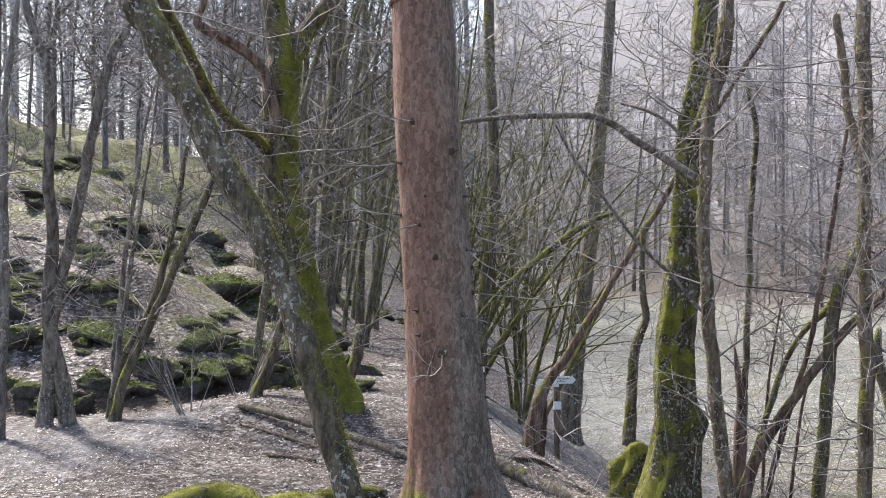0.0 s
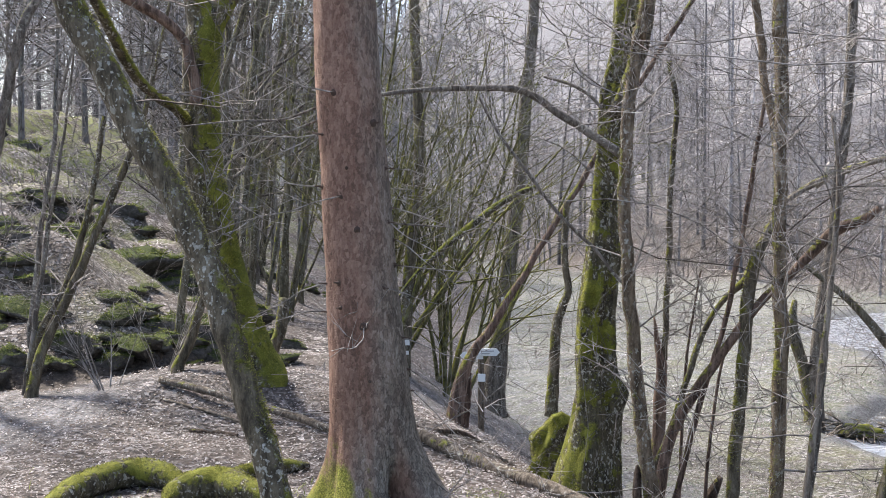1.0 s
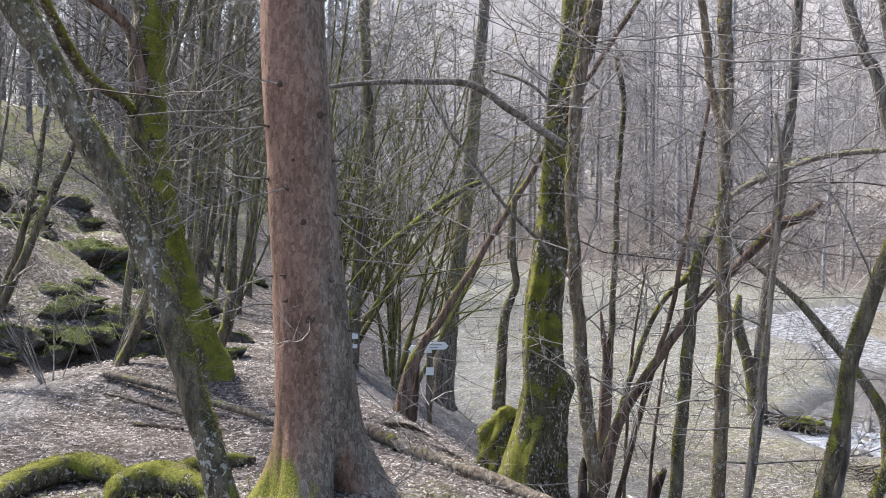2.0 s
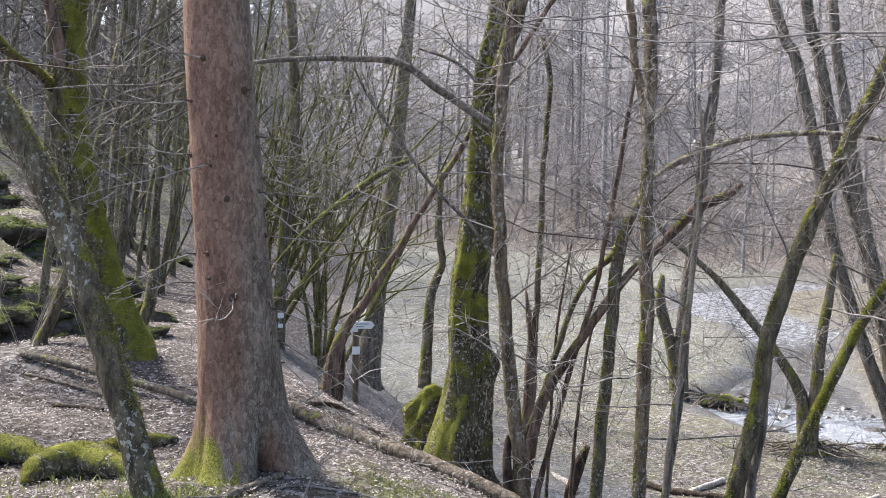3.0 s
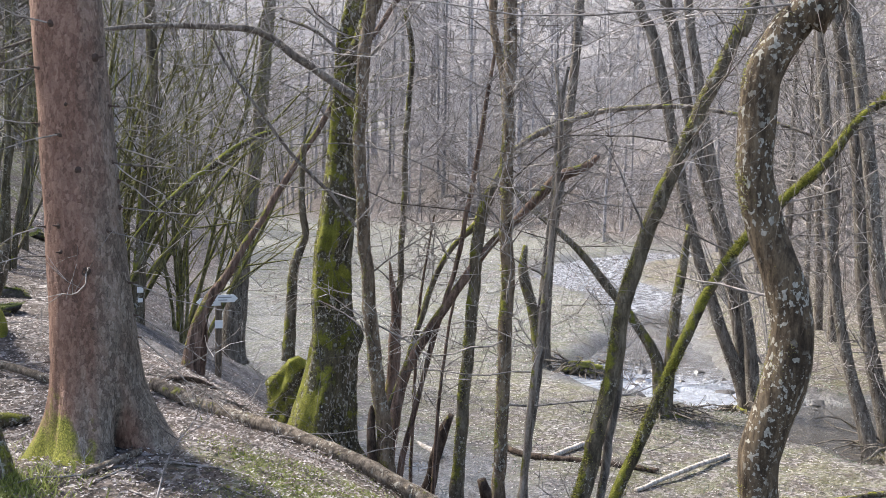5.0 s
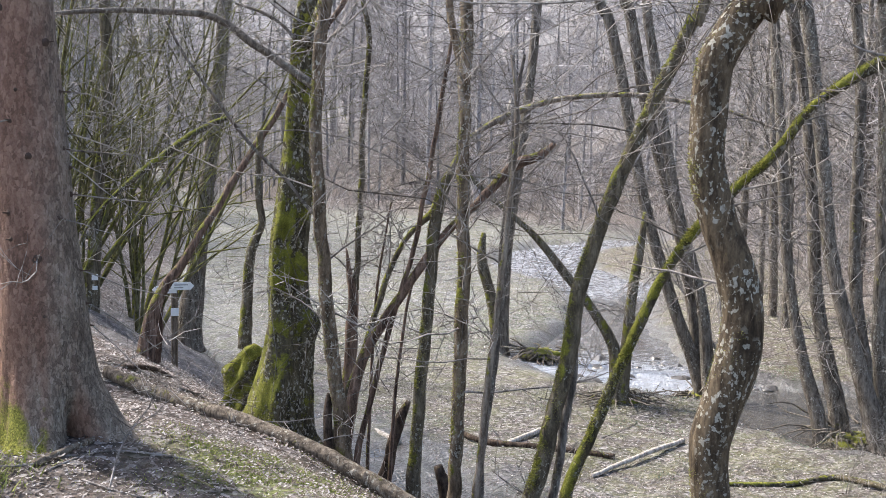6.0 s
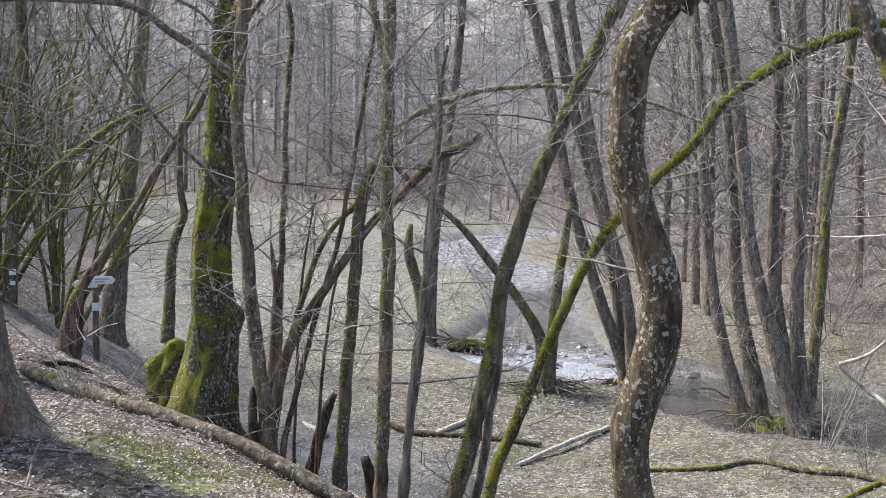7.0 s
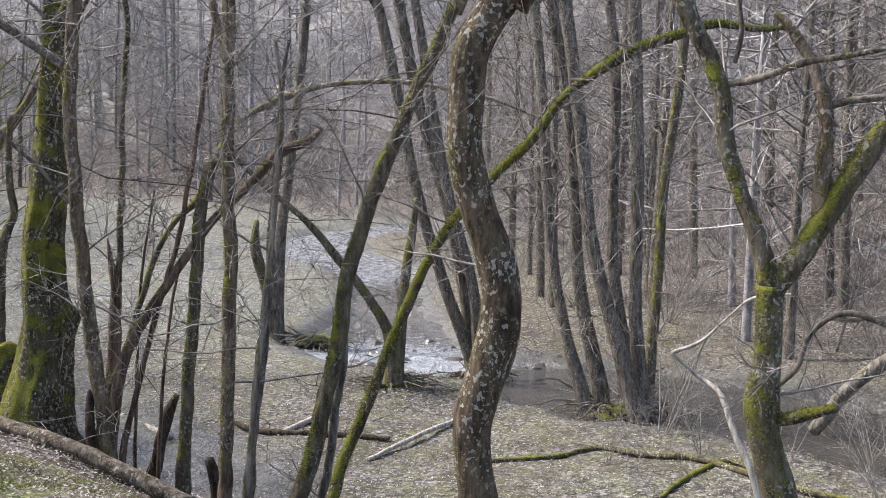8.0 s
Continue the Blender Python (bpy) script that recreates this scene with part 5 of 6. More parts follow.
moss_fuzz(mossy, rooted([(1.94, 8.11, 3.16, 0.088), (1.91, 8.11, 2.87, 0.091), (1.84, 8.13, 2.45, 0.099), (1.83, 8.13, 2.11, 0.100), (1.80, 8.14, 1.77, 0.104), (1.77, 8.15, 1.34, 0.123), (1.72, 8.15, 0.91, 0.142), (1.72, 8.15, 0.48, 0.150), (1.72, 8.15, 0.13, 0.169), (1.68, 8.16, -0.22, 0.198), (1.64, 8.17, -0.53, 0.229)], flare=1.2), 20000, -0.02, 1, 0.007, (-0.5, -0.5, 0.3), big_lobes)
moss_fuzz(moss_pole, [(5.23, 4.51, 2.32, 0.012), (5.03, 4.58, 2.30, 0.017), (4.79, 4.67, 2.32, 0.022), (4.57, 4.75, 2.25, 0.028), (4.27, 4.88, 2.12, 0.035), (3.96, 4.99, 1.89, 0.025), (3.80, 5.11, 1.62, 0.028), (3.63, 5.23, 1.42, 0.026), (3.44, 5.35, 1.15, 0.028), (3.28, 5.45, 0.81, 0.030), (3.11, 5.54, 0.34, 0.032), (2.94, 5.62, -0.16, 0.035), (2.84, 5.67, -0.48, 0.038)], 15000, 0.2, 2, 0.008, (-0.3, -0.2, 0.9))
moss_fuzz(bent, [(3.08, 4.03, 2.47, 0.073), (2.99, 4.09, 2.32, 0.074), (2.91, 4.15, 2.20, 0.080), (2.83, 4.20, 2.02, 0.082), (2.81, 4.21, 1.79, 0.079), (2.81, 4.21, 1.56, 0.081), (2.86, 4.18, 1.33, 0.081), (2.92, 4.14, 1.13, 0.087), (2.96, 4.11, 0.92, 0.095), (2.94, 4.12, 0.68, 0.100), (2.89, 4.16, 0.47, 0.094), (2.86, 4.18, 0.31, 0.090), (2.87, 4.18, 0.12, 0.090), (2.89, 4.16, -0.07, 0.092)], 7000, -0.32, 3, 0.008, (-1.0, 0.25, 0.25))
moss_fuzz(forked, [(4.01, 3.47, 0.98, 0.066), (4.01, 3.47, 0.88, 0.062), (4.01, 3.47, 0.63, 0.062), (4.00, 3.48, 0.46, 0.082), (4.01, 3.47, 0.28, 0.074), (4.06, 3.41, -0.00, 0.080)], 4500, 0.0, 4, 0.007)
moss_fuzz(forked, [(4.01, 3.47, 0.94, 0.048), (4.09, 3.38, 1.12, 0.053), (4.18, 3.27, 1.37, 0.054), (4.26, 3.17, 1.61, 0.051), (4.31, 3.11, 1.71, 0.045)], 4000, 0.05, 5, 0.007, (-0.5, -0.3, 0.8))
moss_fuzz(forked, [(4.04, 3.44, 0.35, 0.028), (4.04, 3.28, 0.41, 0.027), (4.05, 3.11, 0.48, 0.019)], 1600, 0.3, 6, 0.007, (0, 0, 1))
moss_fuzz(leaning, [(-1.63, 5.57, 3.01, 0.075), (-1.55, 5.54, 2.86, 0.074), (-1.29, 5.50, 2.37, 0.072), (-1.09, 5.49, 2.00, 0.071), (-0.92, 5.47, 1.70, 0.070), (-0.76, 5.45, 1.34, 0.071), (-0.63, 5.36, 0.98, 0.067), (-0.53, 5.32, 0.67, 0.067), (-0.44, 5.28, 0.40, 0.069)], 8000, 0.0, 7, 0.007, (0.5, -0.2, 0.8))
moss_fuzz(twin, [(-1.39, 9.70, 3.46, 0.086), (-1.41, 9.70, 3.23, 0.156), (-1.44, 9.69, 2.81, 0.157), (-1.42, 9.70, 2.16, 0.161), (-1.32, 9.71, 1.61, 0.148), (-1.17, 9.73, 1.00, 0.146), (-1.00, 9.75, 0.45, 0.180), (-0.93, 9.76, 0.24, 0.214)], 16000, 0.2, 8, 0.009, (0.7, -0.4, 0.35))
moss_fuzz(twin, [(-1.53, 9.58, 2.45, 0.049), (-1.59, 9.37, 2.54, 0.041), (-1.71, 8.84, 2.63, 0.039), (-1.80, 8.41, 2.80, 0.042), (-1.87, 7.98, 3.07, 0.038), (-1.97, 7.65, 3.34, 0.036), (-2.03, 7.43, 3.52, 0.032)], 7000, 0.15, 9, 0.008, (0.3, 0, 1))
moss_fuzz(mossy_stump, [(1.66, 8.98, 0.0, 0.05), (1.63, 8.98, -0.05, 0.10), (1.55, 9.00, -0.18, 0.125), (1.50, 9.01, -0.42, 0.135)], 3000, 0.0, 10, 0.006, lobes=stump_lobes)
moss_fuzz(diagonal, [(3.89, 5.90, 2.72, 0.038), (3.79, 5.96, 2.44, 0.039), (3.61, 6.06, 1.98, 0.044), (3.46, 6.15, 1.55, 0.047), (3.33, 6.21, 1.19, 0.048), (3.22, 6.27, 0.72, 0.051), (3.15, 6.30, 0.20, 0.053), (3.05, 6.35, -0.32, 0.056), (2.95, 6.39, -0.71, 0.058)], 6000, -0.12, 11, 0.008, (-0.8, 0.0, 0.5))
moss_fuzz(broken, [(2.76, 7.45, 1.48, 0.026), (2.71, 7.46, 1.37, 0.041), (2.65, 7.48, 1.04, 0.046), (2.64, 7.49, 0.72, 0.043), (2.60, 7.50, 0.23, 0.045), (2.57, 7.51, -0.27, 0.046), (2.55, 7.52, -0.62, 0.050)], 3000, 0.05, 12, 0.008)
moss_fuzz(lichen_pole, [(2.63, 6.86, 3.08, 0.043), (2.63, 6.85, 2.86, 0.043), (2.64, 6.85, 2.50, 0.043), (2.64, 6.85, 1.94, 0.041), (2.64, 6.85, 1.39, 0.043), (2.65, 6.85, 0.94, 0.045), (2.64, 6.85, 0.34, 0.045), (2.62, 6.86, -0.42, 0.046)], 1500, -0.1, 13, 0.011)
moss_fuzz(lichen, [(1.91, 7.40, 3.15, 0.041), (1.86, 7.41, 2.92, 0.044), (1.81, 7.42, 2.57, 0.046), (1.78, 7.42, 2.18, 0.045), (1.77, 7.43, 1.75, 0.043), (1.79, 7.42, 1.25, 0.045), (1.83, 7.41, 0.73, 0.046), (1.89, 7.40, 0.18, 0.051), (1.96, 7.38, -0.34, 0.055), (1.98, 7.38, -0.62, 0.062)], 1500, -0.1, 14, 0.011)
moss_fuzz(root_a, on_ground([(-1.72, 5.92, 0.08, 0.040), (-1.64, 6.38, 0.08, 0.078), (-1.42, 6.71, 0.08, 0.086), (-1.17, 6.59, 0.08, 0.072), (-1.04, 6.40, 0.08, 0.018)]), 9000, 0.4, 15, 0.005, (0, 0, 1))
moss_fuzz(root_b, on_ground([(-1.09, 6.01, 0.08, 0.015), (-1.04, 6.20, 0.08, 0.080), (-0.82, 6.27, 0.08, 0.092), (-0.62, 6.10, 0.08, 0.070), (-0.50, 5.98, 0.08, 0.02)]), 9000, 0.4, 16, 0.005, (0, 0, 1))
moss_fuzz(root_c, on_ground([(-0.91, 6.53, 0.08, 0.020), (-0.77, 6.85, 0.08, 0.046), (-0.54, 7.06, 0.08, 0.048), (-0.37, 7.15, 0.08, 0.018)]), 5000, 0.4, 17, 0.005, (0, 0, 1))
moss_fuzz(spruce, [(0.045, 5.72, 0.45, 0.222), (0.06, 5.74, 0.2, 0.235), (0.065, 5.74, 0.02, 0.25)], 7000, -0.2, 18, 0.006, (-0.9, -0.45, 0.1), spruce_lobes)


# ---- long sprays of bare twigs ----
def sprays(tree, ctrl, count, seed, low, length=(1.2, 2.6), mat=None):
    """Long drooping branches with fine twigs, from the upper part of a stem."""
    rng = random.Random(seed)
    line = [p for p in spline(ctrl, 0.1) if p[2] > low]
    bundles = []
    for i in range(count):
        p = rng.choice(line)
        a = rng.uniform(0, 6.28)
        out = []
        grow(rng, p[:3], (math.cos(a), math.sin(a), rng.uniform(-0.15, 0.6)), rng.uniform(*length), 0.0065, 0, out, 0.3, -0.01, (11, 4), 0.75, 0.3, 0.002, (9, 4, 3))
        bundles.append(out)
    branch_parts("branch", bundles[::3], mat or TWIG_MID, tree)
    branch_parts("branch", [b for i, b in enumerate(bundles) if i % 3], mat or TWIG, tree)


def taller(ctrl, up):
    (x0, y0, z0, r0), (x1, y1, z1, r1) = ctrl[0], ctrl[1]
    d = (Vector((x0 - x1, y0 - y1, z0 - z1)).normalized() + Vector((0, 0, 0.5))).normalized() * up
    return [(x0 + d.x, y0 + d.y, z0 + d.z, r0 * 0.55)] + list(ctrl)


sprays(mossy, taller([(1.94, 8.11, 3.16, 0.088), (1.91, 8.11, 2.87, 0.091), (1.84, 8.13, 2.45, 0.099), (1.83, 8.13, 2.11, 0.100), (1.80, 8.14, 1.77, 0.104), (1.77, 8.15, 1.34, 0.123), (1.72, 8.15, 0.91, 0.142), (1.72, 8.15, 0.48, 0.150), (1.72, 8.15, 0.13, 0.169), (1.68, 8.16, -0.22, 0.198), (1.64, 8.17, -0.53, 0.229)], 3), 18, 71, 1.6)
sprays(lichen, taller([(1.91, 7.40, 3.15, 0.041), (1.86, 7.41, 2.92, 0.044), (1.81, 7.42, 2.57, 0.046), (1.78, 7.42, 2.18, 0.045), (1.77, 7.43, 1.75, 0.043), (1.79, 7.42, 1.25, 0.045), (1.83, 7.41, 0.73, 0.046), (1.89, 7.40, 0.18, 0.051), (1.96, 7.38, -0.34, 0.055), (1.98, 7.38, -0.62, 0.062)], 3), 18, 72, 1.2)
sprays(lichen_pole, taller([(2.63, 6.86, 3.08, 0.043), (2.63, 6.85, 2.86, 0.043), (2.64, 6.85, 2.50, 0.043), (2.64, 6.85, 1.94, 0.041), (2.64, 6.85, 1.39, 0.043), (2.65, 6.85, 0.94, 0.045), (2.64, 6.85, 0.34, 0.045), (2.62, 6.86, -0.42, 0.046)], 3), 20, 73, 0.9)
sprays(diagonal, taller([(3.89, 5.90, 2.72, 0.038), (3.79, 5.96, 2.44, 0.039), (3.61, 6.06, 1.98, 0.044), (3.46, 6.15, 1.55, 0.047), (3.33, 6.21, 1.19, 0.048), (3.22, 6.27, 0.72, 0.051), (3.15, 6.30, 0.20, 0.053), (3.05, 6.35, -0.32, 0.056), (2.95, 6.39, -0.71, 0.058)], 3), 14, 74, 1.0)
sprays(twin, [(-1.42, 9.70, 3.06, 0.101), (-1.44, 9.69, 3.31, 0.116), (-1.47, 9.69, 3.60, 0.113), (-1.51, 9.68, 3.90, 0.105), (-1.57, 9.67, 4.40, 0.090)] + [(-1.41, 9.70, 3.03, 0.099), (-1.35, 9.71, 3.31, 0.113), (-1.22, 9.72, 3.51, 0.085), (-0.98, 9.75, 3.82, 0.071), (-0.63, 9.78, 4.28, 0.060)][::-1], 14, 75, 2.5)
sprays(leaning, taller([(-1.63, 5.57, 3.01, 0.075), (-1.55, 5.54, 2.86, 0.074), (-1.29, 5.50, 2.37, 0.072), (-1.09, 5.49, 2.00, 0.071), (-0.92, 5.47, 1.70, 0.070), (-0.76, 5.45, 1.34, 0.071), (-0.63, 5.36, 0.98, 0.067), (-0.53, 5.32, 0.67, 0.067), (-0.44, 5.28, 0.40, 0.069)], 2.5), 6, 76, 2.0)
sprays(bent, taller([(3.08, 4.03, 2.47, 0.073), (2.99, 4.09, 2.32, 0.074), (2.91, 4.15, 2.20, 0.080), (2.83, 4.20, 2.02, 0.082), (2.81, 4.21, 1.79, 0.079), (2.81, 4.21, 1.56, 0.081), (2.86, 4.18, 1.33, 0.081), (2.92, 4.14, 1.13, 0.087), (2.96, 4.11, 0.92, 0.095), (2.94, 4.12, 0.68, 0.100), (2.89, 4.16, 0.47, 0.094), (2.86, 4.18, 0.31, 0.090), (2.87, 4.18, 0.12, 0.090), (2.89, 4.16, -0.07, 0.092)], 2.5), 8, 77, 1.6)

lying("fallen_twig", "thin pale twig lying on the bank top", TWIG, [(-0.00, 5.12, 0.05, 0.004), (0.29, 5.34, 0.05, 0.005), (0.68, 5.30, 0.05, 0.005), (0.79, 5.14, 0.05, 0.004), (0.88, 4.88, 0.05, 0.003)], 3, 66, category="twig")
lying("fallen_twig", "dark dead stick lying by the spruce roots", BARK_LOG, [(-0.02, 5.22, 0.18, 0.016), (0.09, 5.32, 0.19, 0.019), (0.24, 5.47, 0.18, 0.017)], 1, 67, category="twig")
for key, (mat, ctrl) in enumerate(((BARK_LOG, [(-1.71, 9.35, 0, 0.012), (-1.34, 9.05, 0, 0.014), (-0.96, 8.60, 0, 0.011)]), (STUMP_WOOD, [(-1.35, 8.50, 0, 0.014), (-1.15, 8.35, 0, 0.017), (-0.95, 8.15, 0, 0.012)]), (STUMP_WOOD, [(0.52, 8.35, 0, 0.018), (0.74, 8.75, 0, 0.022), (0.95, 9.10, 0, 0.018)]), (BARK_ALDER, [(0.95, 8.55, 0, 0.010), (1.15, 8.60, 0, 0.012), (1.34, 8.32, 0, 0.009)]), (TWIG, [(0.18, 5.05, 0, 0.004), (0.29, 4.90, 0, 0.005), (0.42, 4.78, 0, 0.004)]), (BARK_HOOK, [(0.58, 5.06, 0, 0.008), (0.68, 4.97, 0, 0.009), (0.77, 4.88, 0, 0.007)]), (BARK_ALDER, [(0.38, 8.45, 0, 0.010), (0.63, 8.50, 0, 0.012), (0.92, 8.30, 0, 0.010), (0.98, 7.60, 0, 0.008)]), (BARK_ALDER, [(1.10, 7.35, 0, 0.012), (1.32, 7.05, 0, 0.014), (1.55, 6.75, 0, 0.010)]))):
    lying("fallen_stick", "dead stick lying among the fallen leaves", mat, ctrl, 3 if mat is BARK_ALDER else 1, 130 + key, category="stick", sink=-0.3)
leaner = empty("leaning_log", 8.6, 5.2, height(8.6, 5.2), "grey log with moss lying tilted over the stream bank", "log")
tube_part("wood", rooted([(7.25, 4.67, 0.46, 0.05), (7.13, 4.84, 0.28, 0.052), (7.06, 5.11, 0.08, 0.054), (6.98, 5.37, -0.18, 0.050), (6.91, 5.61, -0.55, 0.053)][::-1])[::-1], BARK_GREY, leaner, 14, 0.15)


# ---- signpost ----
def box(bm, x0, x1, y0, y1, z0, z1, bevel=0.004):
    ret = bmesh.ops.create_cube(bm, size=1.0)
    for v in ret["verts"]:
        v.co = Vector(((x0 + x1) / 2 + v.co.x * (x1 - x0), (y0 + y1) / 2 + v.co.y * (y1 - y0), (z0 + z1) / 2 + v.co.z * (z1 - z0)))
    bmesh.ops.bevel(bm, geom=list({e for v in ret["verts"] for e in v.link_edges}), offset=bevel, segments=1, affect="EDGES")


def part(name, bm, material, parent, label=""):
    me = bpy.data.meshes.new(name)
    bm.to_mesh(me)
    bm.free()
    me.materials.append(material)
    ob = new(name, me)
    ob.parent = parent
    if label:
        ob["label"] = label
    return ob


def signpost(x, y):
    g = height(x, y)
    ob = empty("signpost", x, y, g, "wooden trail signpost with white arrow boards", "signpost")
    bm = bmesh.new()
    box(bm, -0.035, 0.035, -0.035, 0.035, -0.2, 0.16 - g, 0.008)
    part("post", bm, POST_WOOD, ob)
    for name, x0, x1, z0, tip in (("arrow_board", -0.21, 0.02, 0.02 - g, -1), ("arrow_board", -0.04, 0.17, 0.06 - g, 1)):
        bm = bmesh.new()
        pts = [(x0, z0), (x1, z0), (x1, z0 + 0.085), (x0, z0 + 0.085)]
        if tip < 0:
            pts = pts[:3] + [(x0, z0 + 0.085), (x0 - 0.04, z0 + 0.042)]
        else:
            pts = [pts[0], pts[1], (x1 + 0.04, z0 + 0.042), pts[2], pts[3]]
        yy = -0.05 if tip < 0 else -0.075
        front = [bm.verts.new((a, yy, b)) for a, b in pts]
        back = [bm.verts.new((a, yy + 0.018, b)) for a, b in pts]
        bm.faces.new(front)
        bm.faces.new(back[::-1])
        for i in range(len(pts)):
            j = (i + 1) % len(pts)
            bm.faces.new((front[j], front[i], back[i], back[j]))
        bmesh.ops.recalc_face_normals(bm, faces=bm.faces)
        board = part(name, bm, SIGN_WHITE, ob, "weathered white arrow board")
        for row in range(2):
            bm = bmesh.new()
            box(bm, x0 + 0.03, x1 - 0.03 - 0.05 * row, yy - 0.004, yy - 0.001, z0 + 0.05 - 0.03 * row, z0 + 0.062 - 0.03 * row, 0.0005)
            part("lettering_bar", bm, SIGN_DARK, board)
    bm = bmesh.new()
    box(bm, -0.045, 0.045, -0.05, -0.037, -0.24 - g, -0.15 - g, 0.002)
    part("small_plate", bm, SIGN_WHITE, ob, "small white trail plate")


signpost(1.31, 12.6)


def tag(x, y, z, w, h, label):
    bm = bmesh.new()
    box(bm, -w / 2, w / 2, -0.006, 0.006, -h / 2, h / 2, 0.002)
    me = bpy.data.meshes.new("trail_tag")
    bm.to_mesh(me)
    bm.free()
    me.materials.append(SIGN_WHITE)
    ob = new("trail_tag", me)
    ob.location = (x, y, z)
    tagged(ob, label, "sign", "trail tags")


tag(0.49, 13.905, 0.07, 0.075, 0.07, "small white trail tag nailed to a tree")
tag(0.49, 13.905, -0.06, 0.06, 0.05, "small white trail tag nailed to a tree")
tag(2.33, 18.70, 0.25, 0.10, 0.14, "white trail mark on the dark tree")


# ---- rocks on the slope ----
def rock_mesh(seed):
    """A facetted boulder with rough faces."""
    rng = random.Random(seed)
    cuts = [(Vector((rng.gauss(0, 1), rng.gauss(0, 1), rng.gauss(0, 1))).normalized(), rng.uniform(0.45, 0.8)) for k in range(11)]
    bm = bmesh.new()
    bmesh.ops.create_icosphere(bm, subdivisions=3, radius=1.0)
    off = Vector((seed * 7.3, seed * 3.1, seed * 5.7))
    for v in bm.verts:
        p = v.co.copy()
        for n, d in cuts:
            over = p.dot(n) - d
            if over > 0:
                p -= n * over
        p *= 1 + 0.2 * noise.noise(v.co * 2.5 + off) + 0.14 * noise.noise(v.co * 6 + off) + 0.06 * noise.noise(v.co * 16 + off)
        step = (p.z * 3.2 + 0.4 * noise.noise(v.co * 1.3 + off)) % 1.0
        p *= 1 + 0.13 * (step - 0.5)
        v.co = Vector((p.x, p.y, p.z * 0.8))
    me = bpy.data.meshes.new("rock")
    bm.to_mesh(me)
    bm.free()
    me.shade_smooth()
    me.materials.append(ROCK)
    return me


def rock_moss(me, seed):
    """Tufts of moss over the upper faces of a boulder."""
    rng = np.random.default_rng(seed)
    co = np.array([v.co[:] for v in me.vertices])
    no = np.array([v.normal[:] for v in me.vertices])
    up = np.nonzero(no[:, 2] + 0.6 * lumps(co, 4.0) > 0.35)[0]
    i = rng.choice(up, 700)
    q = co[i] + rng.normal(0, 0.05, (700, 3))
    n = no[i] + rng.normal(0, 0.6, (700, 3))
    h = rng.uniform(0.03, 0.075, (700, 1))
    w = np.cross(n, rng.normal(size=(700, 3)))
    w = w / np.linalg.norm(w, axis=1)[:, None] * h * 0.35
    verts = np.stack([q - w, q + w, q + n * h], 1).reshape(-1, 3)
    out = bpy.data.meshes.new("moss")
    out.from_pydata(verts.tolist(), [], np.arange(2100).reshape(-1, 3).tolist())
    out.materials.append(ROCK_MOSS)
    return out


def mossed(ob, mosses):
    cap = new("moss", mosses[ob.data.name])
    cap.parent = ob
    cap["label"] = "dark green moss tufts"
    tagged(cap, kind="stuff")


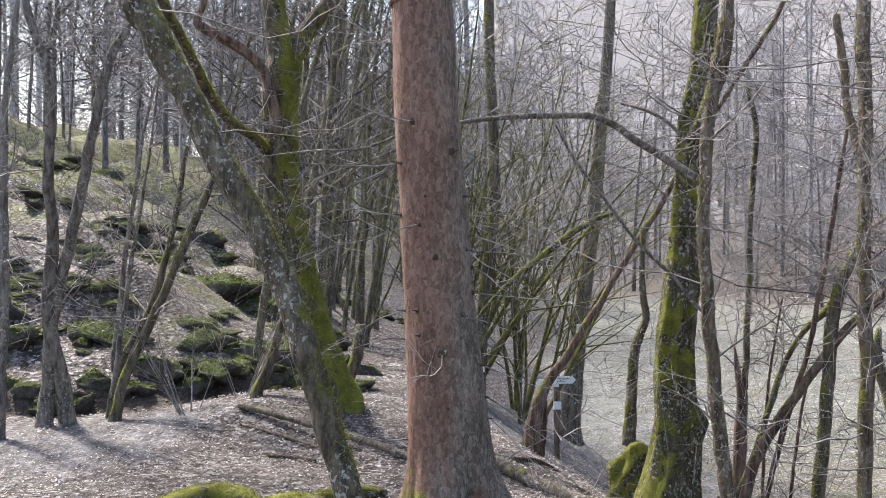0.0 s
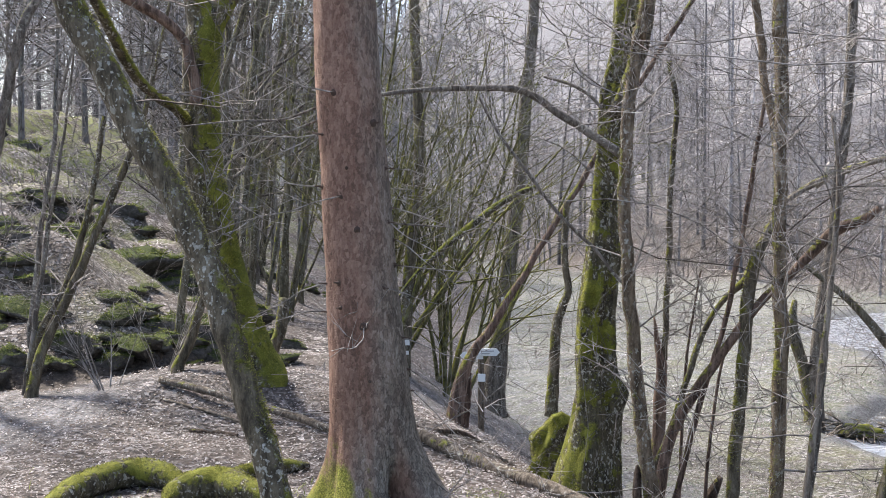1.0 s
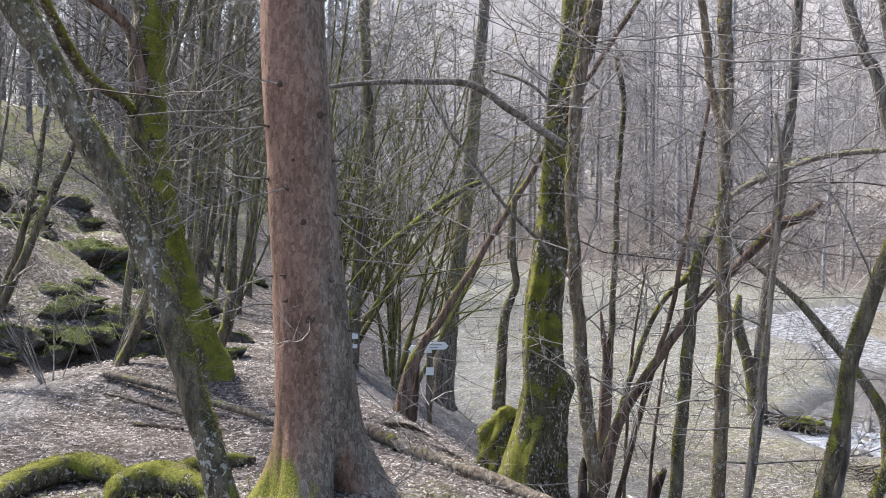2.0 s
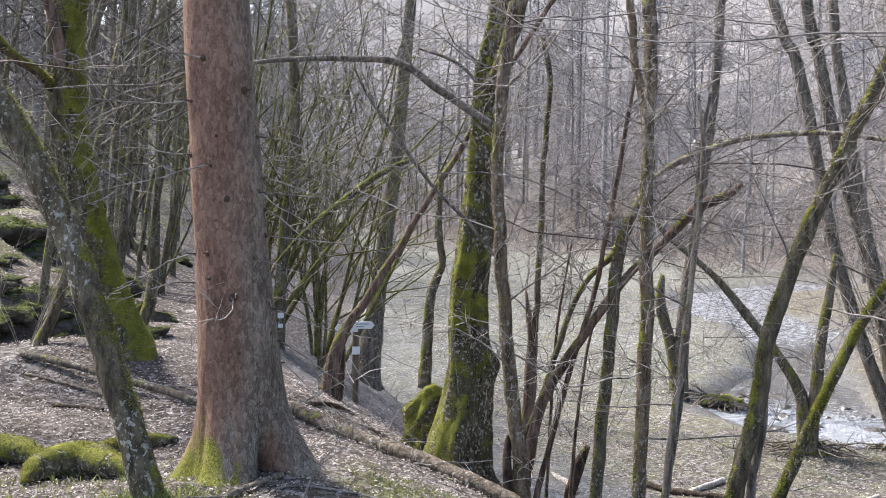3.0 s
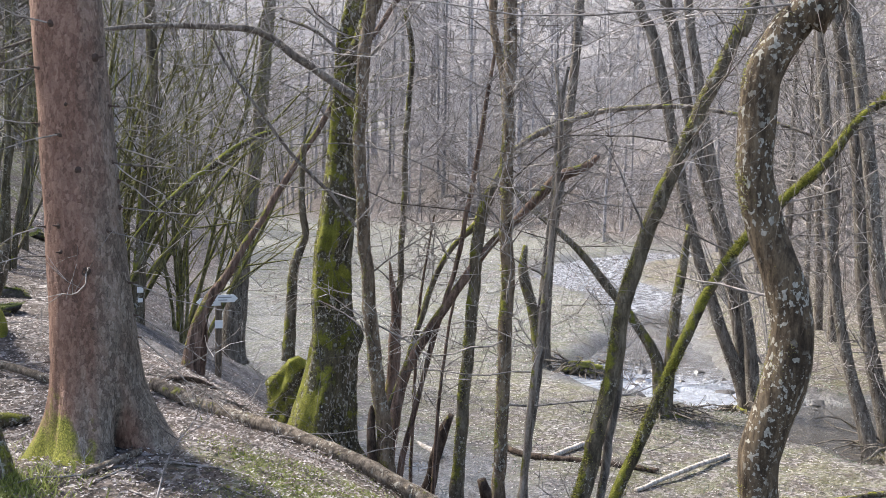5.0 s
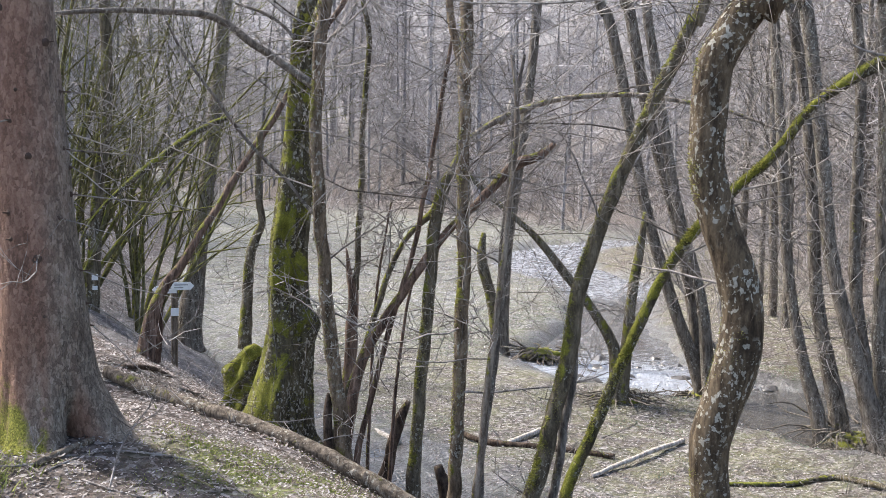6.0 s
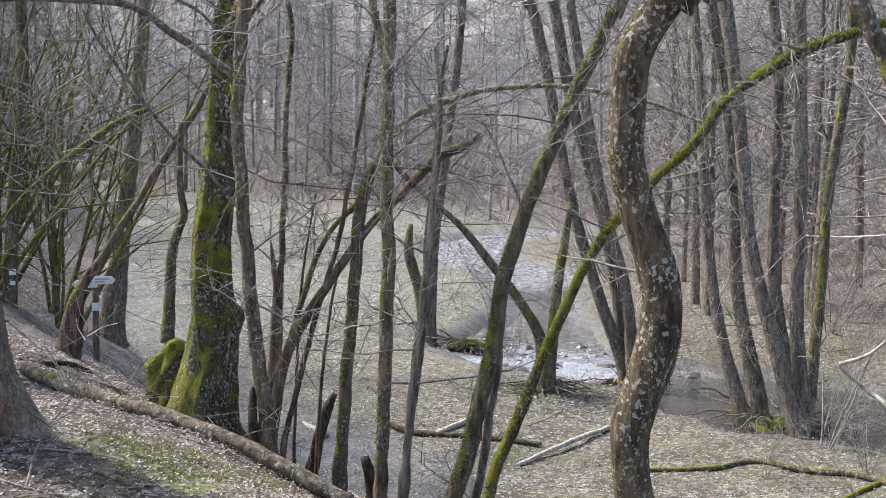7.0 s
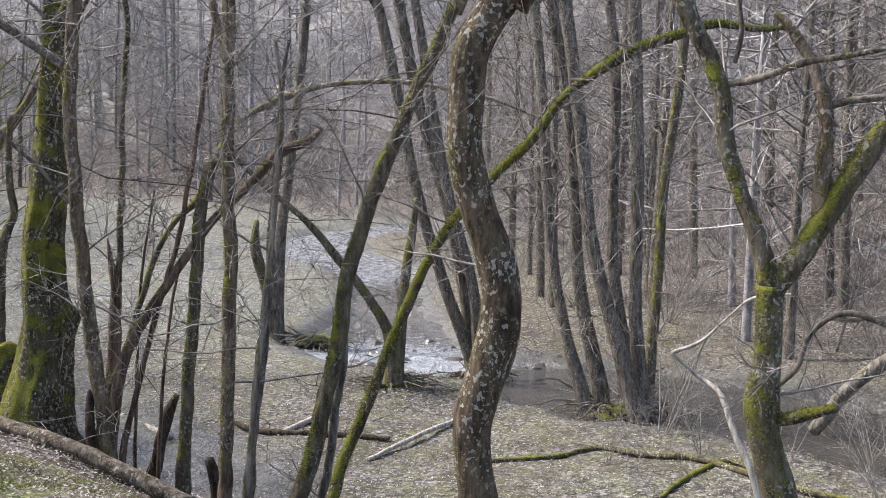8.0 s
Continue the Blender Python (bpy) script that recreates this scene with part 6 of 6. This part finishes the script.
def rocks():
    rng = random.Random(8)
    meshes = [rock_mesh(i) for i in range(7)]
    mosses = {me.name: rock_moss(me, 20 + i) for i, me in enumerate(meshes)}
    ledges = ((-2.65, 15.0, 0.72), (-3.6, 15.6, 0.61), (-3.5, 18.4, 0.65), (-3.95, 12.3, 0.26), (-4.44, 11.5, 0.61), (-7.8, 25.5, 0.6), (-4.7, 14.5, 0.32), (-5.4, 18.2, 0.35), (-9.0, 23.4, 0.7), (-6.6, 24.0, 0.5), (-2.15, 12.2, 0.67), (-2.94, 11.4, 0.34), (-2.3, 20.5, 0.45), (-4.9, 19.5, 0.58), (-4.6, 12.2, 0.3), (-5.2, 13.2, 0.32), (-1.5, 13.4, 0.4))
    for x0, y0, wide in ledges:
        for k in range(7):
            x, y = x0 + rng.gauss(0, 0.75) * wide, y0 + rng.gauss(0, 0.35) * wide
            size = wide * rng.uniform(0.35, 0.75) * (1.3 if k == 0 else 0.8)
            ob = new("boulder", rng.choice(meshes))
            ob.location = (x, y, height(x, y) + size * 0.05)
            ob.rotation_euler = (rng.uniform(-0.25, 0.25), rng.uniform(-0.2, 0.2), rng.uniform(-0.5, 0.5) + (3.14 if k % 2 else 0))
            ob.scale = (size * rng.uniform(1.2, 1.9), size * 0.9, size * rng.uniform(0.5, 0.75))
            tagged(ob, "dark mossy boulder of a ledge on the slope", "rock", "boulders on the slope")
            mossed(ob, mosses)
    for i in range(34):
        x = -6.5 + i * 0.165 + rng.uniform(-0.1, 0.1)
        y = float(np.interp(x, [-12, -6, -3, -1.6], [9.3, 10.0, 10.4, 11.6])) + rng.uniform(0.05, 0.55)
        size = rng.uniform(0.10, 0.24)
        ob = new("rock", rng.choice(meshes))
        ob.location = (x, y, height(x, y) + size * 0.05)
        ob.rotation_euler = (rng.uniform(-0.4, 0.4), rng.uniform(-0.4, 0.4), rng.uniform(0, 6.28))
        ob.scale = (size * 1.5, size, size * 0.8)
        tagged(ob, "dark mossy rock at the path's edge", "rock", "rocks on the slope")
        mossed(ob, mosses)
    n = 0
    while n < 130:
        x, y = rng.uniform(-9, 0.4), rng.uniform(10.2, 23)
        s = float(hill_side(np.array([x]), np.array([y]))[0])
        if s < 0.15 or s > 9:
            continue
        if math.sin(x * 1.1 + 0.5) + math.sin(s * 1.9 + x * 0.4) < -0.1:
            continue
        size = (0.06 + 0.2 * rng.random() ** 2.2) * (1.1 if 0.5 < s < 4 else 0.9)
        ob = new("rock", rng.choice(meshes))
        ob.location = (x, y, height(x, y) + size * 0.02)
        ob.rotation_euler = (rng.uniform(-0.3, 0.3), rng.uniform(-0.3, 0.3), rng.uniform(0, 6.28))
        ob.scale = (size * rng.uniform(1.0, 1.7), size * rng.uniform(0.8, 1.2), size * rng.uniform(0.4, 0.65))
        tagged(ob, "grey rock with dark green moss on the leafy slope", "rock", "rocks on the slope")
        if n % 4:
            mossed(ob, mosses)
        n += 1
    wet = []
    for me in meshes[:3]:
        wet.append(me.copy())
        wet[-1].materials[0] = WET_STONE
    for i in range(26):
        x, y = 9.5 + rng.uniform(-1.6, 1.6), 16.2 + rng.uniform(-1.6, 1.6)
        size = rng.uniform(0.07, 0.2)
        ob = new("stone", rng.choice(wet))
        ob.location = (x, y, WATER_Z - size * 0.25)
        ob.rotation_euler = (0, 0, rng.uniform(0, 6.28))
        ob.scale = (size * 1.5, size, size * 0.8)
        tagged(ob, "wet stone in the stream rapids", "stone", "stones in the rapids")


rocks()


def root_islet(x, y, z, r, seed, label):
    """A mound of earth and roots with drift sticks."""
    ob = empty("root_mound", x, y, z, label, "root mound")
    rng = random.Random(seed)
    bm = bmesh.new()
    bmesh.ops.create_icosphere(bm, subdivisions=4, radius=1.0)
    for v in bm.verts:
        n = v.co.normalized()
        k = 1 + 0.4 * noise.noise(n * 2 + Vector((seed, 0, 0))) + 0.2 * noise.noise(n * 6)
        v.co = Vector((n.x * r * k * 0.75, n.y * r * k * 0.6, n.z * r * 0.24 * k))
    part("mound", bm, BARK_TWIN, ob).data.shade_smooth()
    bundles = []
    for i in range(40):
        lines = []
        a = rng.uniform(0, 6.28)
        s = (x + math.cos(a) * r * 0.6, y + math.sin(a) * r * 0.5, z + r * rng.uniform(0.0, 0.35))
        grow(rng, s, Vector((math.cos(a), math.sin(a), rng.uniform(-0.4, 0.5))), r * rng.uniform(0.6, 1.6), 0.018, 0, lines, 0.3, -0.08, (2,))
        bundles.append(lines)
    branch_parts("root", bundles, BARK_ALDER, ob)


root_islet(7.6, 13.7, -1.85, 0.42, 3, "mossy root islet in the rapids")
root_islet(8.3, 18.0, -1.95, 0.5, 5, "heap of driftwood and roots on the stream bank")
root_islet(9.95, 11.5, -2.05, 0.62, 7, "mossy alder root bank by the pool")
root_islet(9.35, 14.3, -2.0, 0.4, 9, "mossy alder root foot by the rapids")


# ---- woods ----
def wood_tree(seed, tall, r, mat, twig_mat, kids, lean=0.05, least=0.005, bias=0.0):
    """A bare tree at the origin: trunk and a crown of branches."""
    rng = random.Random(seed)
    ob = empty("bare_tree", 0, 0, 0, "slim bare grey-brown tree of the wood", "tree", "bare trees of the wood")
    lx, ly = (bias + rng.uniform(-lean, lean)) * tall, rng.uniform(-lean, lean) * tall
    ctrl = [(lx * k ** 1.4 + 0.1 * rng.uniform(-1, 1) * k, ly * k ** 1.4 + 0.1 * rng.uniform(-1, 1) * k, tall * k, r * (1 - 0.8 * k)) for k in (1.0, 0.75, 0.5, 0.28, 0.1, 0.0)]
    ctrl.append((0, 0, -0.3, r * 1.2))
    tube_part("trunk", ctrl, mat, ob, 9, 0.05, step=0.35)
    lines = []
    line = spline(ctrl, 0.2)
    line = [p for p in line if p[2] > tall * 0.16]
    for i in range(kids):
        p = rng.choice(line)
        a = rng.uniform(0, 6.28)
        k = p[2] / tall
        grow(rng, p[:3], (math.cos(a), math.sin(a), rng.uniform(0.2, 1.0)), tall * rng.uniform(0.10, 0.26) * (1.15 - 0.6 * k), max(least * 1.3, min(0.024, p[3] * 0.45)), 0, lines, 0.2, 0.06, (4, 3), least=least, segs=(5, 3, 2))
    twig_mesh("crown", lines, twig_mat, ob)
    return ob


def shrub(seed, stems, tall, mat, label, fan=0.35, lean=(0, 0), kids=(6, 3), least=0.004, thick=0.022):
    rng = random.Random(seed)
    ob = empty("thicket_shrub", 0, 0, 0, label, "shrub", "thicket shrubs")
    bundles = []
    for i in range(stems):
        a = rng.uniform(0, 6.28)
        lines = []
        grow(rng, (0.12 * math.cos(a), 0.12 * math.sin(a), -0.1), (math.cos(a) * fan + lean[0], math.sin(a) * fan + lean[1], 1), tall * rng.uniform(0.6, 1.1), thick * rng.uniform(0.6, 1.2), 0, lines, 0.10, 0.02, kids, 0.7, 0.25, least, (6, 3, 2))
        bundles.append(lines)
    branch_parts("stem", bundles, mat, ob)
    return ob


def scatter(kinds, spots, turn=180):
    """Plant the first kinds at the first spots, then copies of them."""
    rng = random.Random(77)
    for i, (x, y, s) in enumerate(spots):
        m = pose(x, y, height(x, y), 0, 0, rng.uniform(-turn, turn))
        if i < len(kinds):
            ob = kinds[i]
            ob.matrix_basis = m
        else:
            ob = copy_thing(kinds[i % len(kinds)], m)
        ob.scale = (s, s, s)


def spots(seed, n, box4, test, gap, low=0.8, high=1.2):
    rng = random.Random(seed)
    out = []
    tries = 0
    while len(out) < n and tries < n * 60:
        tries += 1
        x, y = rng.uniform(box4[0], box4[1]), rng.uniform(box4[2], box4[3])
        if test(x, y) and all((x - a) ** 2 + (y - b) ** 2 > gap * gap for a, b, _ in out):
            out.append((x, y, rng.uniform(low, high)))
    return out


def left_of(line, x, y):
    if line is HILL_LINE:
        return float(hill_side(np.array([x]), np.array([y]))[0])
    if line is FAR_LINE:
        return float(far_side(np.array([x]), np.array([y]))[0])
    return float(seg_side(np.array([x]), np.array([y]), line)[0])


hill_kinds = [wood_tree(100 + i, 9 + i % 3 * 2, 0.042 + 0.012 * (i % 4), BARK_GREY, TWIG_MID, 30, 0.10, 0.0042) for i in range(6)]
scatter(hill_kinds, spots(1, 32, (-16, 2, 11, 34), lambda x, y: left_of(HILL_LINE, x, y) > 0.8 and (math.degrees(math.atan2(x, y)) > -9 or y > 29), 0.9))


def template(seed, tall, r, kids, least, lean=0.07):
    """Corners and faces of a bare far tree at the origin, as arrays."""
    rng = random.Random(seed)
    lines = []
    lx, ly = rng.uniform(-lean, lean) * tall, rng.uniform(-lean, lean) * tall
    trunk = [(lx * k * k, ly * k * k, tall * k - 0.4 * (k == 0), r * (1.1 - 0.85 * k)) for k in (0.0, 0.3, 0.55, 0.8, 1.0)]
    lines.append((0, trunk))
    line = [p for p in spline(trunk, 0.3) if p[2] > tall * 0.12]
    for i in range(kids):
        p = rng.choice(line)
        a = rng.uniform(0, 6.28)
        grow(rng, p[:3], (math.cos(a), math.sin(a), rng.uniform(-0.25, 0.8)), tall * rng.uniform(0.12, 0.32) * (1.15 - 0.6 * p[2] / tall), max(least * 1.3, min(0.03, p[3] * 0.4)), 0, lines, 0.2, 0.05, (4, 3), 0.9, 0.35, least, (4, 3, 2))
    verts, faces = [], []
    for depth, pts in lines:
        add_tube(verts, faces, np.array(pts), 5 if depth == 0 and pts is trunk else 3, cap=False)
    return np.array(verts), np.array(faces)


def tangle(seed, stems, tall, least):
    """Corners and faces of a low bush, as arrays."""
    rng = random.Random(seed)
    lines = []
    for i in range(stems):
        a = rng.uniform(0, 6.28)
        grow(rng, (0.2 * math.cos(a), 0.2 * math.sin(a), -0.1), (math.cos(a) * 0.8, math.sin(a) * 0.8, 1), tall * rng.uniform(0.6, 1.1), least * 1.8, 0, lines, 0.15, 0.0, (5, 4), 0.8, 0.4, least, (4, 3, 2))
    verts, faces = [], []
    for depth, pts in lines:
        add_tube(verts, faces, np.array(pts), 3, cap=False)
    return np.array(verts), np.array(faces)


def forest(name, label, material, kinds, places, seed):
    """All far trees of a wood, joined."""
    rng = random.Random(seed)
    vs, fs, n = [], [], 0
    for i, (x, y, s) in enumerate(places):
        v, f = kinds[i % len(kinds)]
        t = rng.uniform(0, 6.28)
        c, d = math.cos(t) * s, math.sin(t) * s
        vs.append(np.stack([v[:, 0] * c - v[:, 1] * d + x, v[:, 0] * d + v[:, 1] * c + y, v[:, 2] * s + height(x, y)], 1))
        fs.append(f + n)
        n += len(v)
    ob = fast_mesh(name, np.concatenate(vs), np.concatenate(fs), material)
    tagged(ob, label, "wood", kind="stuff")


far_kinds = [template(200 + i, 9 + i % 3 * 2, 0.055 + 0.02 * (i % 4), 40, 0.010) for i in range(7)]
forest("far_wood", "bare grey wood on the far valley side", TWIG_HAZE, far_kinds, spots(2, 165, (10, 62, -6, 105), lambda x, y: left_of(FAR_LINE, x, y) > -0.5 and math.degrees(math.atan2(x, y)) < 62, 1.4), 1)
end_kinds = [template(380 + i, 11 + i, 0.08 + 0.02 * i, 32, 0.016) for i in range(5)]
forest("hilltop_wood", "bare grey wood at the valley's end", TWIG_HAZE, end_kinds, spots(8, 115, (-30, 34, 34, 130), lambda x, y: (left_of(HILL_LINE, x, y) > 1 and (math.degrees(math.atan2(x, y)) > -6 or int(x * 7) % 4 != 3)) or left_of(FAR_LINE, x, y) > 1, 2.0, 0.9, 1.4), 2)
forest("crest_wood", "bare wood on the crest above the grassy slope", TWIG_HAZE, end_kinds, spots(18, 66, (-60, -5, 30, 90), lambda x, y: -27 < math.degrees(math.atan2(x, y)) < -7, 2.0, 0.8, 1.2), 4)
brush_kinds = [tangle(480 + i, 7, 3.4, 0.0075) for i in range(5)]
forest("low_brush", "tangle of pale bare brush on the valley sides", TWIG_HAZE, brush_kinds, spots(6, 270, (-14, 48, 6, 85), lambda x, y: (left_of(FAR_LINE, x, y) > (1.5 if y < 26 else -2.0) or (left_of(HILL_LINE, x, y) > 2 and y > 24 and math.degrees(math.atan2(x, y)) > -7) or (left_of(HILL_LINE, x, y) > 15 and y > 24)) and float(stream_edge(x, y)) > 0.7, 0.8, 0.7, 1.5), 3)
side_kinds = [wood_tree(300 + i, 10 + i, 0.10 + 0.02 * i, BARK_ALDER, TWIG, 46, 0.05, 0.007) for i in range(3)]
scatter(side_kinds, spots(3, 34, (12, 24, 8, 34), lambda x, y: left_of(FAR_LINE, x, y) > -1.5 and float(stream_edge(x, y)) > 0.7, 1.1))
pole_kinds = [wood_tree(350 + i, 6.5 + i * 0.6, 0.045 + 0.014 * (i % 4), BARK_OLIVE, TWIG_MID, 11, 0.12, 0.0026, 0.16) for i in range(6)]
scatter(pole_kinds, spots(7, 24, (-4.5, 1.2, 11, 24), lambda x, y: left_of(HILL_LINE, x, y) > 0.1 and -10 < math.degrees(math.atan2(x, y)), 0.4), 35)
green_kinds = [shrub(400 + i, 6, 4.4, TWIG_GREEN, "thicket of slender greenish stems", 0.32, (0.25, 0.0), (9, 3), 0.004, 0.034) for i in range(4)]
scatter(green_kinds, spots(4, 6, (-0.3, 1.6, 13.6, 18.5), lambda x, y: True, 0.45), 30)
grey_kinds = [shrub(450 + i, 4, 4.2, BARK_OLIVE, "thicket of thin grey stems", 0.5, (0.1, 0.0), (7, 4), 0.003, 0.028) for i in range(2)]
scatter(grey_kinds, spots(5, 2, (-4.5, 0.5, 11, 21), lambda x, y: left_of(HILL_LINE, x, y) > 0.4 and -9.5 < math.degrees(math.atan2(x, y)), 0.5))

pale_kinds = [shrub(520 + i, 7, 2.6, TWIG, "pale bare shrub with spreading twigs", 0.5, (-0.05, 0.0), (8, 4), 0.003, 0.014) for i in range(3)]
scatter(pale_kinds, [(-2.3, 9.95, 0.55), (-1.9, 10.3, 0.5), (9.2, 9.9, 0.9), (8.9, 8.8, 0.4), (8.0, 9.4, 0.35), (8.9, 6.2, 0.6), (9.6, 8.2, 0.5), (10.1, 7.4, 0.55), (9.9, 10.6, 0.6), (12.6, 9.8, 0.8), (12.9, 8.4, 0.9)])
far_bank = [shrub(540 + i, 8, 3.0, TWIG, "bare thorny brush on the far stream bank", 0.6, (0, 0), (8, 4), 0.004, 0.018) for i in range(3)]
scatter(far_bank, spots(9, 10, (11, 17, 10, 24), lambda x, y: left_of(STREAM, x, y) < 0 and float(stream_edge(x, y)) > 0.6 and left_of(FAR_LINE, x, y) < 3, 0.8, 0.6, 1.2))


# ---- litter, grass ----
def litter():
    """Fallen leaves strewn over the ground near the walk."""
    rng = np.random.default_rng(4)
    n = 320000
    r = np.concatenate([3.5 + 40 * rng.random(n - 70000) ** 1.4, 4.0 + 6 * rng.random(70000) ** 0.8])
    a = np.radians(rng.uniform(-28, 60, n))
    x, y = r * np.sin(a), r * np.cos(a)
    track, mud = np.abs(seg_side(x, y, TRACK)), np.abs(seg_side(x, y, WET_TRACK))
    track = track + 1.5 * smooth(-2.4, -1.8, x) * smooth(0.5, -0.1, x)
    keep = (stream_edge(x, y) > 0.25) & (rng.random(n) > 0.72 * smooth(1.2, 0.5, track)) & (rng.random(n) > 0.5 * smooth(0.6, 0.3, np.abs(hill_side(x, y) - 0.12) * 2)) & (rng.random(n) > 0.55 * smooth(0.8, 0.4, mud))
    open_field = smooth(2.5, 4.5, x) * smooth(12, 16, y) * smooth(3, 0, far_side(x, y))
    keep &= rng.random(n) > open_field * (0.15 + 0.4 * smooth(-0.3, 0.4, wob(x, y, 1.1, 4) + 0.5 * wob(x, y, 3.7, 2)))
    x, y, r = x[keep], y[keep], r[keep]
    n = len(x)
    z = gz(x, y) + 0.006 + 0.016 * rng.random(n)
    size = (0.008 + 0.012 * rng.random(n)) * (0.5 + 0.18 * smooth(5, 10, r) + 0.3 * smooth(12, 24, r) + 0.6 * smooth(24, 42, r))
    t = rng.uniform(0, 2 * np.pi, n)
    u = np.stack([np.cos(t), np.sin(t), rng.normal(0, 0.25, n)], 1)
    v = np.stack([-np.sin(t), np.cos(t), rng.normal(0, 0.25, n)], 1)
    c = np.stack([x, y, z], 1)
    s = size[:, None]
    curl = np.stack([np.zeros(n), np.zeros(n), size * rng.uniform(0.0, 0.5, n)], 1)
    verts = np.stack([c - u * s * 1.3 + curl, c - v * s * 0.75, c + u * s * 1.3 + curl, c + v * s * 0.75], 1).reshape(-1, 3)
    i = np.arange(n)[:, None] * 4
    faces = np.concatenate([i + [0, 1, 3], i + [1, 2, 3]], 0)
    ob = mesh_object("fallen_leaves", verts.tolist(), faces.tolist(), LEAF, flat=True)
    tagged(ob, "pale brown fallen leaves strewn over the ground", "leaves", kind="stuff")


litter()


def blades(name, label, material, x, y, tall, rng, wide=0.005):
    n = len(x)
    z = gz(x, y)
    t = rng.uniform(0, 2 * np.pi, n)
    w = wide * rng.uniform(0.7, 1.3, n)
    h = tall * rng.uniform(0.5, 1.2, n)
    d = np.stack([np.cos(t) * w, np.sin(t) * w, np.zeros(n)], 1)
    lean = np.stack([rng.normal(0, 0.6, n) * h, rng.normal(0, 0.6, n) * h, h], 1)
    c = np.stack([x, y, z - 0.01], 1)
    mid = c + lean * 0.5 + np.stack([np.zeros(n), np.zeros(n), h * 0.12], 1)
    verts = np.stack([c - d, c + d, mid + d * 0.8, mid - d * 0.8, c + lean], 1).reshape(-1, 3)
    i = np.arange(n)[:, None] * 5
    tri = np.concatenate([i + [0, 1, 2], i + [0, 2, 3], i + [3, 2, 4]], 0)
    ob = mesh_object(name, verts.tolist(), tri.tolist(), material, flat=True)
    tagged(ob, label, "grass", kind="stuff")


def grasses():
    rng = np.random.default_rng(6)
    for name, n, low, span, tall, wide in (("dry_grass", 9000, 8, 9, 0.06, 0.003), ("meadow_grass", 22000, 15, 45, 0.08, 0.006)):
        r = low + span * rng.random(n) ** 1.2
        a = np.radians(rng.uniform(4, 58, n))
        x, y = r * np.sin(a), r * np.cos(a)
        k = (x - np.interp(y, *CREST)) / (np.interp(y, *FOOT) - np.interp(y, *CREST))
        keep = (k > 0.9) & (stream_edge(x, y) > 0.4) & (seg_side(x, y, STREAM) > 0) & (far_side(x, y) < 3) & (np.abs(seg_side(x, y, WET_TRACK)) > 0.6) & (wob(x, y, 1.3, 6) + 0.5 * wob(x, y, 4.7, 1) > -0.1)
        blades(name, "pale dry grass of the valley meadow", STRAW, x[keep], y[keep], tall, rng, wide)
    n = 17000
    x, y = rng.normal(1.25, 0.45, n), rng.normal(5.3, 0.5, n)
    keep = (wob(x, y, 4.0, 2) + 0.6 * wob(x, y, 9.0, 5) > -0.25)
    blades("green_grass", "short green grass on the bank top", GRASS, x[keep], y[keep], 0.022, rng, 0.0028)
    n = 26000
    x, y = rng.uniform(-11, -2.0, n), rng.uniform(15, 30, n)
    side = hill_side(x, y)
    keep = (side > 5.5) & (side < 17) & (wob(x, y, 1.6, 3) + 0.6 * wob(x, y, 4.2, 1) > -0.35)
    blades("hill_grass", "yellow-green grass on the upper slope", GRASS, x[keep], y[keep], 0.06, rng, 0.009)
    n = 1300
    x, y = np.concatenate([rng.normal(-0.40, 0.16, n), rng.normal(-0.9, 0.5, n // 3)]), np.concatenate([rng.normal(5.15, 0.12, n), rng.normal(6.0, 0.4, n // 3)])
    blades("grass_tuft", "green grass tuft at the leaning tree's foot", GRASS, x, y, 0.065, rng, 0.0035)


grasses()


HERB = leaf_material("ground_herb", (0.0, (0.09, 0.125, 0.085)), (0.5, (0.2, 0.25, 0.19)), (1.0, (0.37, 0.43, 0.36)))


def herbs():
    """Low grey-green herbs in patches over the valley floor."""
    rng = np.random.default_rng(9)
    n = 60000
    x, y = rng.uniform(2.8, 12, n), rng.uniform(6.5, 24, n)
    k = (x - np.interp(y, *CREST)) / (np.interp(y, *FOOT) - np.interp(y, *CREST))
    keep = (k > 0.85) & (stream_edge(x, y) > 0.3) & (np.abs(seg_side(x, y, WET_TRACK)) > 0.5) & (wob(x, y, 0.9, 2) + 0.7 * wob(x, y, 2.9, 5) + 0.4 * wob(x, y, 7.1, 1) > 0.25 + 0.6 * rng.random(n))
    blades("ground_herbs", "low grey-green herbs between fallen leaves", HERB, x[keep], y[keep], 0.028, rng, 0.008)


herbs()
